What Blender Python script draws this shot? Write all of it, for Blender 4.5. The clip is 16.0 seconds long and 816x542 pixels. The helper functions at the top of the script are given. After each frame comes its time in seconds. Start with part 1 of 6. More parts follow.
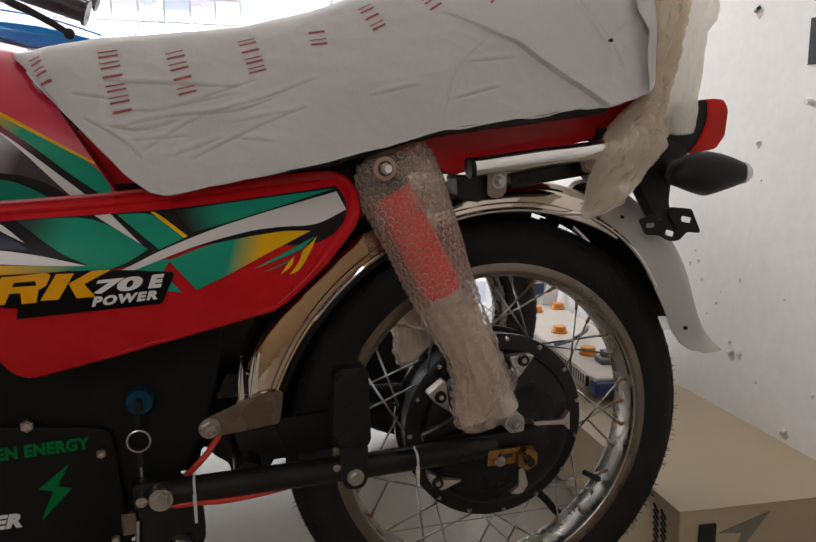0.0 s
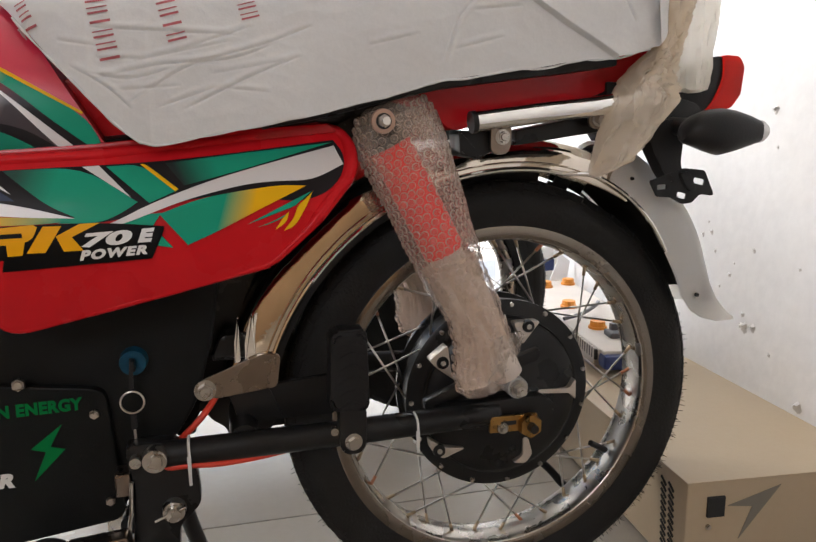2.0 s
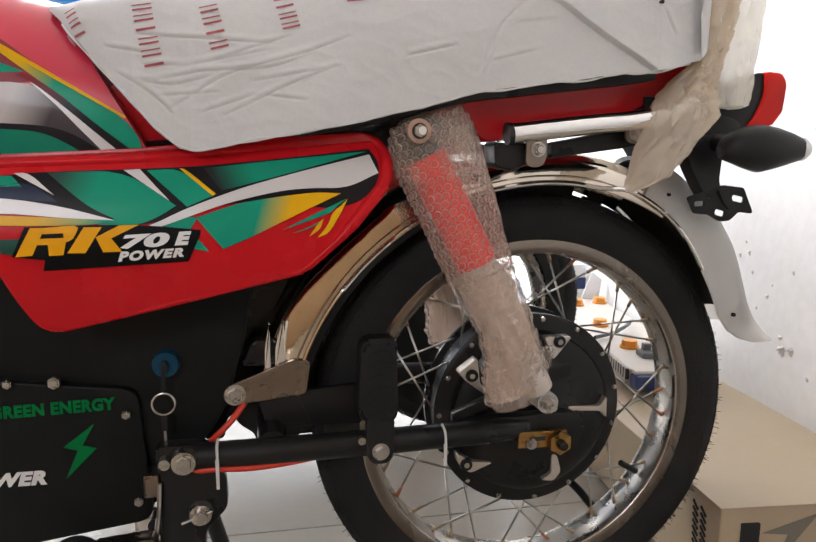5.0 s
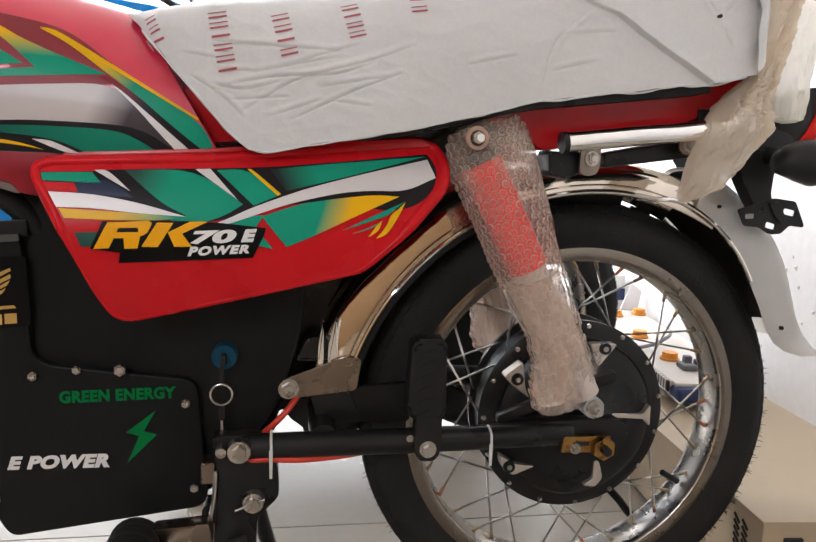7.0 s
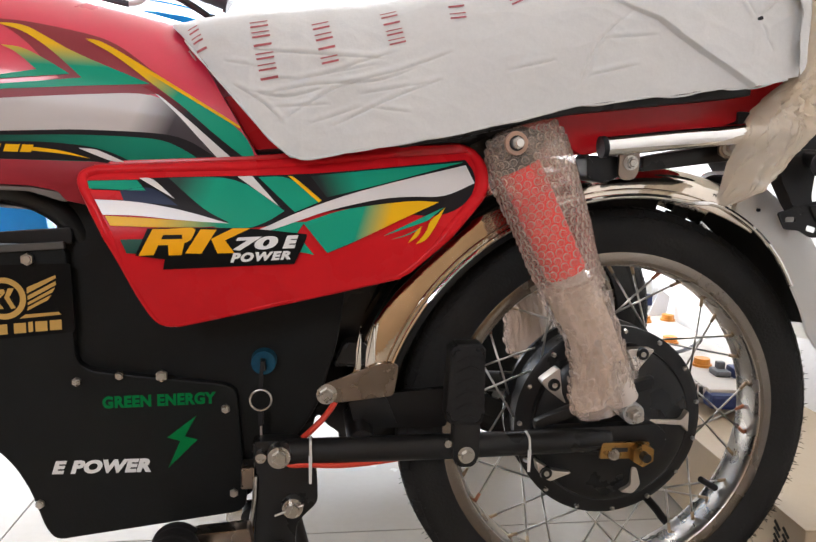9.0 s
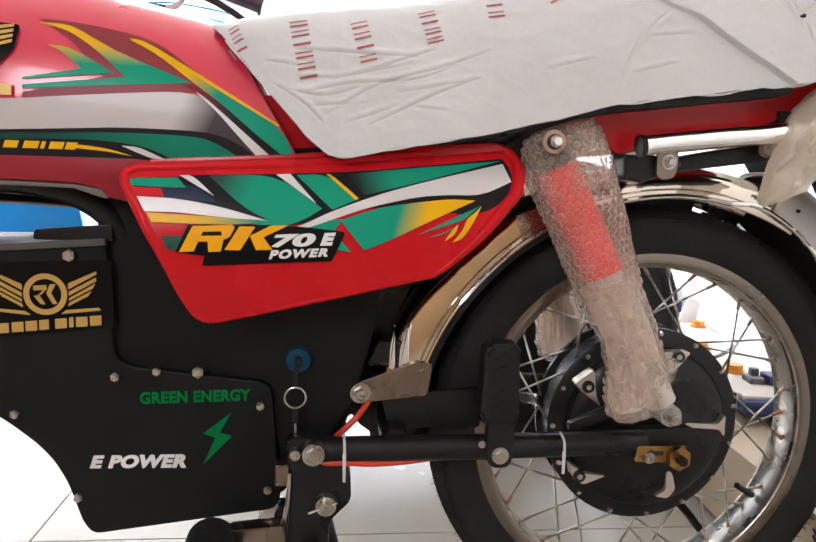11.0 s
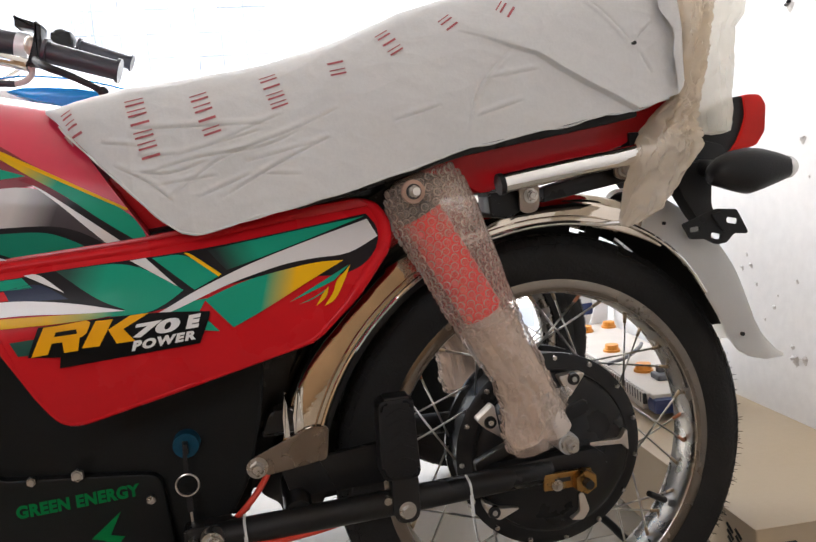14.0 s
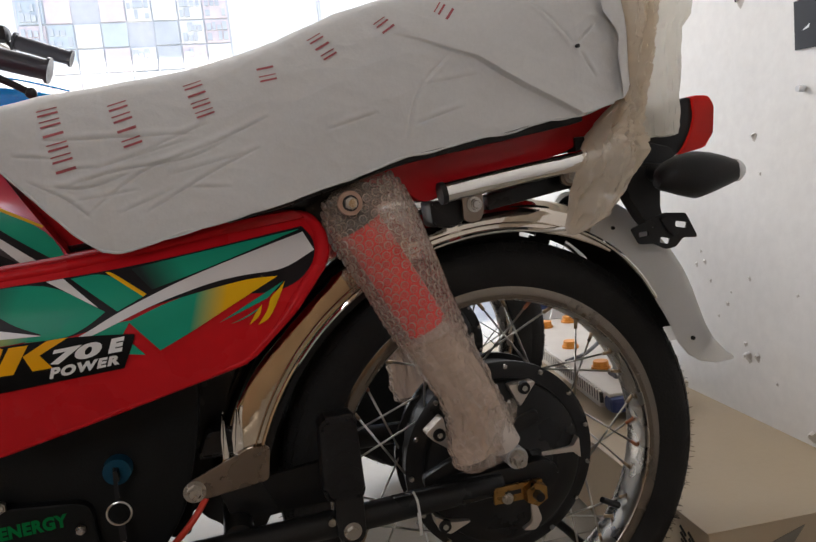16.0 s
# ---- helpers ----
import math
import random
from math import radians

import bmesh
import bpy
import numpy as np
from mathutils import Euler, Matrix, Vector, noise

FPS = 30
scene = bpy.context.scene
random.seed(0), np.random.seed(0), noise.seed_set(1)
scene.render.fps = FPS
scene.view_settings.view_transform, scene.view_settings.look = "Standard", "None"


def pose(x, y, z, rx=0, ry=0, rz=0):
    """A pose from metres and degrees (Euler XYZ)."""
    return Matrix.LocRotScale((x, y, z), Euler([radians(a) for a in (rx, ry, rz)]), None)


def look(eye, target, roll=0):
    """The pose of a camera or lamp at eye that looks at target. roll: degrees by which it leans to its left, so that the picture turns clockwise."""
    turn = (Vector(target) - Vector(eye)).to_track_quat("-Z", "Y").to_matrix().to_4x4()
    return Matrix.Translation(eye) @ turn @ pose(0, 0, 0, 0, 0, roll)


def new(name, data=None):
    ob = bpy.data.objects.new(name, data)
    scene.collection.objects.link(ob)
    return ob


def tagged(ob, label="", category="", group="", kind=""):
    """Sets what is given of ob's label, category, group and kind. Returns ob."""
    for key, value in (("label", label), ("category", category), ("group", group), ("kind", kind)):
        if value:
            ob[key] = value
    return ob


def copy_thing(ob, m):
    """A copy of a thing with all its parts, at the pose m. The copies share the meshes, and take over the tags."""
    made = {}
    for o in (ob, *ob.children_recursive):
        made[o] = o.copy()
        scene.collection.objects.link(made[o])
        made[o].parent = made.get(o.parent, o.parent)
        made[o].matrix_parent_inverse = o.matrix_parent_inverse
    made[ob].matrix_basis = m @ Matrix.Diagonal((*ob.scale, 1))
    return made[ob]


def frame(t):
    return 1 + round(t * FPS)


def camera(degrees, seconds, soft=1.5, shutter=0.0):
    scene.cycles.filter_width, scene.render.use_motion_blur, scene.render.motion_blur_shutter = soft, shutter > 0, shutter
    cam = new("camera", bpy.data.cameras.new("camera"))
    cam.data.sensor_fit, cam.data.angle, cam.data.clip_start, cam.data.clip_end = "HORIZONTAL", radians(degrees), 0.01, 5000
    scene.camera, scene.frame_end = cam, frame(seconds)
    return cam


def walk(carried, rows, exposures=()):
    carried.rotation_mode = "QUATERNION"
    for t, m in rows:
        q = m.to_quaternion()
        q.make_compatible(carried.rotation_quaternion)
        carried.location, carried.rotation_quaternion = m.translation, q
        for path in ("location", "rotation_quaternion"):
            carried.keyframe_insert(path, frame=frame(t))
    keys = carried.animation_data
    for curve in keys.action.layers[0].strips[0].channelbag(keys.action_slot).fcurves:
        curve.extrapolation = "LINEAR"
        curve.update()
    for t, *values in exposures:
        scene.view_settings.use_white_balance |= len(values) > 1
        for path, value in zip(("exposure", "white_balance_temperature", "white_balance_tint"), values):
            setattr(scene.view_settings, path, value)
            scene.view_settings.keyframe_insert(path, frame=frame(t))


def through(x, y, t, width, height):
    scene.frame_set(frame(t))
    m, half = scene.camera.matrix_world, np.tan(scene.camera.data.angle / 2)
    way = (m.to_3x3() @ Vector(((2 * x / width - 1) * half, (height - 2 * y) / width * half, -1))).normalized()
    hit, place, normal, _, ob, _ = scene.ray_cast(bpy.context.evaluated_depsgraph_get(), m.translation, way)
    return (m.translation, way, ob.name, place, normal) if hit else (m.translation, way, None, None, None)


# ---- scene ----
cam = camera(61.0, 16.0)
PATH = [
    (0, (-0.356, -0.842, 0.638), (0.182, 1.058, 0.323), -0.3),
    (0.5, (-0.334, -0.829, 0.629), (0.244, 1.054, 0.286), -1.4),
    (1, (-0.334, -0.83, 0.624), (0.222, 1.061, 0.286), -1.2),
    (1.5, (-0.334, -0.827, 0.617), (0.197, 1.068, 0.262), -0.9),
    (2, (-0.338, -0.827, 0.609), (0.163, 1.075, 0.246), -0.2),
    (2.5, (-0.339, -0.829, 0.613), (0.143, 1.08, 0.26), -0.0),
    (3, (-0.339, -0.827, 0.608), (0.147, 1.077, 0.238), 0.1),
    (3.5, (-0.339, -0.827, 0.608), (0.139, 1.081, 0.25), -0.0),
    (5.8, (-0.346, -0.827, 0.6), (0.051, 1.108, 0.289), 1.0),
    (6, (-0.349, -0.829, 0.605), (0.054, 1.104, 0.286), 0.6),
    (6.5, (-0.353, -0.834, 0.607), (0.024, 1.107, 0.308), 0.7),
    (7, (-0.368, -0.844, 0.6), (-0.036, 1.105, 0.3), 2.2),
    (7.5, (-0.368, -0.833, 0.603), (-0.071, 1.122, 0.302), 1.3),
    (8, (-0.368, -0.837, 0.605), (-0.064, 1.117, 0.305), 1.0),
    (8.5, (-0.38, -0.839, 0.602), (-0.079, 1.118, 0.316), 1.5),
    (9, (-0.389, -0.843, 0.598), (-0.111, 1.117, 0.316), 1.7),
    (9.2, (-0.39, -0.846, 0.598), (-0.135, 1.116, 0.304), 1.8),
    (11.3, (-0.404, -0.841, 0.588), (-0.197, 1.131, 0.326), 1.6),
    (11.5, (-0.394, -0.838, 0.6), (-0.171, 1.132, 0.335), 0.5),
    (12, (-0.392, -0.847, 0.606), (-0.118, 1.116, 0.339), -0.3),
    (12.5, (-0.385, -0.842, 0.605), (-0.113, 1.123, 0.348), -0.7),
    (13, (-0.38, -0.839, 0.607), (-0.083, 1.122, 0.354), -1.1),
    (13.5, (-0.358, -0.832, 0.615), (0.014, 1.119, 0.379), -2.9),
    (14, (-0.343, -0.834, 0.625), (0.073, 1.111, 0.414), -5.1),
    (14.5, (-0.331, -0.835, 0.634), (0.124, 1.102, 0.434), -6.6),
    (15, (-0.331, -0.837, 0.635), (0.122, 1.101, 0.446), -6.8),
    (15.5, (-0.321, -0.823, 0.645), (0.144, 1.114, 0.465), -5.9),
    (16, (-0.306, -0.811, 0.644), (0.194, 1.109, 0.392), -5.7),
]
EXPOSURES = [(0.0, 1.40, 6760, 12), (1.5, 1.98, 6700, 12), (3.5, 2.29, 6560, 12), (9.0, 2.64, 6480, 12), (11.5, 2.78, 6480, 12), (12.5, 2.68, 6500, 12), (14.5, 2.0, 6600, 12), (16.0, 1.45, 6680, 12)]
walk(cam, [(t, look(eye, target, roll)) for t, eye, target, roll in PATH], EXPOSURES)

# ---- world, sun and window light ----
world = bpy.data.worlds.new("sky")
scene.world = world
world.use_nodes = True
_nt = world.node_tree
_sky = _nt.nodes.new("ShaderNodeTexSky")
_sky.sky_type, _sky.sun_disc = "NISHITA", False
_sky.sun_elevation, _sky.sun_rotation = radians(68), radians(203)
_nt.links.new(_sky.outputs[0], _nt.nodes["Background"].inputs[0])
_nt.nodes["Background"].inputs[1].default_value = 0.14

sun = new("sun", bpy.data.lights.new("sun", "SUN"))
sun.data.energy, sun.data.angle, sun.data.color = 5.0, radians(0.53), (1.0, 0.96, 0.9)
sun.matrix_world = look((0, 0, 10), (1.5, 3.5, 0.6))

# two fill lamps added for the bike's near side, set in unseen added windows
rear_fill = new("rear_fill_lamp", bpy.data.lights.new("rear_fill_lamp", "AREA"))
rear_fill.data.shape, rear_fill.data.size, rear_fill.data.size_y = "RECTANGLE", 0.85, 0.70
rear_fill.data.energy, rear_fill.data.color = 3.7, (0.99, 0.985, 0.97)
rear_fill.matrix_world = look((-1.48, -2.78, 1.73), (-0.5, 0.0, 0.85))
west_fill = new("west_fill_lamp", bpy.data.lights.new("west_fill_lamp", "AREA"))
west_fill.data.shape, west_fill.data.size, west_fill.data.size_y = "RECTANGLE", 1.8, 0.75
west_fill.data.energy, west_fill.data.color = 0.32, (0.95, 0.98, 1.0)
west_fill.matrix_world = look((-3.42, -0.4, 2.12), (-0.4, -0.2, 0.5))

front_glow = new("shop_front_daylight", bpy.data.lights.new("shop_front_daylight", "AREA"))
front_glow.data.shape, front_glow.data.size, front_glow.data.size_y = "RECTANGLE", 3.6, 0.95
front_glow.data.energy, front_glow.data.color = 17.0, (0.97, 0.985, 1.0)
front_glow.matrix_world = look((-1.35, 1.80, 2.05), (-0.6, 0.0, 0.75))


# ---- materials ----
def mat(name, color, rough=0.5, metal=0.0, var=0.08, vscale=14.0, bump=0.0, bscale=160.0, coat=0.0, fine=0.03, spec=0.5, rvar=0.0):
    m = bpy.data.materials.new(name)
    m.use_nodes = True
    nt, b = m.node_tree, m.node_tree.nodes["Principled BSDF"]
    b.inputs["Roughness"].default_value, b.inputs["Metallic"].default_value = rough, metal
    b.inputs["Coat Weight"].default_value, b.inputs["Coat Roughness"].default_value = coat, 0.08
    b.inputs["Specular IOR Level"].default_value = spec
    geo = nt.nodes.new("ShaderNodeNewGeometry")
    big, small = nt.nodes.new("ShaderNodeTexNoise"), nt.nodes.new("ShaderNodeTexNoise")
    for node, s in ((big, vscale), (small, vscale * 14)):
        nt.links.new(geo.outputs["Position"], node.inputs["Vector"])
        node.inputs["Scale"].default_value, node.inputs["Detail"].default_value = s, 5
    mix1, mix2 = nt.nodes.new("ShaderNodeMix"), nt.nodes.new("ShaderNodeMix")
    for mx, amount in ((mix1, var), (mix2, fine)):
        mx.data_type = "RGBA"
    c = Vector(color[:3])
    mix1.inputs[6].default_value = (*(c * (1 - var)), 1)
    mix1.inputs[7].default_value = (*[min(1, v) for v in c * (1 + var)], 1)
    nt.links.new(big.outputs["Fac"], mix1.inputs[0])
    mul = nt.nodes.new("ShaderNodeMapRange")
    mul.inputs["From Min"].default_value, mul.inputs["From Max"].default_value = 0.3, 0.7
    mul.inputs["To Min"].default_value, mul.inputs["To Max"].default_value = 0.0, fine * 2
    nt.links.new(small.outputs["Fac"], mul.inputs["Value"])
    nt.links.new(mul.outputs[0], mix2.inputs[0])
    nt.links.new(mix1.outputs[2], mix2.inputs[6])
    mix2.inputs[7].default_value = (*(c * 0.55), 1)
    nt.links.new(mix2.outputs[2], b.inputs["Base Color"])
    if rvar:
        mr = nt.nodes.new("ShaderNodeMapRange")
        mr.inputs["From Min"].default_value, mr.inputs["From Max"].default_value = 0.35, 0.65
        mr.inputs["To Min"].default_value, mr.inputs["To Max"].default_value = max(0.02, rough - rvar), rough + rvar
        nt.links.new(big.outputs["Fac"], mr.inputs["Value"])
        nt.links.new(mr.outputs[0], b.inputs["Roughness"])
    if bump:
        bn, tex = nt.nodes.new("ShaderNodeBump"), nt.nodes.new("ShaderNodeTexNoise")
        nt.links.new(geo.outputs["Position"], tex.inputs["Vector"])
        tex.inputs["Scale"].default_value, tex.inputs["Detail"].default_value = bscale, 6
        bn.inputs["Strength"].default_value, bn.inputs["Distance"].default_value = bump, 0.004
        nt.links.new(tex.outputs["Fac"], bn.inputs["Height"])
        nt.links.new(bn.outputs[0], b.inputs["Normal"])
    return m


def gradient(name, p0, p1, c0, c1, rough=0.3, coat=0.1):
    """Printed film that runs from one ink at p0 to another at p1, both in (x, z)."""
    m = mat(name, c0, rough, coat=coat * 0.4, var=0.03, spec=0.08)
    nt, b = m.node_tree, m.node_tree.nodes["Principled BSDF"]
    geo, dot = nt.nodes.new("ShaderNodeNewGeometry"), nt.nodes.new("ShaderNodeVectorMath")
    mr, mx = nt.nodes.new("ShaderNodeMapRange"), nt.nodes.new("ShaderNodeMix")
    mx.data_type, dot.operation = "RGBA", "DOT_PRODUCT"
    way = (Vector(p1) - Vector(p0)).normalized()
    dot.inputs[1].default_value = (way.x, 0, way.y)
    nt.links.new(geo.outputs["Position"], dot.inputs[0])
    nt.links.new(dot.outputs["Value"], mr.inputs["Value"])
    mr.inputs["From Min"].default_value, mr.inputs["From Max"].default_value = way.dot(Vector(p0)), way.dot(Vector(p1))
    nt.links.new(mr.outputs[0], mx.inputs[0])
    mx.inputs[6].default_value, mx.inputs[7].default_value = (*c0, 1), (*c1, 1)
    nt.links.new(mx.outputs[2], b.inputs["Base Color"])
    return m


def clear(name, color, through=0.45, rough=0.25, bump=0.0, bscale=120.0, lit=0.3, spec=0.5, gloss=0.0):
    """Thin see-through plastic: part of the light goes straight through, the rest scatters and glints."""
    m = mat(name, color, rough, var=0.1, vscale=30, bump=bump, bscale=bscale, spec=spec)
    nt, b = m.node_tree, m.node_tree.nodes["Principled BSDF"]
    out = nt.nodes["Material Output"]
    tr, tl, m1, m2 = (nt.nodes.new("ShaderNode" + k) for k in ("BsdfTransparent", "BsdfTranslucent", "MixShader", "MixShader"))
    tl.inputs[0].default_value = (*color, 1)
    m1.inputs[0].default_value, m2.inputs[0].default_value = lit, through
    nt.links.new(b.outputs[0], m1.inputs[1])
    nt.links.new(tl.outputs[0], m1.inputs[2])
    nt.links.new(m1.outputs[0], m2.inputs[1])
    nt.links.new(tr.outputs[0], m2.inputs[2])
    last = m2
    if gloss:
        fr, gl, last = (nt.nodes.new("ShaderNode" + k) for k in ("Fresnel", "BsdfGlossy", "MixShader"))
        fr.inputs["IOR"].default_value = gloss
        gl.inputs["Roughness"].default_value = rough
        if b.inputs["Normal"].is_linked:
            bent = b.inputs["Normal"].links[0].from_socket
            nt.links.new(bent, fr.inputs["Normal"])
            nt.links.new(bent, gl.inputs["Normal"])
        nt.links.new(fr.outputs[0], last.inputs[0])
        nt.links.new(m2.outputs[0], last.inputs[1])
        nt.links.new(gl.outputs[0], last.inputs[2])
    nt.links.new(last.outputs[0], out.inputs["Surface"])
    return m


RED_PAINT = mat("red_paint", (0.56, 0.011, 0.016), 0.28, var=0.06, rvar=0.06, spec=0.12)
GLOSS_RED = mat("glossy_red_paint", (0.46, 0.008, 0.012), 0.22, var=0.05, rvar=0.05, spec=0.3)
TANK_RED = mat("tank_red", (0.64, 0.026, 0.068), 0.33, coat=0.75, var=0.05, rvar=0.06)
# red paint with the shade below the tank put into its colour
SHADED_RED = mat("shaded_red_paint", (0.27, 0.014, 0.022), 0.5, var=0.2, vscale=9, rvar=0.1, spec=0.2)
MAROON = mat("maroon_print", (0.23, 0.022, 0.032), 0.42, spec=0.35)
BLACK = mat("black_paint", (0.0115, 0.0112, 0.0110), 0.33, var=0.25, rvar=0.1, spec=0.26)
BLACK_PLATE = mat("black_powder_coat", (0.0085, 0.0092, 0.0090), 0.42, var=0.25, bump=0.12, bscale=700, rvar=0.1, spec=0.14)
BLACK_PLASTIC = mat("black_plastic", (0.0145, 0.0143, 0.0145), 0.42, var=0.2, bump=0.1, bscale=500, spec=0.25)
RUBBER = mat("tyre_rubber", (0.0175, 0.0168, 0.0158), 0.68, var=0.3, vscale=25, bump=0.25, bscale=260, spec=0.2)
PEG_RUBBER = mat("peg_rubber", (0.011, 0.0105, 0.0105), 0.6, var=0.2, bump=0.2, bscale=220, spec=0.25)
CHROME = mat("chrome", (0.86, 0.85, 0.83), 0.07, 1.0, var=0.03, rvar=0.04, fine=0.01)
# brown tint and patches put the room's reflections into the chrome's colour
GUARD_CHROME = mat("reflection_tinted_chrome", (0.73, 0.645, 0.555), 0.08, 1.0, var=0.4, vscale=14, rvar=0.04, bump=0.4, bscale=11)
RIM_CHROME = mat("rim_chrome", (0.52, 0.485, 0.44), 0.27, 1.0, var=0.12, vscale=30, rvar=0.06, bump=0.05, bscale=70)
# same chrome made darker: the dim room it mirrors is in the colour
DIM_FLANGE = mat("dim_flange_chrome", (0.22, 0.19, 0.16), 0.24, 1.0, var=0.12, rvar=0.08, bump=0.03, bscale=200)
STEEL = mat("zinc_steel", (0.45, 0.425, 0.39), 0.3, 1.0, var=0.15, vscale=60, rvar=0.1, bump=0.05, bscale=400)
BRACKET_STEEL = mat("bare_bracket_steel", (0.23, 0.185, 0.15), 0.3, 1.0, var=0.2, vscale=20, rvar=0.1)
SPOKE_STEEL = mat("spoke_steel", (0.66, 0.64, 0.6), 0.28, 1.0, var=0.1, vscale=80)
BRASS = mat("yellow_passivate", (0.35, 0.20, 0.065), 0.33, 1.0, var=0.25, vscale=90, rvar=0.12)
NIPPLE_BRASS = mat("nipple_brass", (0.40, 0.31, 0.21), 0.4, 1.0, var=0.25, vscale=120)
NIPPLE_ORANGE = mat("nipple_orange_mark", (0.40, 0.15, 0.07), 0.45, var=0.2, vscale=120)
ALU = mat("cast_aluminium", (0.6, 0.54, 0.48), 0.42, 0.85, var=0.12, bump=0.1, bscale=500)
GREEN_INK = mat("green_film", (0.008, 0.285, 0.175), 0.28, var=0.10, vscale=8, spec=0.1)
DARKGREEN_INK = mat("dark_green_film", (0.008, 0.07, 0.05), 0.3, coat=0.1, spec=0.25)
WHITE_INK = mat("silver_white_film", (0.64, 0.615, 0.61), 0.34, 0.1, var=0.05, vscale=900, spec=0.15)
CHAR_INK = mat("charcoal_film", (0.017, 0.0145, 0.016), 0.3, var=0.15, spec=0.08)
NAVY_INK = mat("navy_film", (0.012, 0.02, 0.055), 0.3, spec=0.2)
YELLOW_INK = mat("yellow_film", (0.75, 0.41, 0.008), 0.3, var=0.05, spec=0.08)
ORANGE_INK = mat("amber_film", (0.80, 0.37, 0.006), 0.3, var=0.04, spec=0.1)
BLACK_INK = mat("black_film", (0.0055, 0.0055, 0.0056), 0.35, spec=0.08)
GOLD_INK = mat("gold_film", (0.54, 0.33, 0.085), 0.38, 0.2, var=0.08)
GREEN_LETTER = mat("green_letter_film", (0.002, 0.165, 0.042), 0.45, spec=0.04)
WHITE_LETTER = mat("white_letter_film", (0.72, 0.72, 0.71), 0.4)
BLADE_INK = gradient("green_to_yellow_film", (-0.342, 0.545), (-0.316, 0.537), (0.008, 0.285, 0.175), (0.75, 0.41, 0.008))
SHARD_INK = gradient("dark_to_green_film", (-0.376, 0.575), (-0.345, 0.590), (0.02, 0.03, 0.028), (0.008, 0.285, 0.175))
LEAF_INK = gradient("green_film_with_dark_root", (-0.516, 0.582), (-0.486, 0.570), (0.03, 0.075, 0.06), (0.008, 0.285, 0.175))
BAND_INK = gradient("yellow_to_green_band", (-0.535, 0.54), (-0.478, 0.54), (0.75, 0.41, 0.008), (0.008, 0.285, 0.175))
FLAME_INK = gradient("flame_film", (-0.66, 0.690), (-0.66, 0.711), (0.008, 0.285, 0.175), (0.70, 0.40, 0.015))
STRIPE_INK = gradient("stripe_film", (-0.522, 0.664), (-0.549, 0.686), (0.008, 0.285, 0.175), (0.70, 0.40, 0.015))
EDGE_INK = gradient("maroon_to_black_film", (-0.543, 0.671), (-0.510, 0.648), (0.23, 0.022, 0.032), (0.017, 0.0145, 0.016))
LOW_INK = gradient("dark_to_deep_green_film", (-0.690, 0.61), (-0.560, 0.61), (0.010, 0.06, 0.045), (0.007, 0.19, 0.12))
SILVER_INK = gradient("silver_to_dark_film", (-0.556, 0.654), (-0.524, 0.639), (0.50, 0.46, 0.445), (0.06, 0.05, 0.055), coat=0.4)
COVER_CLOTH = mat("nonwoven_seat_cover", (0.615, 0.615, 0.605), 0.75, var=0.05, vscale=18, bump=0.07, bscale=420, fine=0.05)
COVER_INK = mat("red_cover_print", (0.40, 0.10, 0.11), 0.8, var=0.3, vscale=160)
FILM = clear("beige_plastic_film", (0.88, 0.85, 0.76), 0.34, 0.14, bump=0.35, bscale=45, lit=0.55)
FILM_FOLD = clear("bunched_brown_film", (0.89, 0.805, 0.68), 0.36, 0.12, bump=0.3, bscale=40, lit=0.55, spec=0.9)
WRAP = clear("bubble_wrap", (0.90, 0.72, 0.60), 0.73, 0.14, bump=0.3, bscale=60, lit=0.4, gloss=1.06)
BUBBLE = clear("bubbles", (0.90, 0.76, 0.68), 0.90, 0.07, lit=0.3, gloss=1.13)
BUBBLE_WALL = clear("bubble_walls", (0.93, 0.80, 0.71), 0.64, 0.09, lit=0.4, gloss=1.10)
WRAP_FOLD = clear("crumpled_wrap", (0.96, 0.79, 0.67), 0.46, 0.14, bump=0.35, bscale=50, lit=0.4, gloss=1.07)
WRAP_THICK = clear("doubled_wrap", (0.95, 0.82, 0.72), 0.76, 0.12, bump=0.3, bscale=45, lit=0.4, gloss=1.08)
DAMPER_PAINT = mat("pale_damper", (0.52, 0.46, 0.41), 0.45, var=0.15, vscale=40)
WASHER = mat("pinkish_washer", (0.44, 0.28, 0.21), 0.45, 0.2, var=0.15, vscale=80)
FLAP_WHITE = clear("white_mudguard_plastic", (0.90, 0.89, 0.86), 0.08, 0.38, lit=0.55)
LENS_RED = clear("red_lens", (1.0, 0.13, 0.11), 0.0, 0.2, lit=0.8)
LENS_CLEAR = mat("frosted_lens", (0.7, 0.7, 0.7), 0.25)
WIRE_RED = mat("red_wire", (0.62, 0.045, 0.02), 0.45)
TIE_WHITE = mat("cable_tie", (0.6, 0.6, 0.58), 0.4)
KEY_BLUE = mat("blue_key_cap", (0.003, 0.055, 0.10), 0.45, var=0.35, vscale=200, spec=0.2)
SHOCK_RED = mat("red_spring_cover", (0.80, 0.009, 0.013), 0.3, spec=0.2)
WALL_PAINT = mat("white_wall_paint", (0.82, 0.81, 0.79), 0.75, var=0.07, vscale=3.5, bump=0.25, bscale=30, fine=0.06)
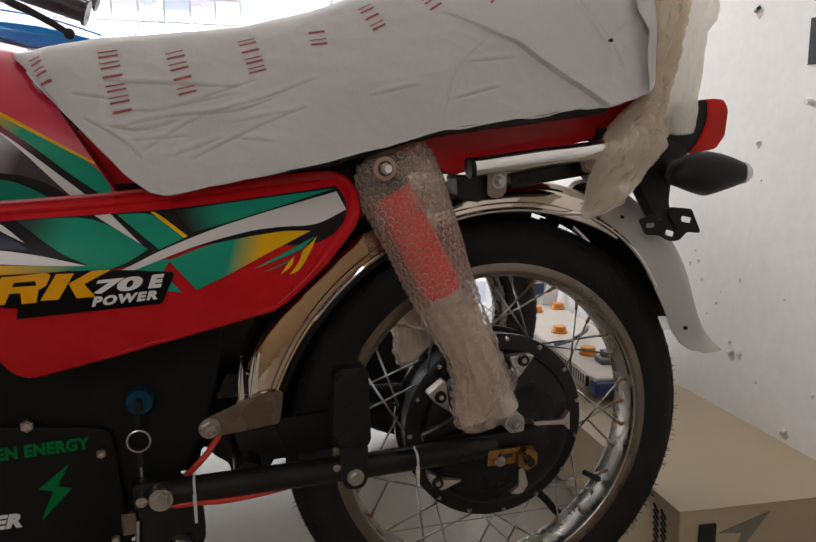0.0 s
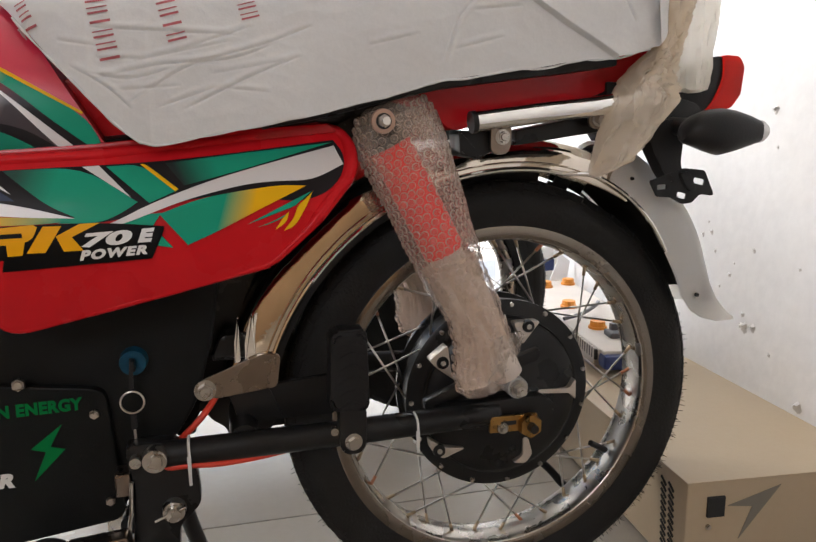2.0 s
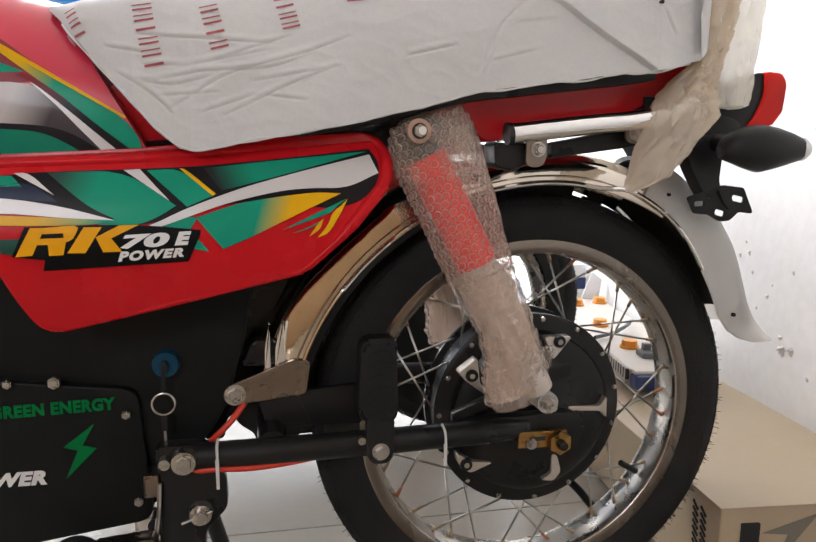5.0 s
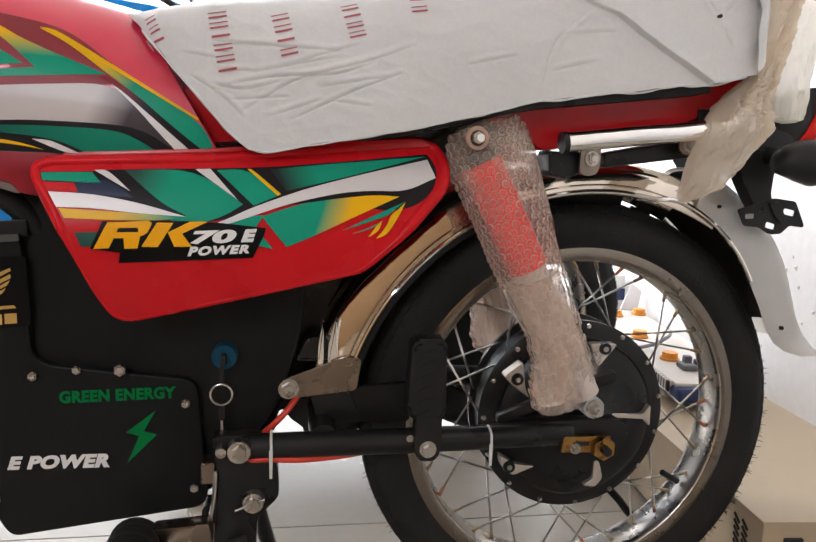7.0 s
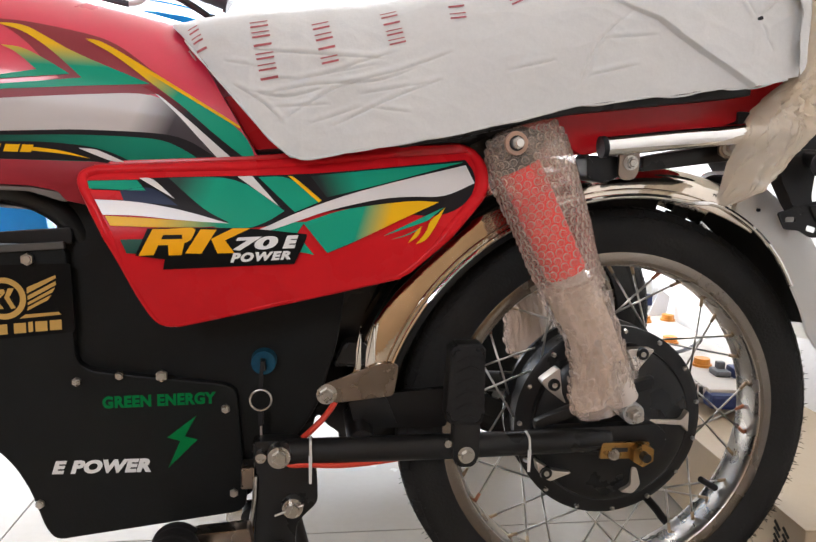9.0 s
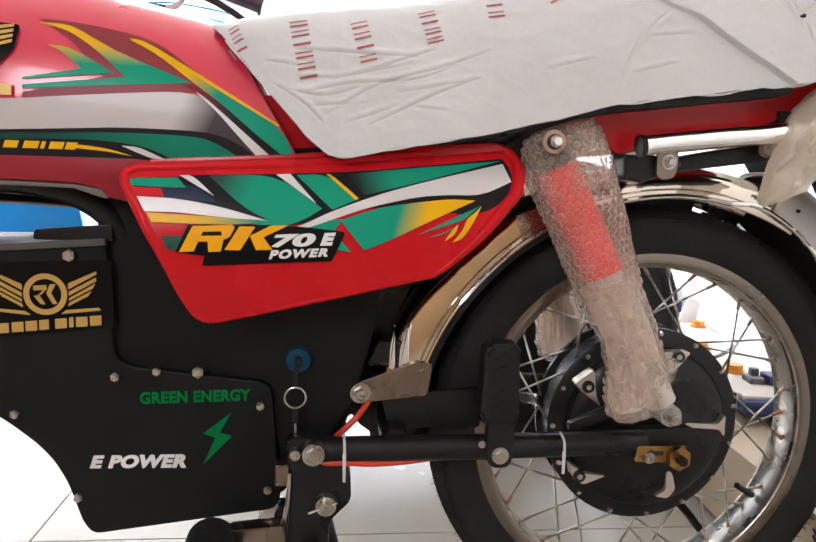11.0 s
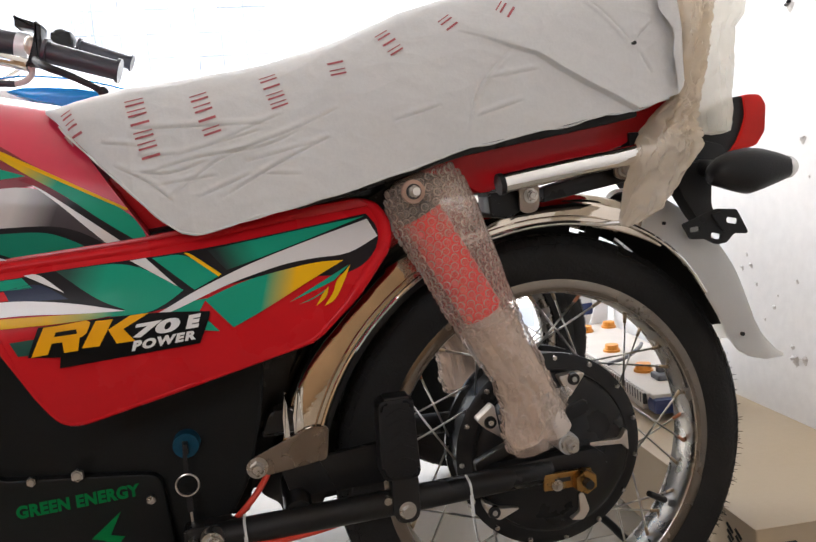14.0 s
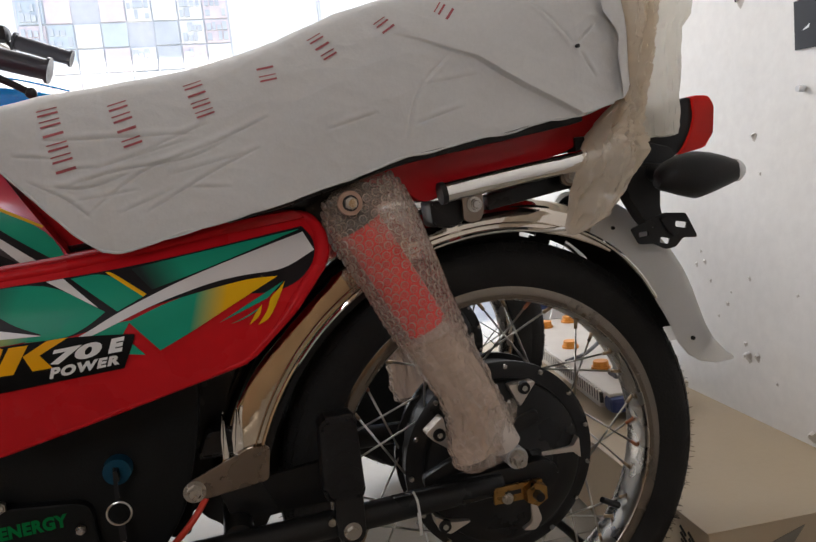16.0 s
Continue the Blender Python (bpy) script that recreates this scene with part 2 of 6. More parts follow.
CEILING_PAINT = mat("ceiling_paint", (0.62, 0.60, 0.56), 0.85, var=0.03)
# for the unseen walls: browned to warm reflections and hold back bounce
BACK_PAINT = mat("brown_wall_paint", (0.29, 0.18, 0.095), 0.8, var=0.06, vscale=2)
PLASTER = mat("bare_plaster", (0.56, 0.53, 0.49), 0.9, var=0.15, bump=0.4, bscale=200)
TILE = mat("glazed_floor_tile", (0.385, 0.35, 0.30), 0.26, var=0.06, vscale=5, rvar=0.015, fine=0.04)
GROUT = mat("grout", (0.22, 0.2, 0.18), 0.9, var=0.2)
CREAM = mat("cream_enamel", (0.47, 0.375, 0.255), 0.42, var=0.06, vscale=7, rvar=0.08, bump=0.06, bscale=300)
DARK_GAP = mat("dark_vent", (0.02, 0.02, 0.019), 0.8)
GREY_PRINT = mat("grey_print", (0.20, 0.185, 0.15), 0.5)
BATTERY_CASE = mat("battery_case", (0.58, 0.53, 0.47), 0.5, var=0.12, bump=0.1, bscale=200)
BATTERY_DARK = mat("battery_dark", (0.12, 0.12, 0.13), 0.5, var=0.2)
CAP_ORANGE = mat("orange_cap", (0.72, 0.27, 0.03), 0.45, var=0.12)
NAVY_PLASTIC = mat("navy_plastic", (0.015, 0.03, 0.12), 0.4, var=0.15)
BLUE_PAINT = mat("blue_paint", (0.004, 0.34, 0.95), 0.25, coat=0.2, var=0.08)
WHITE_PAINT = mat("white_paint", (0.75, 0.76, 0.78), 0.25, coat=0.7, var=0.03)
GRIP_RUBBER = mat("grip_rubber", (0.024, 0.025, 0.036), 0.38, var=0.15, bump=0.2, bscale=500, spec=0.6)
STREET = mat("street_concrete", (0.4, 0.39, 0.37), 0.9, var=0.15, vscale=2, bump=0.3, bscale=40)
FACADE = mat("street_facade", (0.82, 0.82, 0.8), 0.8, var=0.05, vscale=2)
CARTON = [mat("carton_" + n, c, 0.7, var=0.15, vscale=6) for n, c in (("pale_blue", (0.54, 0.60, 0.63)), ("white", (0.76, 0.76, 0.74)), ("grey", (0.52, 0.55, 0.57)), ("pink", (0.70, 0.62, 0.62)))]
SHELF_GREY = mat("pale_shelf_frame", (0.56, 0.57, 0.58), 0.6, var=0.1)
FRAME_GREY = mat("grey_metal_frame", (0.42, 0.43, 0.43), 0.5, 0.4)
DARK_STEEL = mat("dull_dark_steel", (0.085, 0.08, 0.072), 0.5, var=0.2, spec=0.3)
DULL_TRIM = mat("dull_grey_trim", (0.17, 0.15, 0.135), 0.55, 0.5, var=0.25, vscale=30, rvar=0.1)
SCREEN_DARK = mat("dark_poster", (0.012, 0.015, 0.022), 0.4, var=0.3, spec=0.2)


# ---- building helpers ----
ORIGIN = {}


def thing(name, base, label, category, group="", kind=""):
    ob = new(name)
    ob.location = base
    ORIGIN[ob.name] = Vector(base)
    return tagged(ob, label, category, group, kind)


def link_part(name, mesh, material, parent, label="", matrix=None):
    ob = new(name, mesh)
    base = ORIGIN[parent.name]
    ob.parent = parent
    ORIGIN[ob.name] = base
    ob.matrix_local = matrix if matrix is not None else Matrix.Identity(4)
    if material and not mesh.materials:
        mesh.materials.append(material)
    return tagged(ob, label)


def to_mesh(name, bm, smooth, base):
    bmesh.ops.translate(bm, verts=bm.verts, vec=-base)
    bmesh.ops.recalc_face_normals(bm, faces=bm.faces)
    for f in bm.faces:
        f.smooth = smooth
    me = bpy.data.meshes.new(name)
    bm.to_mesh(me)
    bm.free()
    return me


def part(name, bm, material, parent, label="", smooth=True):
    me = to_mesh(name, bm, smooth, ORIGIN[parent.name])
    if smooth:
        me.set_sharp_from_angle(angle=radians(38))
    return link_part(name, me, material, parent, label)


def repeat_part(name, mesh, places, material, parent):
    """Alike pieces on one mesh; places are matrices in the world."""
    base = Matrix.Translation(-ORIGIN[parent.name])
    return [link_part(name, mesh, material, parent, matrix=base @ m) for m in places]


def solid(name, bm, material, label, category, kind="", smooth=False):
    """A thing or piece of the setting that is one mesh."""
    me = to_mesh(name, bm, smooth, Vector((0, 0, 0)))
    if smooth:
        me.set_sharp_from_angle(angle=radians(38))
    me.materials.append(material)
    ob = new(name, me)
    ORIGIN[ob.name] = Vector((0, 0, 0))
    return tagged(ob, label, category, kind=kind)


def box(x0, x1, y0, y1, z0, z1, bevel=0.0, bm=None):
    own = bmesh.new()
    bmesh.ops.create_cube(own, size=1)
    for v in own.verts:
        v.co = ((x0 + x1) / 2 + v.co.x * (x1 - x0), (y0 + y1) / 2 + v.co.y * (y1 - y0), (z0 + z1) / 2 + v.co.z * (z1 - z0))
    if bevel:
        bmesh.ops.bevel(own, geom=own.edges[:], offset=bevel, segments=2, affect="EDGES", profile=0.6)
    return merge(bm, own)


def merge(bm, own):
    if bm is None:
        return own
    me = bpy.data.meshes.new("tmp")
    own.to_mesh(me)
    own.free()
    bm.from_mesh(me)
    bpy.data.meshes.remove(me)
    return bm


def prism(poly, y0, y1, bevel=0.0, bm=None, seg=2):
    """An outline in (x, z) carried from y0 to y1."""
    own = bmesh.new()
    face = own.faces.new([own.verts.new((x, y0, z)) for x, z in poly])
    ext = bmesh.ops.extrude_face_region(own, geom=[face])
    for v in ext["geom"]:
        if isinstance(v, bmesh.types.BMVert):
            v.co.y = y1
    if bevel:
        bmesh.ops.bevel(own, geom=own.edges[:], offset=bevel, segments=seg, affect="EDGES", profile=0.6)
    return merge(bm, own)


def rounded(poly, r, n=4):
    """The outline with its corners rounded."""
    out = []
    for i, p in enumerate(poly):
        p, a, b = Vector(p), Vector(poly[i - 1]), Vector(poly[(i + 1) % len(poly)])
        ra, rb = min(r, (a - p).length * 0.45), min(r, (b - p).length * 0.45)
        q0, q1 = p + (a - p).normalized() * ra, p + (b - p).normalized() * rb
        for k in range(n + 1):
            t = k / n
            out.append(tuple(q0 * (1 - t) ** 2 + p * 2 * t * (1 - t) + q1 * t * t))
    return out


def rod(p0, p1, r0, r1=None, seg=16, bm=None):
    own = bmesh.new()
    p0, p1 = Vector(p0), Vector(p1)
    d = p1 - p0
    bmesh.ops.create_cone(own, cap_ends=True, segments=seg, radius1=r0, radius2=r0 if r1 is None else r1, depth=d.length,
                          matrix=Matrix.Translation((p0 + p1) / 2) @ d.to_track_quat("Z", "Y").to_matrix().to_4x4())
    return merge(bm, own)


def ball(c, r, bm=None, seg=14):
    own = bmesh.new()
    rx = r if hasattr(r, "__len__") else (r, r, r)
    bmesh.ops.create_uvsphere(own, u_segments=seg, v_segments=max(6, seg // 2), radius=1, matrix=Matrix.Translation(c) @ Matrix.Diagonal((*rx, 1)))
    return merge(bm, own)


def smooth_path(points, n=8):
    pts = [Vector(p) for p in points]
    out = []
    for i in range(len(pts) - 1):
        a, b, c, d = pts[max(i - 1, 0)], pts[i], pts[i + 1], pts[min(i + 2, len(pts) - 1)]
        for k in range(n):
            t = k / n
            out.append(0.5 * (2 * b + (c - a) * t + (2 * a - 5 * b + 4 * c - d) * t * t + (3 * b - a - 3 * c + d) * t ** 3))
    out.append(pts[-1])
    return out


def tube(points, r, seg=12, bm=None, n=8, closed=False, radius=None):
    """A round bar swept along a smooth path; radius(t) may vary it."""
    own = bmesh.new()
    path = smooth_path(list(points) + ([points[0]] if closed else []), n)
    if closed:
        path = path[:-1]
    rings, side = [], None
    for i, p in enumerate(path):
        a = path[i - 1] if i or closed else p
        b = path[(i + 1) % len(path)] if closed else path[min(i + 1, len(path) - 1)]
        d = (b - a).normalized()
        side = d.orthogonal() if side is None else side - d * side.dot(d)
        side.normalize()
        up = d.cross(side)
        rr = radius(i / (len(path) - 1)) if radius else r
        rings.append([own.verts.new(p + rr * (math.cos(2 * math.pi * k / seg) * side + math.sin(2 * math.pi * k / seg) * up)) for k in range(seg)])
    for i in range(len(rings) if closed else len(rings) - 1):
        a, b = rings[i], rings[(i + 1) % len(rings)]
        for k in range(seg):
            own.faces.new((a[k], a[(k + 1) % seg], b[(k + 1) % seg], b[k]))
    if not closed:
        own.faces.new(rings[0][::-1])
        own.faces.new(rings[-1])
    return merge(bm, own)


def revolve(profile, centre, seg=96, closed=False, bm=None):
    """A profile of (radius, y) turned about the y axis through centre."""
    own = bmesh.new()
    c = Vector(centre)
    rings = []
    for k in range(seg):
        a = 2 * math.pi * k / seg
        rings.append([own.verts.new(c + Vector((r * math.cos(a), y, r * math.sin(a)))) for r, y in profile])
    m = len(profile)
    for k in range(seg):
        a, b = rings[k], rings[(k + 1) % seg]
        for i in range(m if closed else m - 1):
            j = (i + 1) % m
            own.faces.new((a[i], a[j], b[j], b[i]))
    bmesh.ops.remove_doubles(own, verts=own.verts, dist=1e-5)
    return merge(bm, own)


def loft(rings, cap=True, bm=None):
    own = bmesh.new()
    vs = [[own.verts.new(p) for p in ring] for ring in rings]
    n = len(rings[0])
    for a, b in zip(vs, vs[1:]):
        for k in range(n):
            own.faces.new((a[k], a[(k + 1) % n], b[(k + 1) % n], b[k]))
    if cap:
        own.faces.new(vs[0][::-1])
        own.faces.new(vs[-1])
    return merge(bm, own)


def sheet(poly, surface, lift=0.0, cuts=4, bm=None):
    """A thin printed film of outline (x, z) laid on a surface y(x, z)."""
    own = bmesh.new()
    face = own.faces.new([own.verts.new((x, 0, z)) for x, z in poly])
    face.normal_update()
    bmesh.ops.triangulate(own, faces=[face])
    if cuts:
        bmesh.ops.subdivide_edges(own, edges=own.edges[:], cuts=cuts, use_grid_fill=True)
        bmesh.ops.triangulate(own, faces=own.faces[:])
    for v in own.verts:
        v.co.y = surface(v.co.x, v.co.z) - lift
    return merge(bm, own)


def lettering(text, quad, surface, lift, weight=0.0, space=1.0):
    """Letters stretched into the quad (lower left, upper left, upper right, lower right) on a surface."""
    cu = bpy.data.curves.new("letters", "FONT")
    cu.body, cu.offset, cu.resolution_u, cu.space_character = text, weight, 4, space
    ob = new("letters_tmp", cu)
    me = bpy.data.meshes.new_from_object(ob.evaluated_get(bpy.context.evaluated_depsgraph_get()))
    bpy.data.objects.remove(ob)
    bm = bmesh.new()
    bm.from_mesh(me)
    bpy.data.meshes.remove(me)
    xs, ys = [v.co.x for v in bm.verts], [v.co.y for v in bm.verts]
    x0, x1, y0, y1 = min(xs), max(xs), min(ys), max(ys)
    a, b, c, d = (Vector(q) for q in quad)
    for v in bm.verts:
        u, w = (v.co.x - x0) / (x1 - x0), (v.co.y - y0) / (y1 - y0)
        p = a * (1 - u) * (1 - w) + b * (1 - u) * w + c * u * w + d * u * (1 - w)
        v.co = (p.x, surface(p.x, p.y) - lift, p.y)
    return bm


def bolt_mesh(r, depth=0.006, washer=True):
    """A hexagon bolt head that faces -y, on its washer."""
    bm = bmesh.new()
    if washer:
        rod((0, 0, 0), (0, -0.0016, 0), r * 1.35, r * 1.35, 20, bm)
    rod((0, -0.0012, 0), (0, -depth, 0), r, r * 0.94, 6, bm)
    rod((0, -depth, 0), (0, -depth - 0.0012, 0), r * 0.72, r * 0.6, 16, bm)
    me = to_mesh("bolt", bm, False, Vector((0, 0, 0)))
    me.materials.append(STEEL)
    return me


def flat(y):
    return lambda x, z: y


# ---- the shop: floor, walls, ceiling, street ----
def slab(plan, z0, z1, bm=None):
    own = bmesh.new()
    face = own.faces.new([own.verts.new((x, y, z0)) for x, y in plan])
    ext = bmesh.ops.extrude_face_region(own, geom=[face])
    for v in ext["geom"]:
        if isinstance(v, bmesh.types.BMVert):
            v.co.z = z1
    return merge(bm, own)


def east_x(y):
    return 0.571 + 0.088 * y


floor = solid("floor", box(-3.5, 0.95, -2.8, 1.95, -0.12, -0.004), GROUT, "pale glazed tile floor with dark narrow joints", "floor", "structure")
solid("wall_east", slab([(east_x(-2.9), -2.9), (east_x(1.8), 1.8), (east_x(1.8) + 0.2, 1.8), (east_x(-2.9) + 0.2, -2.9)], -0.1, 3.0), WALL_PAINT,
      "white painted plaster wall with chipped spots", "wall", "structure")
# unseen walls added west and south, with openings for the fill lamps
_w = box(-3.7, -3.5, -2.8, -1.3, -0.1, 3.0)
box(-3.7, -3.5, 0.5, 1.85, -0.1, 3.0, bm=_w)
box(-3.7, -3.5, -1.3, 0.5, -0.1, 1.75, bm=_w)
box(-3.7, -3.5, -1.3, 0.5, 2.5, 3.0, bm=_w)
solid("wall_west", _w, BACK_PAINT, "unseen brown wall with an added window opening", "wall", "structure")
_w = box(-3.7, -1.95, -3.0, -2.8, -0.1, 3.0)
box(-1.0, 0.9, -3.0, -2.8, -0.1, 3.0, bm=_w)
box(-1.95, -1.0, -3.0, -2.8, 2.1, 3.0, bm=_w)
box(-1.95, -1.0, -3.0, -2.8, -0.1, 1.36, bm=_w)
solid("wall_south", _w, BACK_PAINT, "unseen brown wall with an added window opening", "wall", "structure")
_w = box(-3.7, 0.95, 1.82, 2.02, 2.55, 3.0)
box(-3.7, -3.3, 1.82, 2.02, -0.1, 2.55, bm=_w)
solid("wall_north", _w, WALL_PAINT, "white painted wall over the open shop front", "wall", "structure")
# unseen ceiling added over the room, its paint tuned to bounce light down
solid("ceiling", box(-3.7, 1.0, -3.0, 2.05, 3.0, 3.15), CEILING_PAINT, "unseen plastered ceiling, pale to bounce light", "ceiling", "structure")
solid("ground", box(-300, 300, -300, 900, -0.4, -0.13), STREET, "sunlit concrete street ground", "ground", "structure")


def street_front():
    """The bright shop front across the street, with its stacked cartons."""
    front = thing("shop_front", (0, 7.6, -0.13), "sunlit pale shop front across the street", "building")
    part("wall", box(-14, 14, 7.6, 8.2, -0.13, 7.5), FACADE, front, smooth=False)
    part("awning", prism([(-14, 4.6), (14, 4.6), (14, 4.72), (-14, 4.72)], 6.7, 7.6), FACADE, front, smooth=False)
    part("shelf_back", box(-2.13, 0.08, 7.585, 7.6, 1.05, 3.80), SHELF_GREY, front, "grey display frame behind the cartons", smooth=False)
    rng = random.Random(5)
    packets = bmesh.new()
    for i in range(8):
        for j in range(10):
            x, z = -2.1 + i * 0.272, 1.1 + j * 0.266
            if rng.random() < 0.08:
                continue
            part("panel", box(x, x + 0.256, 7.565, 7.59, z, z + 0.250, 0.005), CARTON[rng.choice((0, 0, 1, 1, 1, 2, 3))], front, smooth=False)
            if rng.random() < 0.4:
                for p in range(4):
                    for q in range(2):
                        if rng.random() < 0.75:
                            a, c = x + 0.02 + 0.058 * p + rng.uniform(-0.006, 0.006), z + 0.025 + 0.11 * q
                            box(a, a + rng.uniform(0.03, 0.055), 7.548, 7.566, c, c + rng.uniform(0.05, 0.10), bm=packets)
    tagged(part("packet_display", packets, CARTON[2], front, "small hanging packets", smooth=False), kind="stuff")
    for x in (-1.87, 1.13):
        part("post", box(x - 0.03, x, 7.54, 7.6, -0.13, 4.6), SHELF_GREY, front, smooth=False)


street_front()


# ---- motorcycle with its wheel ----
AXLE = Vector((0, 0, 0.283))
BOLT_S, BOLT_M, BOLT_L = bolt_mesh(0.0034, 0.004, False), bolt_mesh(0.0050, 0.006), bolt_mesh(0.0088, 0.008)


def at(x, y, z, turn=0):
    return pose(x, y, z, 0, turn, 0)


def build_wheel(parent, name="rear_wheel"):
    """Chromed spoke wheel; the pieces hang under the rim."""
    c = AXLE
    half = [(0.2250, -0.0262), (0.2232, -0.0272), (0.2150, -0.0270), (0.2086, -0.0262), (0.2070, -0.0246), (0.2058, -0.0190), (0.2047, -0.0125), (0.2039, -0.006), (0.2036, 0.0)]
    outer = [(0.2068, 0.0), (0.2075, 0.0095), (0.2110, 0.017), (0.2155, 0.0205), (0.2225, 0.0215), (0.2250, 0.0238)]
    prof = half + [(r, -y) for r, y in half[-2::-1]] + outer[::-1] + [(r, -y) for r, y in outer[1:]]
    wheel = part(name, revolve(prof, c, 128, True), RIM_CHROME, parent, "spoked chrome rim")
    # the outward flange takes the chrome with its dark reflection painted in
    wheel.data.materials.append(DIM_FLANGE)
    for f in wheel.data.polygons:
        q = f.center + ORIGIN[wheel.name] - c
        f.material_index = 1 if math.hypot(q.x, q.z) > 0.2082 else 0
    # tyre: a round carcass with three rows of tread blocks
    tp = [(0.2215, -0.020), (0.2230, -0.0262), (0.2300, -0.0305), (0.2420, -0.0340), (0.2540, -0.0345), (0.2650, -0.0310), (0.2730, -0.0235), (0.2775, -0.0120), (0.2785, 0.0),
          (0.2775, 0.0120), (0.2730, 0.0235), (0.2650, 0.0310), (0.2540, 0.0345), (0.2420, 0.0340), (0.2300, 0.0305), (0.2230, 0.0262), (0.2215, 0.020)]
    part("tyre", revolve(tp, c, 128, False), RUBBER, wheel, "black rubber tyre")
    bm = bmesh.new()
    for row, (r, y, lean, wide, long) in enumerate(((0.2717, -0.0226, -42, 0.0135, 0.0195), (0.2779, -0.0065, -8, 0.0115, 0.0196), (0.2779, 0.0065, 8, 0.0115, 0.0196), (0.2717, 0.0226, 42, 0.0135, 0.0195))):
        for k in range(78):
            a = 360 * (k + 0.5 * (row % 2)) / 78
            m = Matrix.Translation(c) @ Matrix.Rotation(radians(-a), 4, "Y") @ Matrix.Translation((r, y, 0)) @ Matrix.Rotation(radians(lean), 4, "Z") @ Matrix.Rotation(radians(9 if row % 2 else -9), 4, "X")
            own = bmesh.new()
            bmesh.ops.create_cube(own, size=1, matrix=m @ Matrix.Diagonal((0.0042, wide, long, 1)))
            merge(bm, own)
    tagged(part("tread", bm, RUBBER, wheel, smooth=False), kind="stuff")
    rng = random.Random(3)
    bm = bmesh.new()
    for k in range(760):
        a = rng.uniform(0, 2 * math.pi)
        r, y = rng.choice(((0.2740, -0.022), (0.2680, -0.029), (0.2775, -0.008), (0.2635, -0.0315)))
        p = c + Vector((r * math.cos(a), y, r * math.sin(a)))
        d = Vector((math.cos(a), -0.5 if y < -0.01 else 0, math.sin(a))).normalized() + 0.4 * Vector((rng.uniform(-1, 1), rng.uniform(-0.5, 0.5), rng.uniform(-1, 1)))
        rod(p, p + d * rng.uniform(0.002, 0.0075), 0.00045, 0.00025, 4, bm)
    tagged(part("tyre_fuzz", bm, RUBBER, wheel), kind="stuff")
    # hub motor
    part("hub_shell", revolve([(0.0, -0.022), (0.119, -0.018), (0.1275, -0.014), (0.1275, -0.009), (0.121, -0.004), (0.121, 0.03), (0.1275, 0.036), (0.1275, 0.042), (0.118, 0.05), (0.0, 0.055)], c, 96),
         BLACK, wheel, "black hub motor")
    part("hub_cover", revolve([(0.0, -0.046), (0.030, -0.046), (0.034, -0.042), (0.078, -0.036), (0.098, -0.030), (0.1035, -0.026), (0.1055, -0.019)], c, 96), BLACK, wheel)
    part("hub_ring", revolve([(0.1040, -0.0185), (0.1045, -0.0235), (0.1065, -0.0245), (0.1075, -0.0180)], c, 96), BLACK_PLASTIC, wheel)
    silver = (
        [(-0.108, 0.064), (-0.083, 0.083), (-0.078, 0.047), (-0.071, 0.033), (-0.098, 0.053)],
        [(0.007, 0.106), (0.046, 0.106), (0.021, 0.075)],
        [(0.040, 0.011), (0.091, 0.008), (0.101, 0.022), (0.102, -0.010), (0.093, 0.001), (0.040, 0.005)],
        [(-0.107, -0.044), (-0.087, -0.057), (-0.057, -0.061), (-0.088, -0.073), (-0.104, -0.060)],
        [(0.025, -0.056), (0.033, -0.057), (0.040, -0.081), (0.030, -0.094), (0.011, -0.091), (0.026, -0.082)])
    for poly in silver:
        poly = [(c.x + x * 0.965, c.z + z * 0.965) for x, z in poly]
        part("hub_window", prism(rounded(poly, 0.004, 2), -0.0405, -0.024, 0.001), ALU, wheel, "bare aluminium recess", smooth=False)
    for x, z in ((-0.090, 0.060), (0.028, 0.100), (-0.094, -0.060)):
        boss = part("hub_boss", rod(c + Vector((x * 0.965, -0.038, z * 0.965)), c + Vector((x * 0.965, -0.0435, z * 0.965)), 0.0085, 0.0075, 20), BLACK, wheel)
        part("boss_screw", rod(c + Vector((x * 0.965, -0.043, z * 0.965)), c + Vector((x * 0.965, -0.0448, z * 0.965)), 0.0034, None, 10), STEEL, boss)
    hub_bolts = [c + Vector((0.1215 * math.cos(a), -0.0165, 0.1215 * math.sin(a))) for a in (radians(12 + 360 * k / 15) for k in range(15))]
    repeat_part("hub_bolt", BOLT_S, [Matrix.Translation(p) for p in hub_bolts], STEEL, wheel)
    bm = rod((0, 0, 0), (0, 0, 1), 0.00135, None, 8)
    spoke = to_mesh("spoke", bm, True, Vector((0, 0, 0)))
    bm = rod((0, 0, 0), (0, 0, 0.0135), 0.0022, 0.0026, 8)
    nip = to_mesh("nipple", bm, True, Vector((0, 0, 0)))
    nip2 = nip.copy()
    base = Matrix.Translation(-ORIGIN[wheel.name])
    for k in range(36):
        side = -1 if k % 2 else 1
        lean = (1 if (k // 2) % 2 else -1)
        a = 2 * math.pi * k / 36 + 0.05
        h = a + lean * radians(30)
        p0 = c + Vector((0.120 * math.cos(h), -0.010 if side < 0 else 0.036, 0.120 * math.sin(h)))
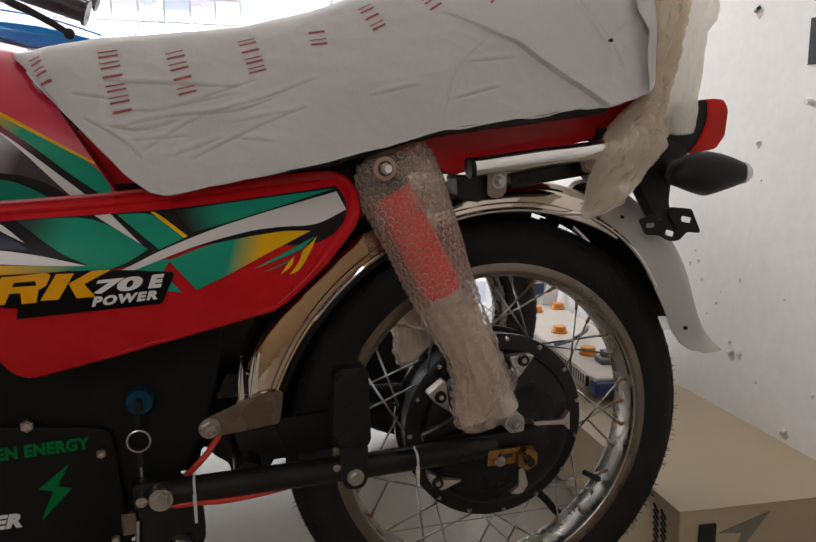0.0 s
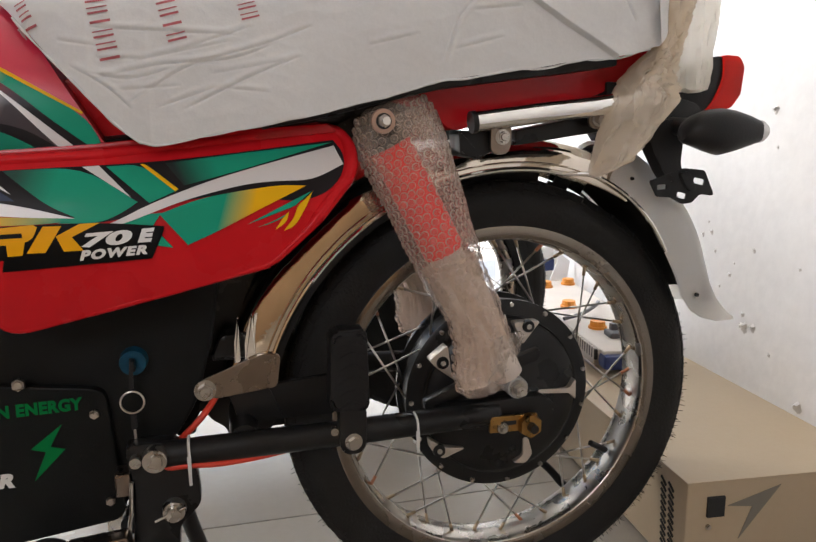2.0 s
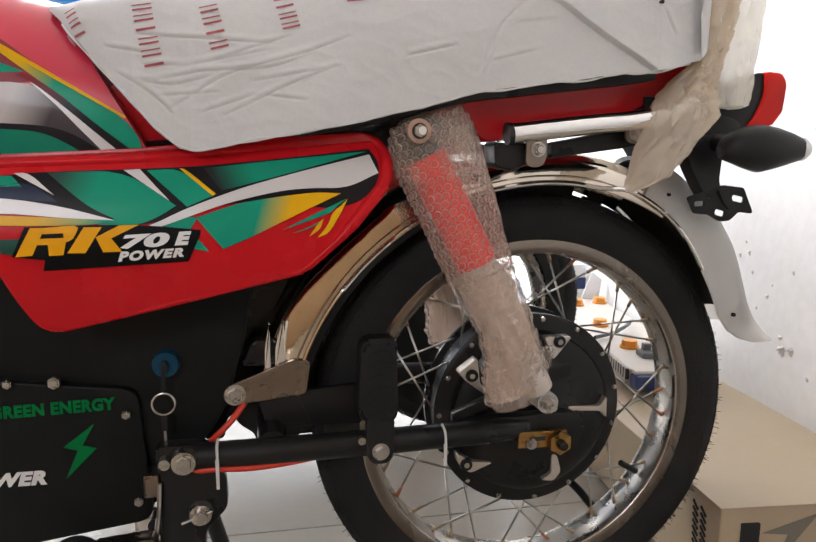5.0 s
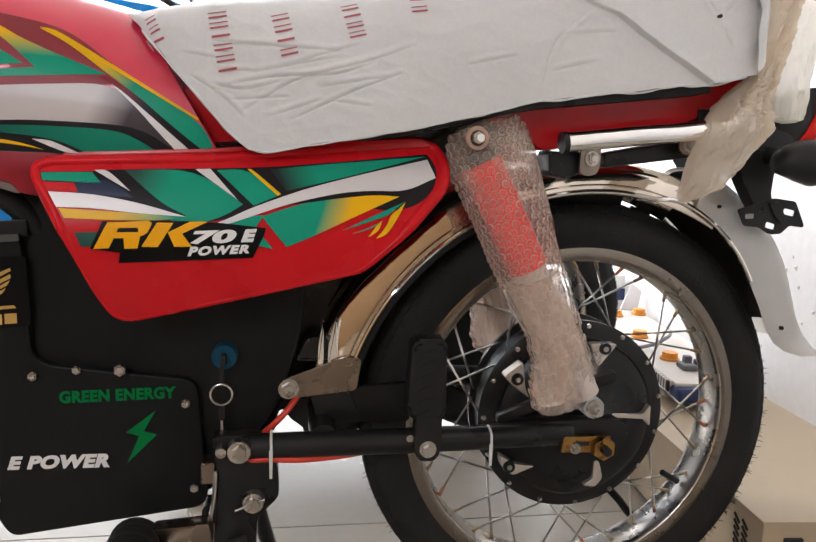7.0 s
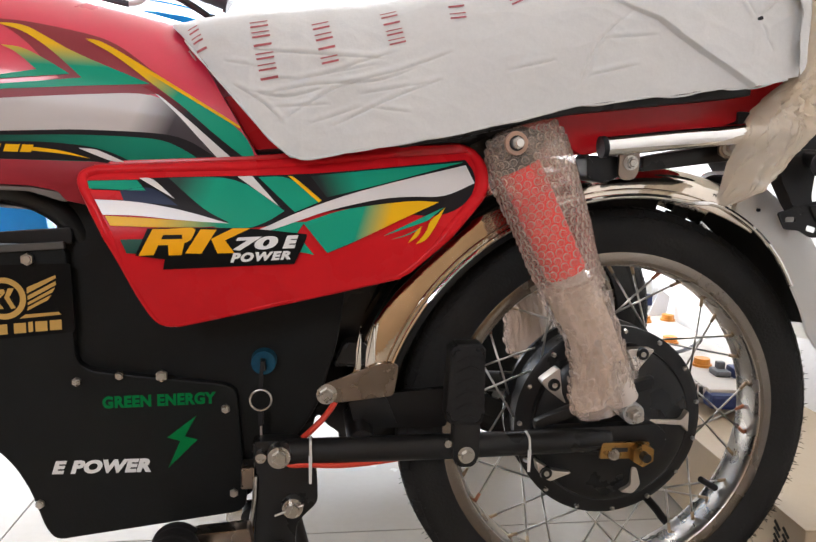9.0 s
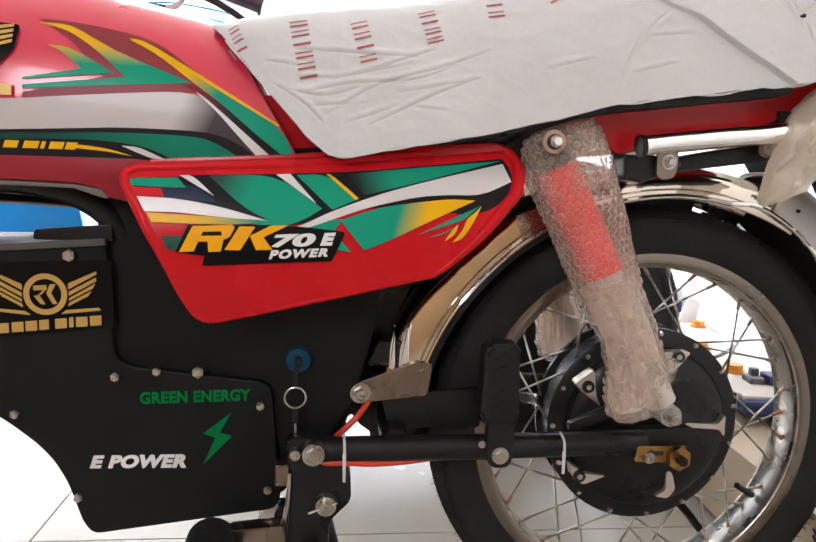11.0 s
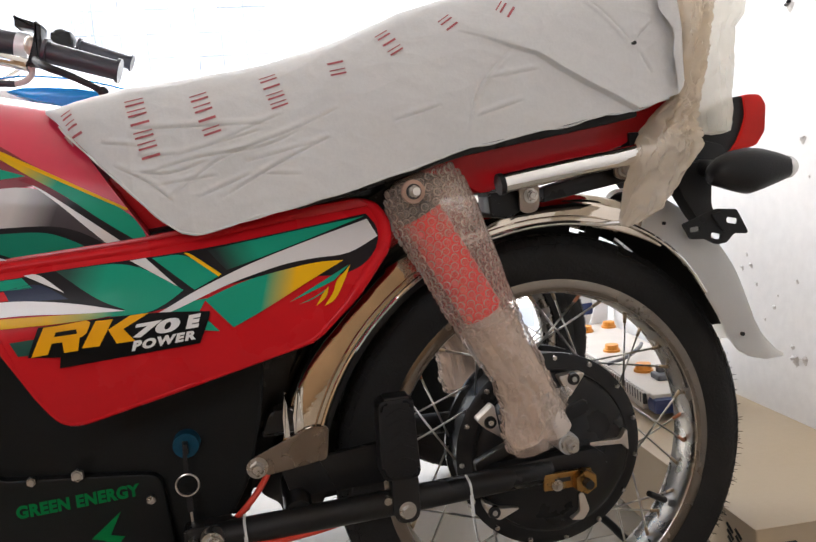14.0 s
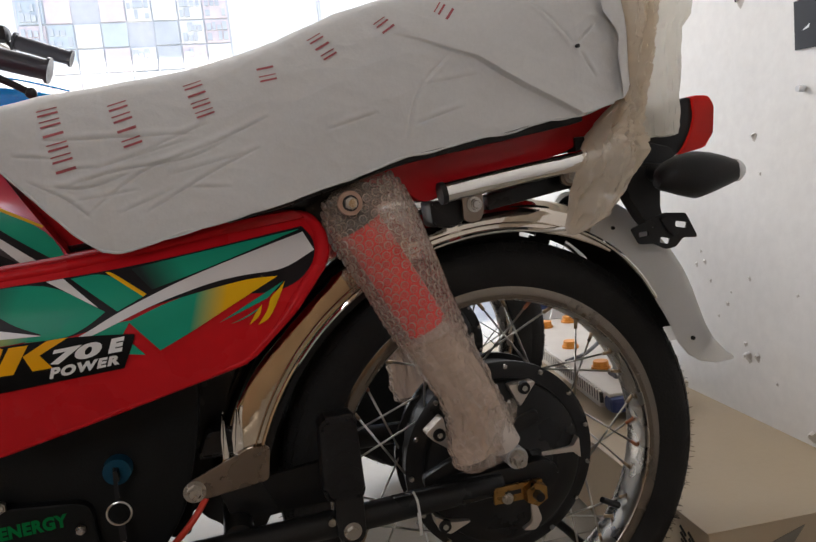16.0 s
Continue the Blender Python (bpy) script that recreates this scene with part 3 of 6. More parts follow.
        p1 = c + Vector((0.2045 * math.cos(a), side * 0.004, 0.2045 * math.sin(a)))
        d = p1 - p0
        turn = d.to_track_quat("Z", "Y").to_matrix().to_4x4()
        link_part("spoke", spoke, SPOKE_STEEL, wheel, matrix=base @ Matrix.Translation(p0) @ turn @ Matrix.Diagonal((1, 1, d.length, 1)))
        link_part("nipple", nip if k % 7 else nip2, NIPPLE_BRASS if k % 7 else NIPPLE_ORANGE, wheel, matrix=base @ Matrix.Translation(p1 - d.normalized() * 0.0125) @ turn)
    part("valve", rod(c + Vector((0.168, -0.004, -0.105)), c + Vector((0.140, -0.012, -0.0875)), 0.0048, 0.0042, 12), BLACK_PLASTIC, wheel)
    return wheel


bike = thing("motorcycle", (0, 0, 0), "new red electric motorcycle with green and yellow striped decals", "motorcycle")
wheel = build_wheel(bike)

# axle, chain adjuster, swingarm
axle = part("axle", rod((0.004, -0.088, 0.276), (0.004, 0.11, 0.276), 0.0065, None, 16), STEEL, bike)
adj = part("chain_adjuster", prism(rounded([(-0.044, 0.265), (-0.043, 0.285), (0.018, 0.2845), (0.018, 0.264)], 0.002), -0.094, -0.089, 0.0008), BRASS, bike, "yellow zinc plate", smooth=False)
part("slot", box(-0.030, -0.010, -0.0946, -0.093, 0.2735, 0.2785), DARK_GAP, adj, smooth=False)
repeat_part("adjuster_bolt", BOLT_M, [at(-0.0275, -0.0945, 0.2705)], STEEL, adj)
part("axle_nut", rod((0.006, -0.094, 0.272), (0.006, -0.104, 0.272), 0.0150, 0.0145, 6), BRASS, axle, "yellow zinc nut", smooth=False)
part("axle_end", rod((0.006, -0.103, 0.272), (0.006, -0.113, 0.272), 0.0060, 0.0055, 16), BLACK, axle)
arm_path = [(-0.415, -0.098, 0.286), (-0.30, -0.097, 0.287), (-0.20, -0.094, 0.287), (-0.10, -0.086, 0.286), (-0.03, -0.078, 0.284)]
arm = part("swingarm", tube(arm_path, 0.0145, 18), BLACK, bike, "black tubular swingarm")
part("arm_end", prism(rounded([(-0.11, 0.300), (-0.105, 0.268), (0.03, 0.262), (0.045, 0.274), (0.045, 0.292), (0.03, 0.303)], 0.008), -0.084, -0.066, 0.003), BLACK, arm)
part("right_arm", tube([(x, -y, z + 0.020) for x, y, z in arm_path], 0.0145, 14), BLACK, arm)
part("cross_tube", rod((-0.33, -0.095, 0.292), (-0.33, 0.095, 0.292), 0.016), BLACK, arm)
part("torque_link", prism(rounded([(-0.120, 0.305), (-0.118, 0.292), (-0.02, 0.330), (0.03, 0.345), (0.03, 0.360), (-0.02, 0.345)], 0.005), -0.072, -0.060, 0.002), BLACK, arm)
pivot = part("pivot_bolt", rod((-0.421, -0.105, 0.2885), (-0.421, -0.120, 0.2885), 0.0130, 0.0122, 28), STEEL, bike, "large domed pivot bolt")
part("pivot_hex", rod((-0.421, -0.119, 0.2885), (-0.421, -0.125, 0.2885), 0.0088, 0.0080, 6), STEEL, pivot, smooth=False)

part("motor_cable", tube([(0.03, 0.085, 0.215), (0.075, 0.092, 0.165), (0.116, 0.10, 0.123), (0.140, 0.10, 0.098), (0.160, 0.10, 0.074), (0.195, 0.10, 0.045)], 0.0062, 10), BLACK_PLASTIC, bike, "black motor cable")

# passenger footpeg, folded up
peg = part("footpeg", prism(rounded([(-0.237, 0.406), (-0.240, 0.332), (-0.235, 0.322), (-0.200, 0.320), (-0.195, 0.328), (-0.197, 0.407), (-0.203, 0.412), (-0.232, 0.412)], 0.006), -0.122, -0.094, 0.005), PEG_RUBBER, bike, "ribbed black rubber footpeg, folded up")
for z in (0.398, 0.386, 0.372, 0.358, 0.344, 0.330):
    part("rib", tube([(-0.229, -0.1222, z - 0.004), (-0.214, -0.1232, z + 0.003), (-0.199, -0.1222, z - 0.004)], 0.0006, 8), PEG_RUBBER, peg)
part("peg_cap", box(-0.229, -0.201, -0.120, -0.096, 0.406, 0.4135, 0.002), BLACK_PLASTIC, peg)
pegbr = part("peg_bracket", prism(rounded([(-0.229, 0.323), (-0.229, 0.279), (-0.222, 0.270), (-0.205, 0.270), (-0.199, 0.279), (-0.198, 0.323)], 0.006), -0.117, -0.100, 0.002), BLACK, bike)
part("bolt", rod((-0.2135, -0.115, 0.2845), (-0.2135, -0.1175, 0.2845), 0.0098, None, 24), STEEL, pegbr)
part("bolt_head", rod((-0.2135, -0.1175, 0.2845), (-0.2135, -0.123, 0.2845), 0.0068, 0.0062, 6), STEEL, pegbr, smooth=False)
part("bolt_tip", rod((-0.2335, -0.105, 0.296), (-0.2335, -0.112, 0.296), 0.0045, None, 10), STEEL, pegbr)


# ---- side cover and its decals ----
def side_y(x, z):
    s = min(max((z - 0.50) / 0.10, 0), 1.2)
    return -0.160 + 0.026 * s * s + 2.6 * max(0.0, 0.520 - z) ** 2


SIDE = [(-0.608, 0.584), (-0.596, 0.591), (-0.448, 0.599), (-0.344, 0.611), (-0.241, 0.625), (-0.222, 0.620), (-0.213, 0.602), (-0.217, 0.578),
        (-0.259, 0.529), (-0.2975, 0.4945), (-0.4275, 0.463), (-0.5235, 0.4405), (-0.5385, 0.4445), (-0.551, 0.468), (-0.575, 0.521)]
_edge = [(v.x, v.z) for v in smooth_path([(x, 0, z) for x, z in rounded(SIDE, 0.012, 3)], 2)]
cover = part("side_cover", sheet(_edge, side_y, 0.0, 5), RED_PAINT, bike, "glossy red plastic side cover")
part("edge_bead", tube([(x, side_y(x, z) + 0.0028, z) for x, z in rounded(SIDE, 0.012, 3)], 0.0055, 10, closed=True, n=2, radius=lambda t: 0.0056 + 0.0022 * math.exp(-((t - 0.47) / 0.07) ** 2) if t < 0.54 else 0.0034 + 0.0024 * max(0, (t - 0.93) / 0.07, (0.62 - t) / 0.08)), RED_PAINT, cover)
part("cover_back", prism([(-0.40 + (x + 0.40) * 0.93, 0.55 + (z - 0.55) * 0.88) for x, z in rounded(SIDE, 0.012, 3)], -0.120, -0.110, 0.0), BLACK_PLASTIC, cover)


part("cover_ledge", prism([(-0.592, 0.588), (-0.448, 0.596), (-0.344, 0.608), (-0.226, 0.620), (-0.236, 0.629), (-0.344, 0.621), (-0.448, 0.610), (-0.585, 0.601)], -0.128, -0.085, 0.003), GLOSS_RED, cover)


def soften(poly):
    """The outline with its blunt corners drawn as curves; the sharp tips stay."""
    out = []
    for i, p in enumerate(poly):
        p, a, b = Vector(p), Vector(poly[i - 1]), Vector(poly[(i + 1) % len(poly)])
        if (p - a).length < 1e-6 or (b - p).length < 1e-6 or (p - a).angle(b - p) > radians(48):
            out.append(tuple(p))
            continue
        q0, q1 = p + (a - p) * 0.42, p + (b - p) * 0.42
        out += [tuple(q0 * (1 - t) ** 2 + p * 2 * t * (1 - t) + q1 * t * t) for t in (0, 0.25, 0.5, 0.75, 1)]
    return out


def decal(poly, ink, parent, surface, level, name="decal", label="", cuts=4):
    return part(name, sheet(soften(poly) if cuts > 1 else poly, surface, 0.0009 + 0.0005 * level, cuts), ink, parent, label)


decal([(-0.600, 0.5815), (-0.553, 0.5835), (-0.541, 0.586), (-0.406, 0.592), (-0.33, 0.600), (-0.231, 0.6125), (-0.222, 0.600), (-0.222, 0.582), (-0.24, 0.562), (-0.27, 0.553), (-0.35, 0.565), (-0.45, 0.535), (-0.53, 0.55), (-0.575, 0.565), (-0.592, 0.567)], CHAR_INK, cover, side_y, 0)
decal([(-0.600, 0.581), (-0.555, 0.583), (-0.546, 0.573), (-0.598, 0.574)], GREEN_INK, cover, side_y, 1)
decal([(-0.598, 0.573), (-0.570, 0.5725), (-0.566, 0.564), (-0.593, 0.565)], RED_PAINT, cover, side_y, 1)
decal([(-0.570, 0.573), (-0.548, 0.577), (-0.535, 0.574), (-0.516, 0.560), (-0.566, 0.563)], NAVY_INK, cover, side_y, 1)
decal([(-0.553, 0.585), (-0.541, 0.586), (-0.519, 0.566)], WHITE_INK, cover, side_y, 2)
decal([(-0.592, 0.564), (-0.554, 0.563), (-0.512, 0.556), (-0.468, 0.544), (-0.512, 0.546), (-0.553, 0.550), (-0.584, 0.550)], WHITE_INK, cover, side_y, 2)
decal([(-0.582, 0.549), (-0.532, 0.547), (-0.470, 0.544), (-0.483, 0.540), (-0.532, 0.539), (-0.577, 0.540)], BAND_INK, cover, side_y, 2)
decal([(-0.526, 0.586), (-0.461, 0.589), (-0.415, 0.557), (-0.430, 0.547), (-0.449, 0.539), (-0.483, 0.540), (-0.468, 0.545), (-0.491, 0.556)], LEAF_INK, cover, side_y, 1)
decal([(-0.461, 0.589), (-0.447, 0.590), (-0.420, 0.561)], WHITE_INK, cover, side_y, 2)
decal([(-0.568, 0.527), (-0.545, 0.528), (-0.553, 0.514), (-0.562, 0.514)], DARKGREEN_INK, cover, side_y, 1)
decal([(-0.441, 0.589), (-0.411, 0.591), (-0.380, 0.567), (-0.405, 0.556)], GREEN_INK, cover, side_y, 1)
decal([(-0.412, 0.591), (-0.407, 0.591), (-0.379, 0.568), (-0.382, 0.566)], YELLOW_INK, cover, side_y, 2)
decal([(-0.390, 0.5915), (-0.330, 0.599), (-0.233, 0.610), (-0.306, 0.589), (-0.354, 0.576), (-0.374, 0.571)], SHARD_INK, cover, side_y, 1)
decal([(-0.447, 0.536), (-0.431, 0.542), (-0.409, 0.553), (-0.384, 0.563), (-0.351, 0.575), (-0.298, 0.590), (-0.231, 0.607), (-0.223, 0.589), (-0.255, 0.574), (-0.290, 0.574), (-0.321, 0.571), (-0.371, 0.559), (-0.409, 0.545), (-0.431, 0.537)], WHITE_INK, cover, side_y, 2)
decal([(-0.397, 0.546), (-0.361, 0.559), (-0.325, 0.565), (-0.287, 0.570), (-0.261, 0.569), (-0.300, 0.551), (-0.345, 0.529), (-0.373, 0.517)], BLADE_INK, cover, side_y, 2)
decal([(-0.445, 0.535), (-0.41, 0.546), (-0.395, 0.547), (-0.403, 0.535)], GREEN_INK, cover, side_y, 1)
decal([(-0.319, 0.534), (-0.284, 0.551), (-0.256, 0.564), (-0.271, 0.552), (-0.273, 0.550)], GREEN_INK, cover, side_y, 2)
decal([(-0.310, 0.531), (-0.295, 0.536), (-0.281, 0.543), (-0.284, 0.540), (-0.297, 0.534)], GREEN_INK, cover, side_y, 2)
decal([(-0.271, 0.550), (-0.261, 0.558), (-0.255, 0.564), (-0.262, 0.550), (-0.274, 0.531), (-0.285, 0.527), (-0.274, 0.540)], YELLOW_INK, cover, side_y, 3)
decal([(-0.293, 0.528), (-0.284, 0.541), (-0.279, 0.545), (-0.282, 0.535)], YELLOW_INK, cover, side_y, 3)
decal([(-0.396, 0.527), (-0.386, 0.515), (-0.402, 0.518)], GREEN_INK, cover, side_y, 2)
decal([(-0.554, 0.512), (-0.543, 0.538), (-0.451, 0.5405), (-0.393, 0.535), (-0.394, 0.529), (-0.405, 0.506), (-0.529, 0.499), (-0.527, 0.509)], BLACK_INK, cover, side_y, 3)
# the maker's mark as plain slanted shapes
for poly in ([(-0.5508, 0.512), (-0.5382, 0.5375), (-0.5259, 0.5378), (-0.5369, 0.5131)],
             [(-0.5259, 0.5378), (-0.5019, 0.5397), (-0.4985, 0.5375), (-0.5001, 0.5332), (-0.5284, 0.5321)],
             [(-0.5111, 0.5328), (-0.5001, 0.5332), (-0.5027, 0.5281), (-0.5072, 0.5253), (-0.5132, 0.5247), (-0.5106, 0.5287)],
             [(-0.5302, 0.5281), (-0.5106, 0.5287), (-0.5132, 0.5247), (-0.5164, 0.523), (-0.5327, 0.5225)],
             [(-0.5238, 0.5228), (-0.5164, 0.523), (-0.5132, 0.5247), (-0.5088, 0.5252), (-0.5114, 0.5134), (-0.5232, 0.5128)],
             [(-0.508, 0.515), (-0.494, 0.538), (-0.479, 0.538), (-0.493, 0.515)], [(-0.484, 0.529), (-0.464, 0.5395), (-0.447, 0.540), (-0.471, 0.528), (-0.462, 0.516), (-0.478, 0.5155)]):
    decal(poly, ORANGE_INK, cover, side_y, 5, "emblem_bar", cuts=1)
part("lettering", lettering("70", ((-0.4655, 0.5180), (-0.4590, 0.5310), (-0.4180, 0.5335), (-0.4240, 0.5200)), side_y, 0.0036, 0.052), WHITE_LETTER, cover, "white letters 70")
part("lettering", lettering("E", ((-0.4165, 0.5210), (-0.4120, 0.5335), (-0.4010, 0.5342), (-0.4050, 0.5215)), side_y, 0.0036, 0.07), WHITE_LETTER, cover, "white letter E")
part("lettering", lettering("POWER", ((-0.4660, 0.5065), (-0.4630, 0.5160), (-0.4055, 0.5192), (-0.4085, 0.5105)), side_y, 0.0036, 0.058, 1.2), WHITE_LETTER, cover, "white letters POWER")


# ---- tank ----
def tank_top(x):
    return float(np.interp(x, (-1.06, -0.98, -0.88, -0.76, -0.69, -0.64, -0.60, -0.57, -0.53, -0.48, -0.44, -0.40), (0.70, 0.765, 0.785, 0.789, 0.786, 0.778, 0.770, 0.764, 0.755, 0.742, 0.722, 0.69)))


def tank_y(x, z):
    s = min(max((z - 0.59) / (tank_top(x) - 0.59), 0), 0.995)
    return -0.125 * (1 - s ** 3.2) ** (1 / 2.2)


def tank_ring(x, k, top):
    pts = []
    for i in range(41):
        s = i / 40
        s = 1 - (1 - s) ** 2
        pts.append((0.125 * (1 - min(s, 1) ** 3.2) ** (1 / 2.2), 0.59 + (top - 0.59) * s))
    ring = [(x, -k * y, z) for y, z in pts] + [(x, k * y, z) for y, z in pts[-2::-1]]
    return ring + [(x, 0.08 * k, 0.583), (x, -0.08 * k, 0.583)]


_bm = loft([tank_ring(x, k, tank_top(x)) for x, k in [(-1.06, 0.35), (-1.04, 0.62), (-0.98, 0.86), (-0.92, 0.97)] + [(-0.88 + 0.016 * i, 1.0) for i in range(31)]])
_cut = bmesh.ops.bisect_plane(_bm, geom=_bm.verts[:] + _bm.edges[:] + _bm.faces[:], plane_co=(-0.437, 0, 0.600), plane_no=(0.133, 0, 0.080), clear_outer=True)
bmesh.ops.holes_fill(_bm, edges=[e for e in _cut["geom_cut"] if isinstance(e, bmesh.types.BMEdge)])
tank = part("fuel_tank", _bm, TANK_RED, bike, "glossy red tank with printed stripes")
decal([(-0.694, 0.733), (-0.66, 0.732), (-0.60, 0.722), (-0.575, 0.712), (-0.535, 0.682), (-0.536, 0.667), (-0.62, 0.660), (-0.704, 0.651), (-0.704, 0.66), (-0.63, 0.678), (-0.66, 0.712)], MAROON, tank, tank_y, 0, cuts=10)
decal([(-0.703, 0.654), (-0.676, 0.657), (-0.610, 0.663), (-0.541, 0.668), (-0.500, 0.642), (-0.448, 0.596), (-0.470, 0.596), (-0.485, 0.608), (-0.507, 0.622), (-0.532, 0.629), (-0.612, 0.630), (-0.678, 0.626), (-0.80, 0.620), (-0.80, 0.648)], SILVER_INK, tank, tank_y, 1, cuts=10)
decal([(-0.542, 0.668), (-0.536, 0.666), (-0.513, 0.647), (-0.455, 0.601), (-0.457, 0.594), (-0.472, 0.596), (-0.502, 0.628), (-0.519, 0.647)], WHITE_INK, tank, tank_y, 2, cuts=10)
decal([(-0.80, 0.620), (-0.678, 0.626), (-0.643, 0.628), (-0.612, 0.630), (-0.532, 0.629), (-0.507, 0.622), (-0.485, 0.608), (-0.468, 0.595), (-0.80, 0.592)], CHAR_INK, tank, tank_y, 1, cuts=10)
decal([(-0.80, 0.618), (-0.678, 0.622), (-0.612, 0.625), (-0.549, 0.624), (-0.529, 0.621), (-0.507, 0.610), (-0.488, 0.596), (-0.80, 0.593)], LOW_INK, tank, tank_y, 2, cuts=10)
decal([(-0.80, 0.613), (-0.679, 0.616), (-0.643, 0.617), (-0.612, 0.615), (-0.588, 0.611), (-0.566, 0.602), (-0.560, 0.595), (-0.582, 0.598), (-0.602, 0.600), (-0.656, 0.600), (-0.80, 0.598)], CHAR_INK, tank, tank_y, 3, cuts=10)
decal([(-0.612, 0.612), (-0.597, 0.6115), (-0.588, 0.608), (-0.570, 0.600), (-0.582, 0.600), (-0.600, 0.607)], WHITE_INK, tank, tank_y, 4, cuts=10)
decal([(-0.659, 0.612), (-0.634, 0.610), (-0.618, 0.607), (-0.601, 0.602), (-0.625, 0.606), (-0.659, 0.6085)], YELLOW_INK, tank, tank_y, 4, cuts=10)
decal([(-0.694, 0.729), (-0.665, 0.729), (-0.639, 0.715), (-0.617, 0.703), (-0.546, 0.676), (-0.599, 0.672), (-0.704, 0.663), (-0.704, 0.667), (-0.609, 0.679), (-0.638, 0.705), (-0.666, 0.723)], FLAME_INK, tank, tank_y, 1, cuts=10)
decal([(-0.683, 0.707), (-0.664, 0.706), (-0.640, 0.694), (-0.620, 0.682), (-0.704, 0.672), (-0.704, 0.674), (-0.650, 0.685), (-0.669, 0.701)], FLAME_INK, tank, tank_y, 1, cuts=10)
decal([(-0.608, 0.717), (-0.593, 0.715), (-0.544, 0.687), (-0.459, 0.6365), (-0.445, 0.611), (-0.447, 0.597), (-0.484, 0.629), (-0.515, 0.656), (-0.541, 0.674), (-0.580, 0.703)], STRIPE_INK, tank, tank_y, 2, cuts=10)
decal([(-0.608, 0.718), (-0.593, 0.7165), (-0.544, 0.688), (-0.459, 0.638), (-0.4605, 0.6362), (-0.546, 0.685), (-0.587, 0.710)], YELLOW_INK, tank, tank_y, 3, cuts=10)
decal([(-0.553, 0.673), (-0.543, 0.675), (-0.515, 0.656), (-0.484, 0.629), (-0.446, 0.600), (-0.450, 0.594), (-0.458, 0.598), (-0.513, 0.646), (-0.536, 0.665)], EDGE_INK, tank, tank_y, 3, cuts=10)
for k, (a, b) in enumerate(((-0.722, -0.709), (-0.704, -0.690), (-0.688, -0.684), (-0.680, -0.667), (-0.665, -0.655))):
    decal([(a, 0.6065), (a + 0.0025, 0.6135), (b + 0.0025, 0.6135), (b, 0.6065)], YELLOW_INK, tank, tank_y, 5, "emblem_bar", cuts=1)
badge = part("badge", sheet(rounded([(-0.735, 0.727), (-0.709, 0.725), (-0.712, 0.700), (-0.728, 0.682), (-0.745, 0.690)], 0.004), tank_y, 0.003, 2), BLACK_INK, tank, "black badge with gold bars")
for k in range(4):
    part("badge_bar", sheet([(-0.735, 0.700 + 0.006 * k), (-0.714, 0.707 + 0.0052 * k), (-0.714, 0.710 + 0.0052 * k), (-0.735, 0.704 + 0.006 * k)], tank_y, 0.0042, 1), GOLD_INK, badge)
part("badge_bar", sheet([(-0.733, 0.667), (-0.7125, 0.667), (-0.7125, 0.656), (-0.733, 0.656)], tank_y, 0.0042, 1), GOLD_INK, tank)

# loose edge of clear packing film along the tank's rear rim
part("film_edge", tube([(-0.512, -0.098, 0.712), (-0.497, -0.108, 0.690), (-0.478, -0.117, 0.660), (-0.462, -0.1225, 0.632)], 0.0016, 8, radius=lambda t: 0.0013 + 0.0009 * noise.noise(Vector((t * 30, 0, 0)))), FILM, tank, "clear film edge")

# red rear skirt of the tank, under the seat's nose
part("tank_skirt", prism(rounded([(-0.508, 0.664), (-0.475, 0.612), (-0.470, 0.585), (-0.385, 0.590), (-0.385, 0.625), (-0.43, 0.655), (-0.460, 0.672)], 0.005), -0.098, -0.05, 0.003), RED_PAINT, tank)

# red frame cover and trim under the tank
part("frame_cover", prism(rounded([(-0.95, 0.6000), (-0.580, 0.5995), (-0.580, 0.575), (-0.606, 0.557), (-0.626, 0.561), (-0.633, 0.570), (-0.658, 0.5745), (-0.710, 0.576), (-0.95, 0.580)], 0.003), -0.1275, -0.06, 0.0015), SHADED_RED, bike, "red frame cover with the tank's shade put into its colour")
part("trim_strip", prism([(-0.95, 0.5795), (-0.712, 0.5755), (-0.660, 0.5738), (-0.633, 0.5695), (-0.626, 0.5595), (-0.632, 0.5600), (-0.661, 0.5690), (-0.713, 0.5700), (-0.95, 0.572)], -0.122, -0.07, 0.0015), DULL_TRIM, bike, "dull metal trim strip", smooth=False)

# black frame, battery box and plates
fr = part("frame", tube([(-0.95, -0.055, 0.578), (-0.76, -0.06, 0.574), (-0.70, -0.061, 0.567), (-0.660, -0.058, 0.550), (-0.635, -0.050, 0.52), (-0.620, -0.03, 0.48)], 0.014, 14), BLACK, bike, "black steel frame tubes")
part("right_tube", tube([(-0.95, 0.055, 0.565), (-0.76, 0.06, 0.562), (-0.66, 0.062, 0.548), (-0.60, 0.064, 0.500), (-0.565, 0.065, 0.430), (-0.545, 0.066, 0.36)], 0.021, 12), BLACK, fr)
part("seat_rail", tube([(-0.58, -0.09, 0.592), (-0.40, -0.10, 0.605), (-0.24, -0.100, 0.634), (-0.15, -0.088, 0.652), (0.13, -0.08, 0.68)], 0.0165, 12), BLACK, fr)
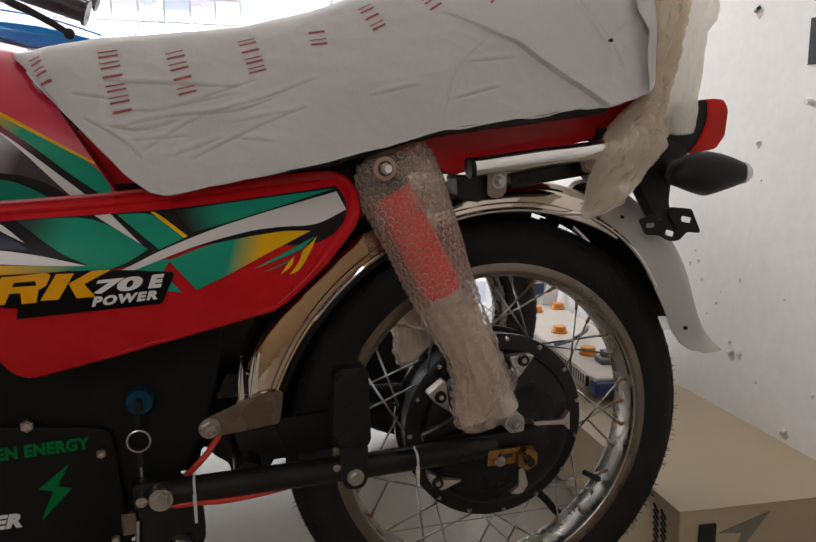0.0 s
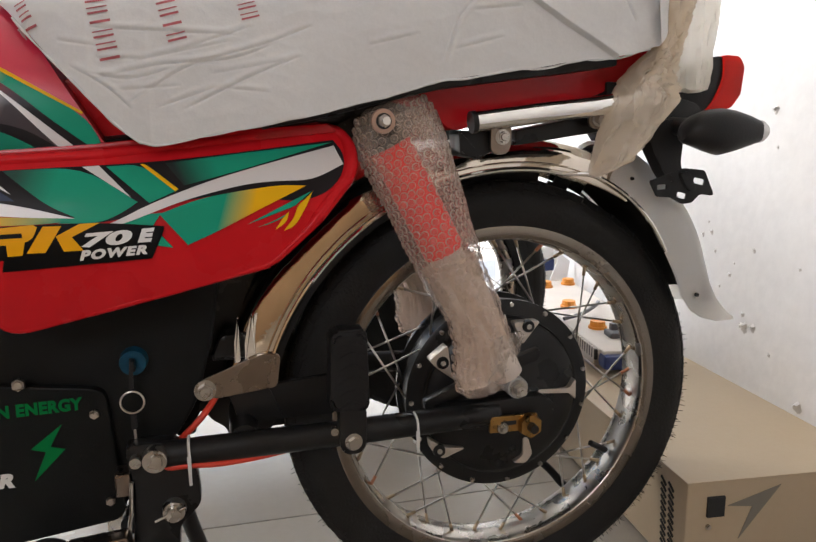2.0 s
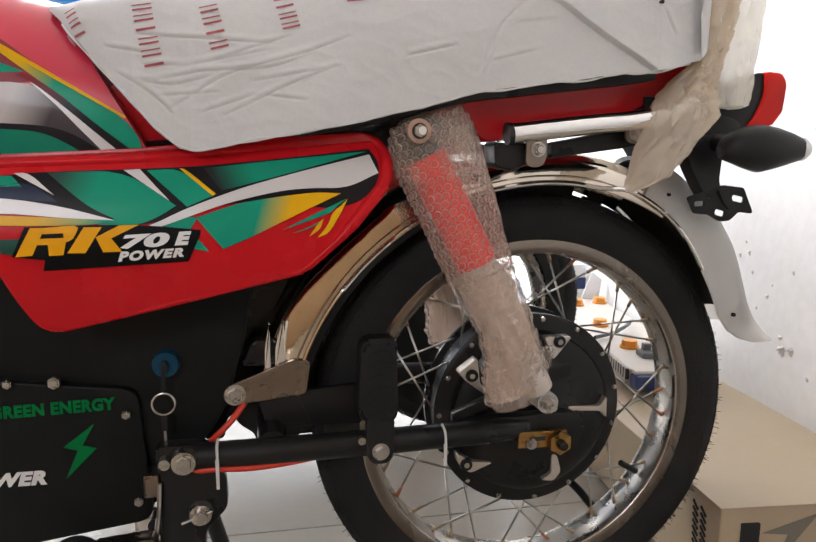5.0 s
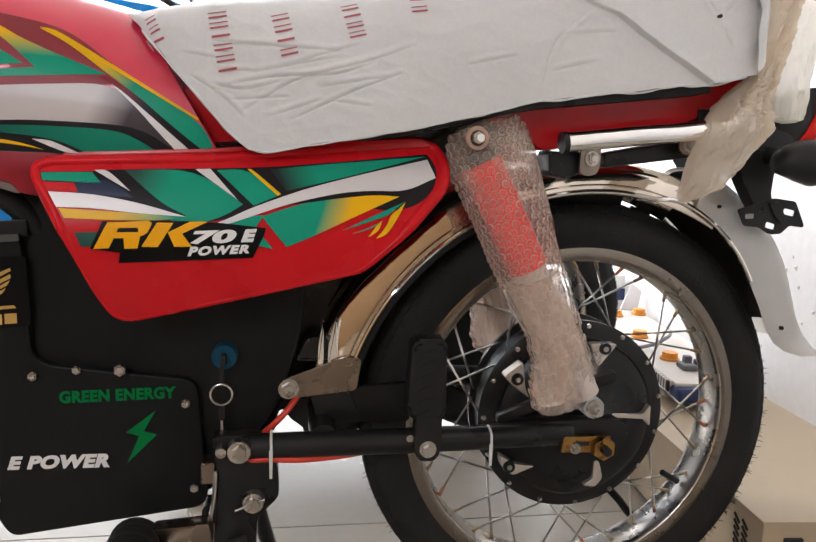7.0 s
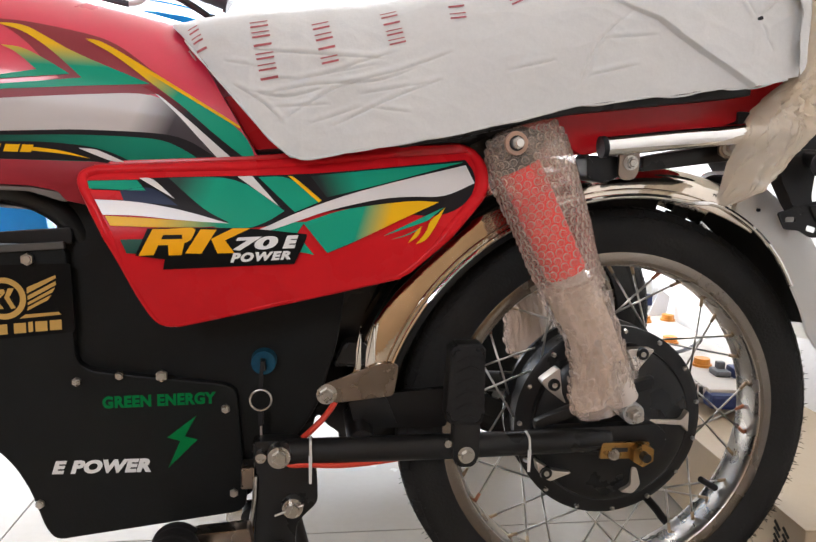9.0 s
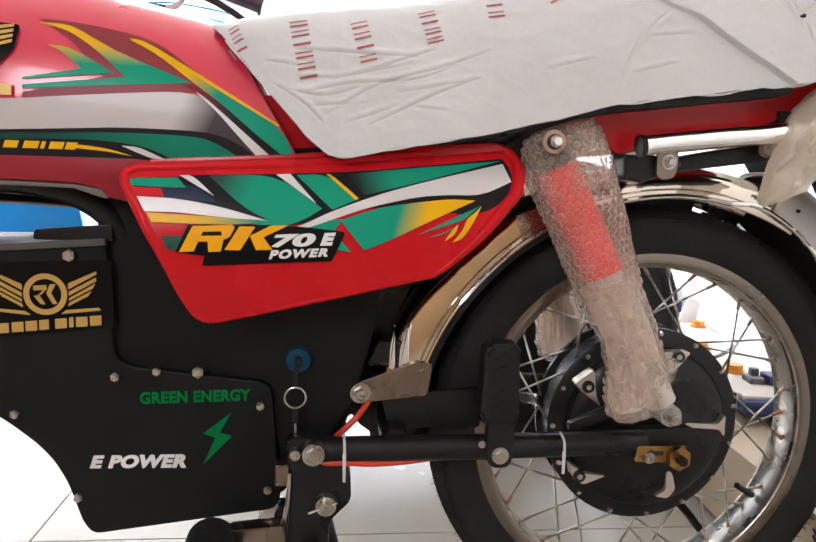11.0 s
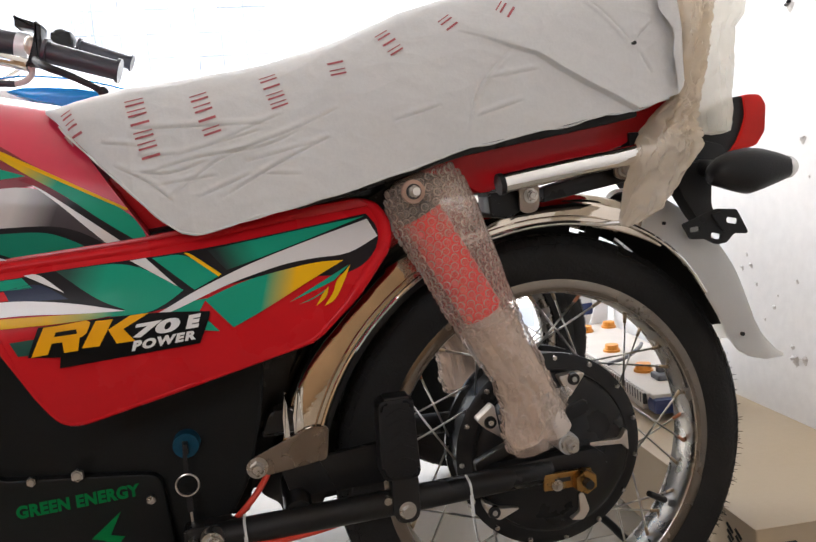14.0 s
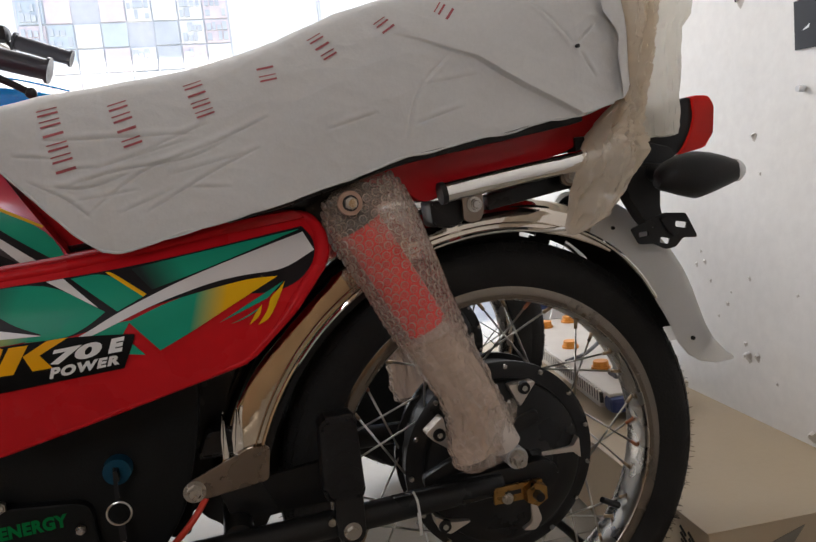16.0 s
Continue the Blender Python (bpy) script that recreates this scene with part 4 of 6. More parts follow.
part("right_rail", tube([(-0.58, 0.09, 0.592), (-0.40, 0.10, 0.605), (-0.24, 0.105, 0.632), (-0.05, 0.10, 0.648), (0.13, 0.09, 0.66)], 0.0165, 12), BLACK, fr)
part("shock_mount", prism(rounded([(-0.27, 0.655), (-0.262, 0.612), (-0.18, 0.600), (-0.14, 0.628), (-0.14, 0.655), (-0.2, 0.668)], 0.01), -0.112, -0.085, 0.003), BLACK, fr)
part("back_plate", prism(rounded([(-0.640, 0.570), (-0.30, 0.59), (-0.335, 0.52), (-0.350, 0.46), (-0.358, 0.40), (-0.378, 0.33), (-0.392, 0.305), (-0.46, 0.215), (-0.56, 0.22), (-0.62, 0.34), (-0.665, 0.37), (-0.665, 0.515)], 0.012), -0.062, 0.062, 0.004), BLACK_PLATE, fr, smooth=False)

part("inner_panel", prism(rounded([(-0.42, 0.60), (-0.235, 0.60), (-0.262, 0.545), (-0.296, 0.485), (-0.322, 0.425), (-0.334, 0.37), (-0.40, 0.34)], 0.008), -0.012, 0.050, 0.002), BLACK, fr, smooth=False)
part("far_panel", prism(rounded([(-0.42, 0.60), (-0.225, 0.60), (-0.235, 0.545), (-0.262, 0.49), (-0.285, 0.44), (-0.302, 0.38), (-0.302, 0.33), (-0.42, 0.33)], 0.008), 0.066, 0.071, 0.001), BLACK, fr, smooth=False)
part("lower_panel", prism(rounded([(-0.41, 0.42), (-0.295, 0.42), (-0.262, 0.385), (-0.262, 0.318), (-0.300, 0.25), (-0.346, 0.248), (-0.350, 0.264), (-0.367, 0.276), (-0.376, 0.290), (-0.382, 0.286), (-0.386, 0.26), (-0.41, 0.26)], 0.006), 0.010, 0.055, 0.002), BLACK, fr, smooth=False)
part("inner_fender", prism(rounded([(-0.352, 0.325), (-0.225, 0.325), (-0.235, 0.245), (-0.350, 0.240)], 0.006), 0.052, 0.060, 0.001), BLACK, fr, smooth=False)
part("gusset", prism(rounded([(-0.345, 0.334), (-0.225, 0.345), (-0.225, 0.296), (-0.335, 0.296)], 0.006), -0.058, -0.050, 0.001), BLACK, fr, smooth=False)
box_poly = [(-0.90, 0.505), (-0.646, 0.510), (-0.640, 0.385), (-0.625, 0.374), (-0.482, 0.357), (-0.470, 0.350), (-0.459, 0.215), (-0.467, 0.205), (-0.668, 0.179), (-0.679, 0.195), (-0.6855, 0.217), (-0.694, 0.242), (-0.7075, 0.267), (-0.724, 0.286), (-0.750, 0.308), (-0.775, 0.326), (-0.79, 0.36), (-0.90, 0.40)]
bbox = part("battery_box", prism(rounded(box_poly, 0.010), -0.0735, 0.0735, 0.002), BLACK_PLATE, bike, "black metal battery box with lettering", smooth=False)
part("box_lip", prism([(-0.90, 0.500), (-0.736, 0.5085), (-0.646, 0.5155), (-0.645, 0.508), (-0.737, 0.5010), (-0.90, 0.492)], -0.0785, -0.072, 0.001), DARK_STEEL, bbox, "dull dark metal rim", smooth=False)
part("box_tab", prism(rounded([(-0.722, 0.512), (-0.720, 0.523), (-0.700, 0.525), (-0.640, 0.530), (-0.640, 0.512)], 0.004), -0.070, -0.066, 0.001), BLACK, bbox, smooth=False)
repeat_part("box_bolt", bolt_mesh(0.0052, 0.0045, False), [at(x, -0.0738, z) for x, z in ((-0.745, 0.321), (-0.682, 0.224), (-0.639, 0.363), (-0.5945, 0.3695), (-0.482, 0.3295), (-0.4735, 0.2295), (-0.760, 0.487))], STEEL, bbox)
repeat_part("plate_bolt", bolt_mesh(0.0068, 0.006, False), [at(-0.5500, -0.0745, 0.3690), at(-0.6825, -0.0745, 0.4965)], STEEL, bbox)
fy = flat(-0.0738)
part("lettering", lettering("GREEN ENERGY", ((-0.6135, 0.3315), (-0.6135, 0.3455), (-0.4925, 0.3495), (-0.4925, 0.3355)), fy, 0.0012, 0.05, 1.08), GREEN_LETTER, bbox, "green letters GREEN ENERGY", smooth=False)
part("lettering", lettering("E POWER", ((-0.6690, 0.2575), (-0.6640, 0.2730), (-0.5595, 0.2735), (-0.5640, 0.2570)), fy, 0.0012, 0.06, 1.08), WHITE_LETTER, bbox, "white letters E POWER", smooth=False)
part("lightning_mark", sheet([(-0.514, 0.322), (-0.546, 0.297), (-0.532, 0.2925), (-0.5455, 0.261), (-0.513, 0.294), (-0.527, 0.298)], fy, 0.0012, 0), GREEN_LETTER, bbox, "green lightning mark", smooth=False)
logo = part("sticker", sheet(rounded([(-0.775, 0.487), (-0.641, 0.492), (-0.639, 0.418), (-0.775, 0.404)], 0.003), fy, 0.0008, 0), BLACK_INK, bbox, smooth=False)
part("emblem_ring", revolve([(0.0165, -0.0752), (0.0225, -0.0752)], (-0.709, 0, 0.4540), 40), GOLD_INK, logo, "gold ring")
for side in (1, -1):
    def wing(points):
        """A gold shape beside the ring, mirrored to the other side and following the print's slope."""
        poly = [(-0.709 + side * u, 0.454 + v + (0.0 if side > 0 else -0.0015)) for u, v in points]
        part("emblem_bar", sheet(poly if side > 0 else poly[::-1], fy, 0.0014, 0), GOLD_INK, logo, smooth=False)

    wing([(0.0235, 0.0120), (0.0525, 0.0255), (0.0535, 0.0225), (0.0235, 0.0055)])
    wing([(0.0240, 0.0030), (0.0525, 0.0190), (0.0530, 0.0150), (0.0240, -0.0015)])
    wing([(0.0240, -0.0040), (0.0520, 0.0125), (0.0490, 0.0070), (0.0240, -0.0070)])
    wing([(0.0240, -0.0090), (0.0480, 0.0045), (0.0440, -0.0015), (0.0230, -0.0130)])
    wing([(0.0150, -0.0215), (0.0210, -0.0170), (0.0545, -0.0140), (0.0570, -0.0170)])
for a, b in ((-0.760, -0.7475), (-0.7445, -0.7325), (-0.7305, -0.7185), (-0.7165, -0.7065), (-0.7000, -0.6880), (-0.6855, -0.6810), (-0.6785, -0.6665), (-0.6640, -0.6520)):
    low = 0.4120 + (a + 0.745) * 0.096
    part("emblem_bar", sheet([(a, low), (b, low + 0.0009), (b, low + 0.0118), (a, low + 0.0109)], fy, 0.0014, 0), GOLD_INK, logo, smooth=False)
for poly in ([(-0.721, 0.458), (-0.721, 0.463), (-0.708, 0.464), (-0.707, 0.460), (-0.711, 0.4585)], [(-0.711, 0.4585), (-0.707, 0.460), (-0.713, 0.4535), (-0.717, 0.4525)], [(-0.721, 0.452), (-0.715, 0.453), (-0.709, 0.443), (-0.714, 0.443)],
             [(-0.708, 0.4550), (-0.704, 0.465), (-0.698, 0.465), (-0.703, 0.4555)], [(-0.708, 0.4550), (-0.703, 0.4555), (-0.697, 0.444), (-0.7015, 0.443)]):
    part("emblem_bar", sheet(poly, fy, 0.0014, 0), GOLD_INK, logo, smooth=False)

# stand bracket, stand and springs below
sb = part("stand_bracket", prism(rounded([(-0.452, 0.30), (-0.400, 0.300), (-0.380, 0.262), (-0.378, 0.226), (-0.402, 0.202), (-0.404, 0.150), (-0.452, 0.150), (-0.447, 0.233)], 0.008), -0.100, -0.078, 0.003), BLACK, bike)
part("pin", rod((-0.4065, -0.100, 0.2245), (-0.4065, -0.110, 0.2245), 0.0125, 0.0115, 20), STEEL, sb)
part("pin_head", rod((-0.4065, -0.108, 0.2245), (-0.4065, -0.118, 0.2245), 0.0075, None, 12), STEEL, sb)
part("split_pin", rod((-0.426, -0.112, 0.218), (-0.394, -0.112, 0.230), 0.0014, None, 8), STEEL, sb)
part("cross_bar", rod((-0.425, -0.10, 0.18), (-0.425, 0.10, 0.18), 0.014), BLACK, sb)
st = part("centre_stand", tube([(-0.425, -0.095, 0.180), (-0.41, -0.11, 0.10), (-0.39, -0.135, 0.012)], 0.0115, 12), BLACK, bike, "black steel centre stand")
part("stand_foot", box(-0.425, -0.335, -0.155, -0.115, 0.0, 0.012, 0.003), BLACK, st)
part("right_leg", tube([(-0.425, 0.095, 0.180), (-0.41, 0.11, 0.10), (-0.39, 0.135, 0.012)], 0.0115, 12), BLACK, st)
part("right_foot", box(-0.425, -0.335, 0.115, 0.155, 0.0, 0.012, 0.003), BLACK, st)
sp = part("stand_bar", box(-0.49, -0.43, -0.02, 0.0, 0.155, 0.185, 0.004), STEEL, bike)
coil = [(-0.49 + 0.0022 * k / 4, -0.06 + 0.007 * math.cos(k * math.pi / 4 * 1.0), 0.176 + 0.007 * math.sin(k * math.pi / 4)) for k in range(8 * 14)]
part("stand_spring", tube(coil, 0.0014, 6, n=1), BRASS, bike, "golden coil spring")
rp = part("rider_footpeg", tube([(-0.529, -0.113, 0.190), (-0.529, -0.16, 0.191), (-0.529, -0.225, 0.192)], 0.027, 24, radius=lambda t: 0.0265 + 0.0012 * math.sin(t * 34)), PEG_RUBBER, bike, "ribbed rubber rider footpeg")
part("peg_bar", prism(rounded([(-0.512, 0.207), (-0.452, 0.212), (-0.448, 0.186), (-0.512, 0.182)], 0.004), -0.126, -0.104, 0.002), BRACKET_STEEL, rp, "dull steel bracket")
part("brake_cable", tube([(-0.447, -0.105, 0.262), (-0.449, -0.106, 0.23), (-0.453, -0.104, 0.20), (-0.452, -0.10, 0.16)], 0.0024, 8), SPOKE_STEEL, sb)
part("small_bolt", rod((-0.441, -0.10, 0.2850), (-0.441, -0.112, 0.2850), 0.0062, 0.0058, 16), STEEL, sb)
part("hinge_block", box(-0.463, -0.448, -0.106, -0.08, 0.247, 0.272, 0.002), BRACKET_STEEL, sb)
part("exhaust_stub", rod((-0.455, -0.055, 0.198), (-0.455, -0.075, 0.198), 0.011), BLACK_PLASTIC, sb)

# mudguard bracket, red wire, cable ties, key
br = part("mudguard_bracket", prism(rounded([(-0.382, 0.346), (-0.378, 0.333), (-0.362, 0.330), (-0.291, 0.338), (-0.286, 0.376), (-0.307, 0.378), (-0.370, 0.354)], 0.006), -0.066, -0.062, 0.0008), BRACKET_STEEL, bike, "bare steel bracket", smooth=False)
repeat_part("bracket_bolt", BOLT_L, [at(-0.3695, -0.066, 0.3415)], STEEL, br)
part("regulator", prism(rounded([(-0.362, 0.372), (-0.350, 0.400), (-0.325, 0.402), (-0.318, 0.370)], 0.006), -0.06, -0.03, 0.004), BLACK, bike)
part("bracket_drop", prism(rounded([(-0.345, 0.332), (-0.30, 0.336), (-0.285, 0.30), (-0.335, 0.30)], 0.006), -0.060, -0.056, 0.001), BLACK, bike)
part("red_wire", tube([(-0.352, -0.045, 0.350), (-0.358, -0.060, 0.333), (-0.371, -0.074, 0.318), (-0.386, -0.077, 0.303), (-0.402, -0.074, 0.287), (-0.413, -0.090, 0.279), (-0.410, -0.1045, 0.2745), (-0.388, -0.1065, 0.2745), (-0.354, -0.105, 0.272), (-0.31, -0.100, 0.273), (-0.26, -0.092, 0.277)], 0.0036, 10), WIRE_RED, bike, "red rubber sleeved wire")
for x, drop in ((-0.3875, 0.256), (-0.1395, 0.262)):
    tie = part("cable_tie", tube([(x, -0.098, 0.304), (x, -0.1135, 0.300), (x + 0.0005, -0.115, 0.283), (x, -0.110, 0.272), (x, -0.098, 0.269)], 0.0015, 8), TIE_WHITE, bike, "white cable tie")
    part("tie_tail", prism([(x - 0.002, 0.288), (x + 0.002, 0.288), (x + 0.0018, drop), (x - 0.0012, drop)], -0.1165, -0.1152), TIE_WHITE, tie)
part("key_switch", rod((-0.4405, -0.062, 0.382), (-0.4405, -0.076, 0.382), 0.0145, 0.0135, 24), KEY_BLUE, bike, "blue key switch cap")


def key_ring():
    """The key in the switch with its ring and a second key below."""
    k = thing("key", (-0.441, -0.076, 0.382), "key in its switch with a ring and a second key hanging", "key")
    part("key_head", prism(rounded([(-0.4425, 0.376), (-0.4375, 0.376), (-0.4380, 0.3875), (-0.4420, 0.3875)], 0.001), -0.088, -0.0765, 0.0006), BLACK_PLASTIC, k, "small dark head")
    part("key_blade", prism([(-0.4435, 0.388), (-0.4405, 0.388), (-0.441, 0.355), (-0.446, 0.352)], -0.079, -0.0775), BLACK_PLASTIC, k)
    ring = [(-0.4430 + 0.0118 * math.cos(a), -0.082, 0.341 + 0.0118 * math.sin(a)) for a in (2 * math.pi * i / 20 for i in range(20))]
    part("ring", tube(ring, 0.0011, 8, closed=True, n=2), SPOKE_STEEL, k, "thin steel ring")
    part("fob", prism(rounded([(-0.4460, 0.331), (-0.4400, 0.331), (-0.4400, 0.311), (-0.4460, 0.311)], 0.002), -0.0825, -0.080), BLACK_PLASTIC, k)
    part("second_blade", prism([(-0.4440, 0.311), (-0.4415, 0.311), (-0.4408, 0.287), (-0.4433, 0.287)], -0.082, -0.0805), STEEL, k)


key_ring()


# ---- mudguard, grab rail, tail ----
def guard(a0, a1, r, half, drop, n, seg=44, flare=None, crown=None):
    """A curved mudguard skin with a rolled lip, from angle a0 to a1 about the axle."""
    rings = []
    for i in range(n + 1):
        t = i / n
        a = radians(a0 + (a1 - a0) * t)
        add = flare(t) if flare else 0.0
        rise = crown(t) if crown else 0.0
        ring = []
        for k in range(seg + 1):
            u = math.copysign(1 - (1 - abs(-1 + 2 * k / seg)) ** 2, -1 + 2 * k / seg)
            v = (1 - abs(u) ** 7.0) ** (1 / 2.0)
            ring.append((u * half, r + add + rise - (drop + rise) * (1 - v)))
        inner = [(y * 0.985, rr - 0.0018) for y, rr in ring[::-1]]
        rings.append([AXLE + Vector((rr * math.cos(a), y, rr * math.sin(a))) for y, rr in ring + inner])
    return loft(rings)


FLAP_CROWN = ((16.2, 0.338), (18, 0.334), (21.5, 0.3275), (26, 0.326), (32, 0.3325), (39, 0.343), (45, 0.349), (52, 0.353), (60, 0.3565), (68, 0.357))
FLAP_EDGE = ((16.2, 0.328), (17, 0.3075), (20, 0.284), (23.6, 0.2715), (29, 0.2665), (34, 0.271), (40, 0.2755), (47, 0.2825), (53, 0.2925), (61, 0.298), (68, 0.304))
guard_part = part("mudguard", guard(169, 60, 0.3325, 0.060, 0.0385, 60, flare=lambda t: 0.013 * max(0, 1 - t / 0.641) ** 1.5, crown=lambda t: 0.011 * min(1, max(0, (0.60 - t) / 0.35))), GUARD_CHROME, bike, "chrome mudguard with brown reflections put into its tint")
# black skin added inside the guard so that its underside reads dark
part("inner_skin", guard(167, 118, 0.3285, 0.0565, 0.042, 40, flare=lambda t: 0.013 * max(0, 1 - t * 0.45 / 0.641) ** 1.5), BLACK_PLASTIC, guard_part, "black skin added inside to darken the underside")
for s in (-1, 1):
    def edge(a, r):
        rr = r + 0.013 * max(0, 1 - (169 - a) / 69.9) ** 1.5 if a > 72 else float(np.interp(a, [p[0] for p in FLAP_EDGE], [p[1] for p in FLAP_EDGE])) - 0.001
        return AXLE + Vector((rr * math.cos(radians(a)), s * (0.0605 if a > 66 else 0.0650), rr * math.sin(radians(a))))

    lip = [edge(a, 0.2955) for a in range(169, 37, -7)]
    part("rolled_lip", tube(lip, 0.0030, 8, n=4), CHROME, guard_part)
    ridge = [edge(a, 0.3035) for a in range(169, 64, -7)]
    part("ridge", tube(ridge, 0.0011, 8, n=4), GUARD_CHROME, guard_part)

def gap_strip():
    """Black strip added inside the far half of the mudguard to darken the gap, with a stepped rim."""
    rng, rings, a = random.Random(11), [], 122.0
    while a > 66:
        wide = rng.uniform(1.2, 3.2)
        rim = 0.300 if rng.random() < 0.72 else rng.uniform(0.286, 0.294)
        for b in (a - 0.03, a - wide + 0.03):
            c, d = math.cos(radians(b)), math.sin(radians(b))
            rings.append([AXLE + Vector((r * c, y, r * d)) for r, y in ((0.268, 0.048), (0.268, 0.052), (rim, 0.052), (rim, 0.048))])
        a -= wide
    return loft(rings)


part("gap_strip", gap_strip(), BLACK_PLASTIC, guard_part, "ragged black strip added to darken the gap", smooth=False)


def flap_skin(a0, a1, inset):
    """The white tail of the mudguard: crown and side edge follow two curves about the axle."""
    rings = []
    for i in range(51):
        a = a0 + (a1 - a0) * i / 50
        rc, re = (float(np.interp(a, [p[0] for p in t], [p[1] for p in t])) for t in (FLAP_CROWN, FLAP_EDGE))
        rc, re = rc - inset, re + inset * 2
        ring = []
        for k in range(49):
            w = math.copysign(1 - (1 - abs(-1 + k / 24)) ** 2, -1 + k / 24)
            v = (1 - abs(w) ** 5.0) ** 0.5
            ring.append((w * (0.064 - inset), re + (rc - re) * v))
        inner = [(y * 0.975, r - 0.0018) for y, r in ring[::-1]]
        rings.append([AXLE + Vector((r * math.cos(radians(a)), y, r * math.sin(radians(a)))) for y, r in ring + inner])
    return loft(rings)


flap = part("mudflap", flap_skin(67, 16.3, 0.0), FLAP_WHITE, bike, "white plastic rear mudflap")
# a second black skin, added to keep the gap above the tyre dark
part("inner_skin", flap_skin(66, 22, 0.0025), BLACK_PLASTIC, flap, "black skin added inside to darken the underside")
part("flap_hole", rod((0.2545, -0.060, 0.412), (0.2545, -0.0662, 0.412), 0.0026, None, 12), DARK_GAP, flap)
part("flap_bolt", rod((0.150, -0.060, 0.565), (0.150, -0.0655, 0.565), 0.0024, 0.002, 14), BLACK_PLASTIC, flap)
for x, tip, wide in ((-0.333, 0.420, 0.0035), (-0.319, 0.423, 0.0062)):
    part("guard_stay", prism(rounded([(x - wide, 0.368), (x + wide, 0.368), (x + wide * 0.8, 0.392), (x + wide * 0.45 + 0.001, tip), (x + 0.001, tip - 0.004), (x - wide * 0.9, 0.392)], 0.0008), -0.061, -0.055, 0.001), CHROME, guard_part)

rail = part("grab_rail", tube([(-0.0885, -0.147, 0.6300), (-0.016, -0.147, 0.6395), (0.07, -0.144, 0.6500), (0.105, -0.140, 0.662), (0.130, -0.134, 0.70), (0.145, -0.125, 0.76), (0.160, -0.105, 0.81), (0.185, -0.05, 0.825), (0.19, 0, 0.83),
                               (0.185, 0.05, 0.825), (0.160, 0.105, 0.81), (0.145, 0.125, 0.76), (0.130, 0.134, 0.70), (0.105, 0.140, 0.662), (0.0, 0.147, 0.6395)], 0.0105, 16), CHROME, bike, "bright chrome grab rail")
part("end_cap", rod((-0.0925, -0.147, 0.6295), (-0.0870, -0.147, 0.6302), 0.0113, None, 18), BLACK_PLASTIC, rail)
part("rail_block", prism(rounded([(-0.098, 0.622), (-0.096, 0.596), (-0.074, 0.592), (-0.05, 0.605), (-0.05, 0.622)], 0.004), -0.125, -0.09, 0.003), BLACK, rail)
part("rail_strut", prism([(-0.03, 0.622), (-0.03, 0.606), (0.08, 0.622), (0.10, 0.64), (0.06, 0.640)], -0.118, -0.09, 0.002), BLACK, rail)
part("rail_tab", prism(rounded([(-0.065, 0.628), (-0.065, 0.600), (-0.056, 0.596), (-0.046, 0.598), (-0.042, 0.606), (-0.042, 0.630)], 0.004), -0.134, -0.130, 0.0006), BRACKET_STEEL, rail, smooth=False)
repeat_part("rail_bolt", bolt_mesh(0.0060, 0.006), [at(-0.052, -0.134, 0.6150), at(0.060, -0.134, 0.634)], STEEL, rail)
part("rail_tab", prism(rounded([(0.049, 0.645), (0.048, 0.628), (0.060, 0.622), (0.072, 0.628), (0.073, 0.648)], 0.004), -0.134, -0.130, 0.0006), BRACKET_STEEL, rail, smooth=False)
part("rail_post", box(0.076, 0.090, -0.120, -0.100, 0.640, 0.675, 0.002), BLACK, rail)

tail = part("tail_cover", prism(rounded([(-0.25, 0.672), (-0.132, 0.690), (0.02, 0.715), (0.150, 0.735), (0.128, 0.702), (0.106, 0.680), (0.068, 0.660), (-0.060, 0.632), (-0.102, 0.620), (-0.125, 0.640)], 0.012), -0.116, 0.116, 0.003, seg=2), GLOSS_RED, bike, "glossy red tail cover")
tl = part("tail_light", prism(rounded([(0.205, 0.690), (0.262, 0.715), (0.274, 0.712), (0.272, 0.685), (0.255, 0.652), (0.225, 0.632), (0.195, 0.640)], 0.008), -0.062, 0.062, 0.0028, seg=2), BLACK_PLASTIC, bike, "tail light with a red lens in a black housing")
part("lens", prism(rounded([(0.268, 0.7155), (0.292, 0.7145), (0.300, 0.702), (0.297, 0.668), (0.284, 0.651), (0.246, 0.645), (0.262, 0.664), (0.271, 0.690)], 0.006), -0.066, 0.066, 0.0022, seg=2), LENS_RED, tl, "red lens")
part("lens_rim", prism(rounded([(0.292, 0.7135), (0.2975, 0.713), (0.3045, 0.701), (0.3015, 0.668), (0.288, 0.652), (0.297, 0.670), (0.300, 0.700)], 0.002), -0.060, 0.060, 0.001), LENS_CLEAR, tl)
stalk = part("tail_bracket", prism(rounded([(0.150, 0.632), (0.200, 0.664), (0.235, 0.655), (0.240, 0.632), (0.226, 0.612), (0.200, 0.600), (0.170, 0.606)], 0.008), -0.070, 0.070, 0.0025), BLACK_PLASTIC, bike)
part("neck", prism(rounded([(0.156, 0.614), (0.164, 0.596), (0.179, 0.572), (0.188, 0.561), (0.209, 0.565), (0.202, 0.583), (0.204, 0.614), (0.216, 0.637), (0.170, 0.636)], 0.006), -0.086, -0.062, 0.002), BLACK_PLASTIC, stalk)
sig_rings = []
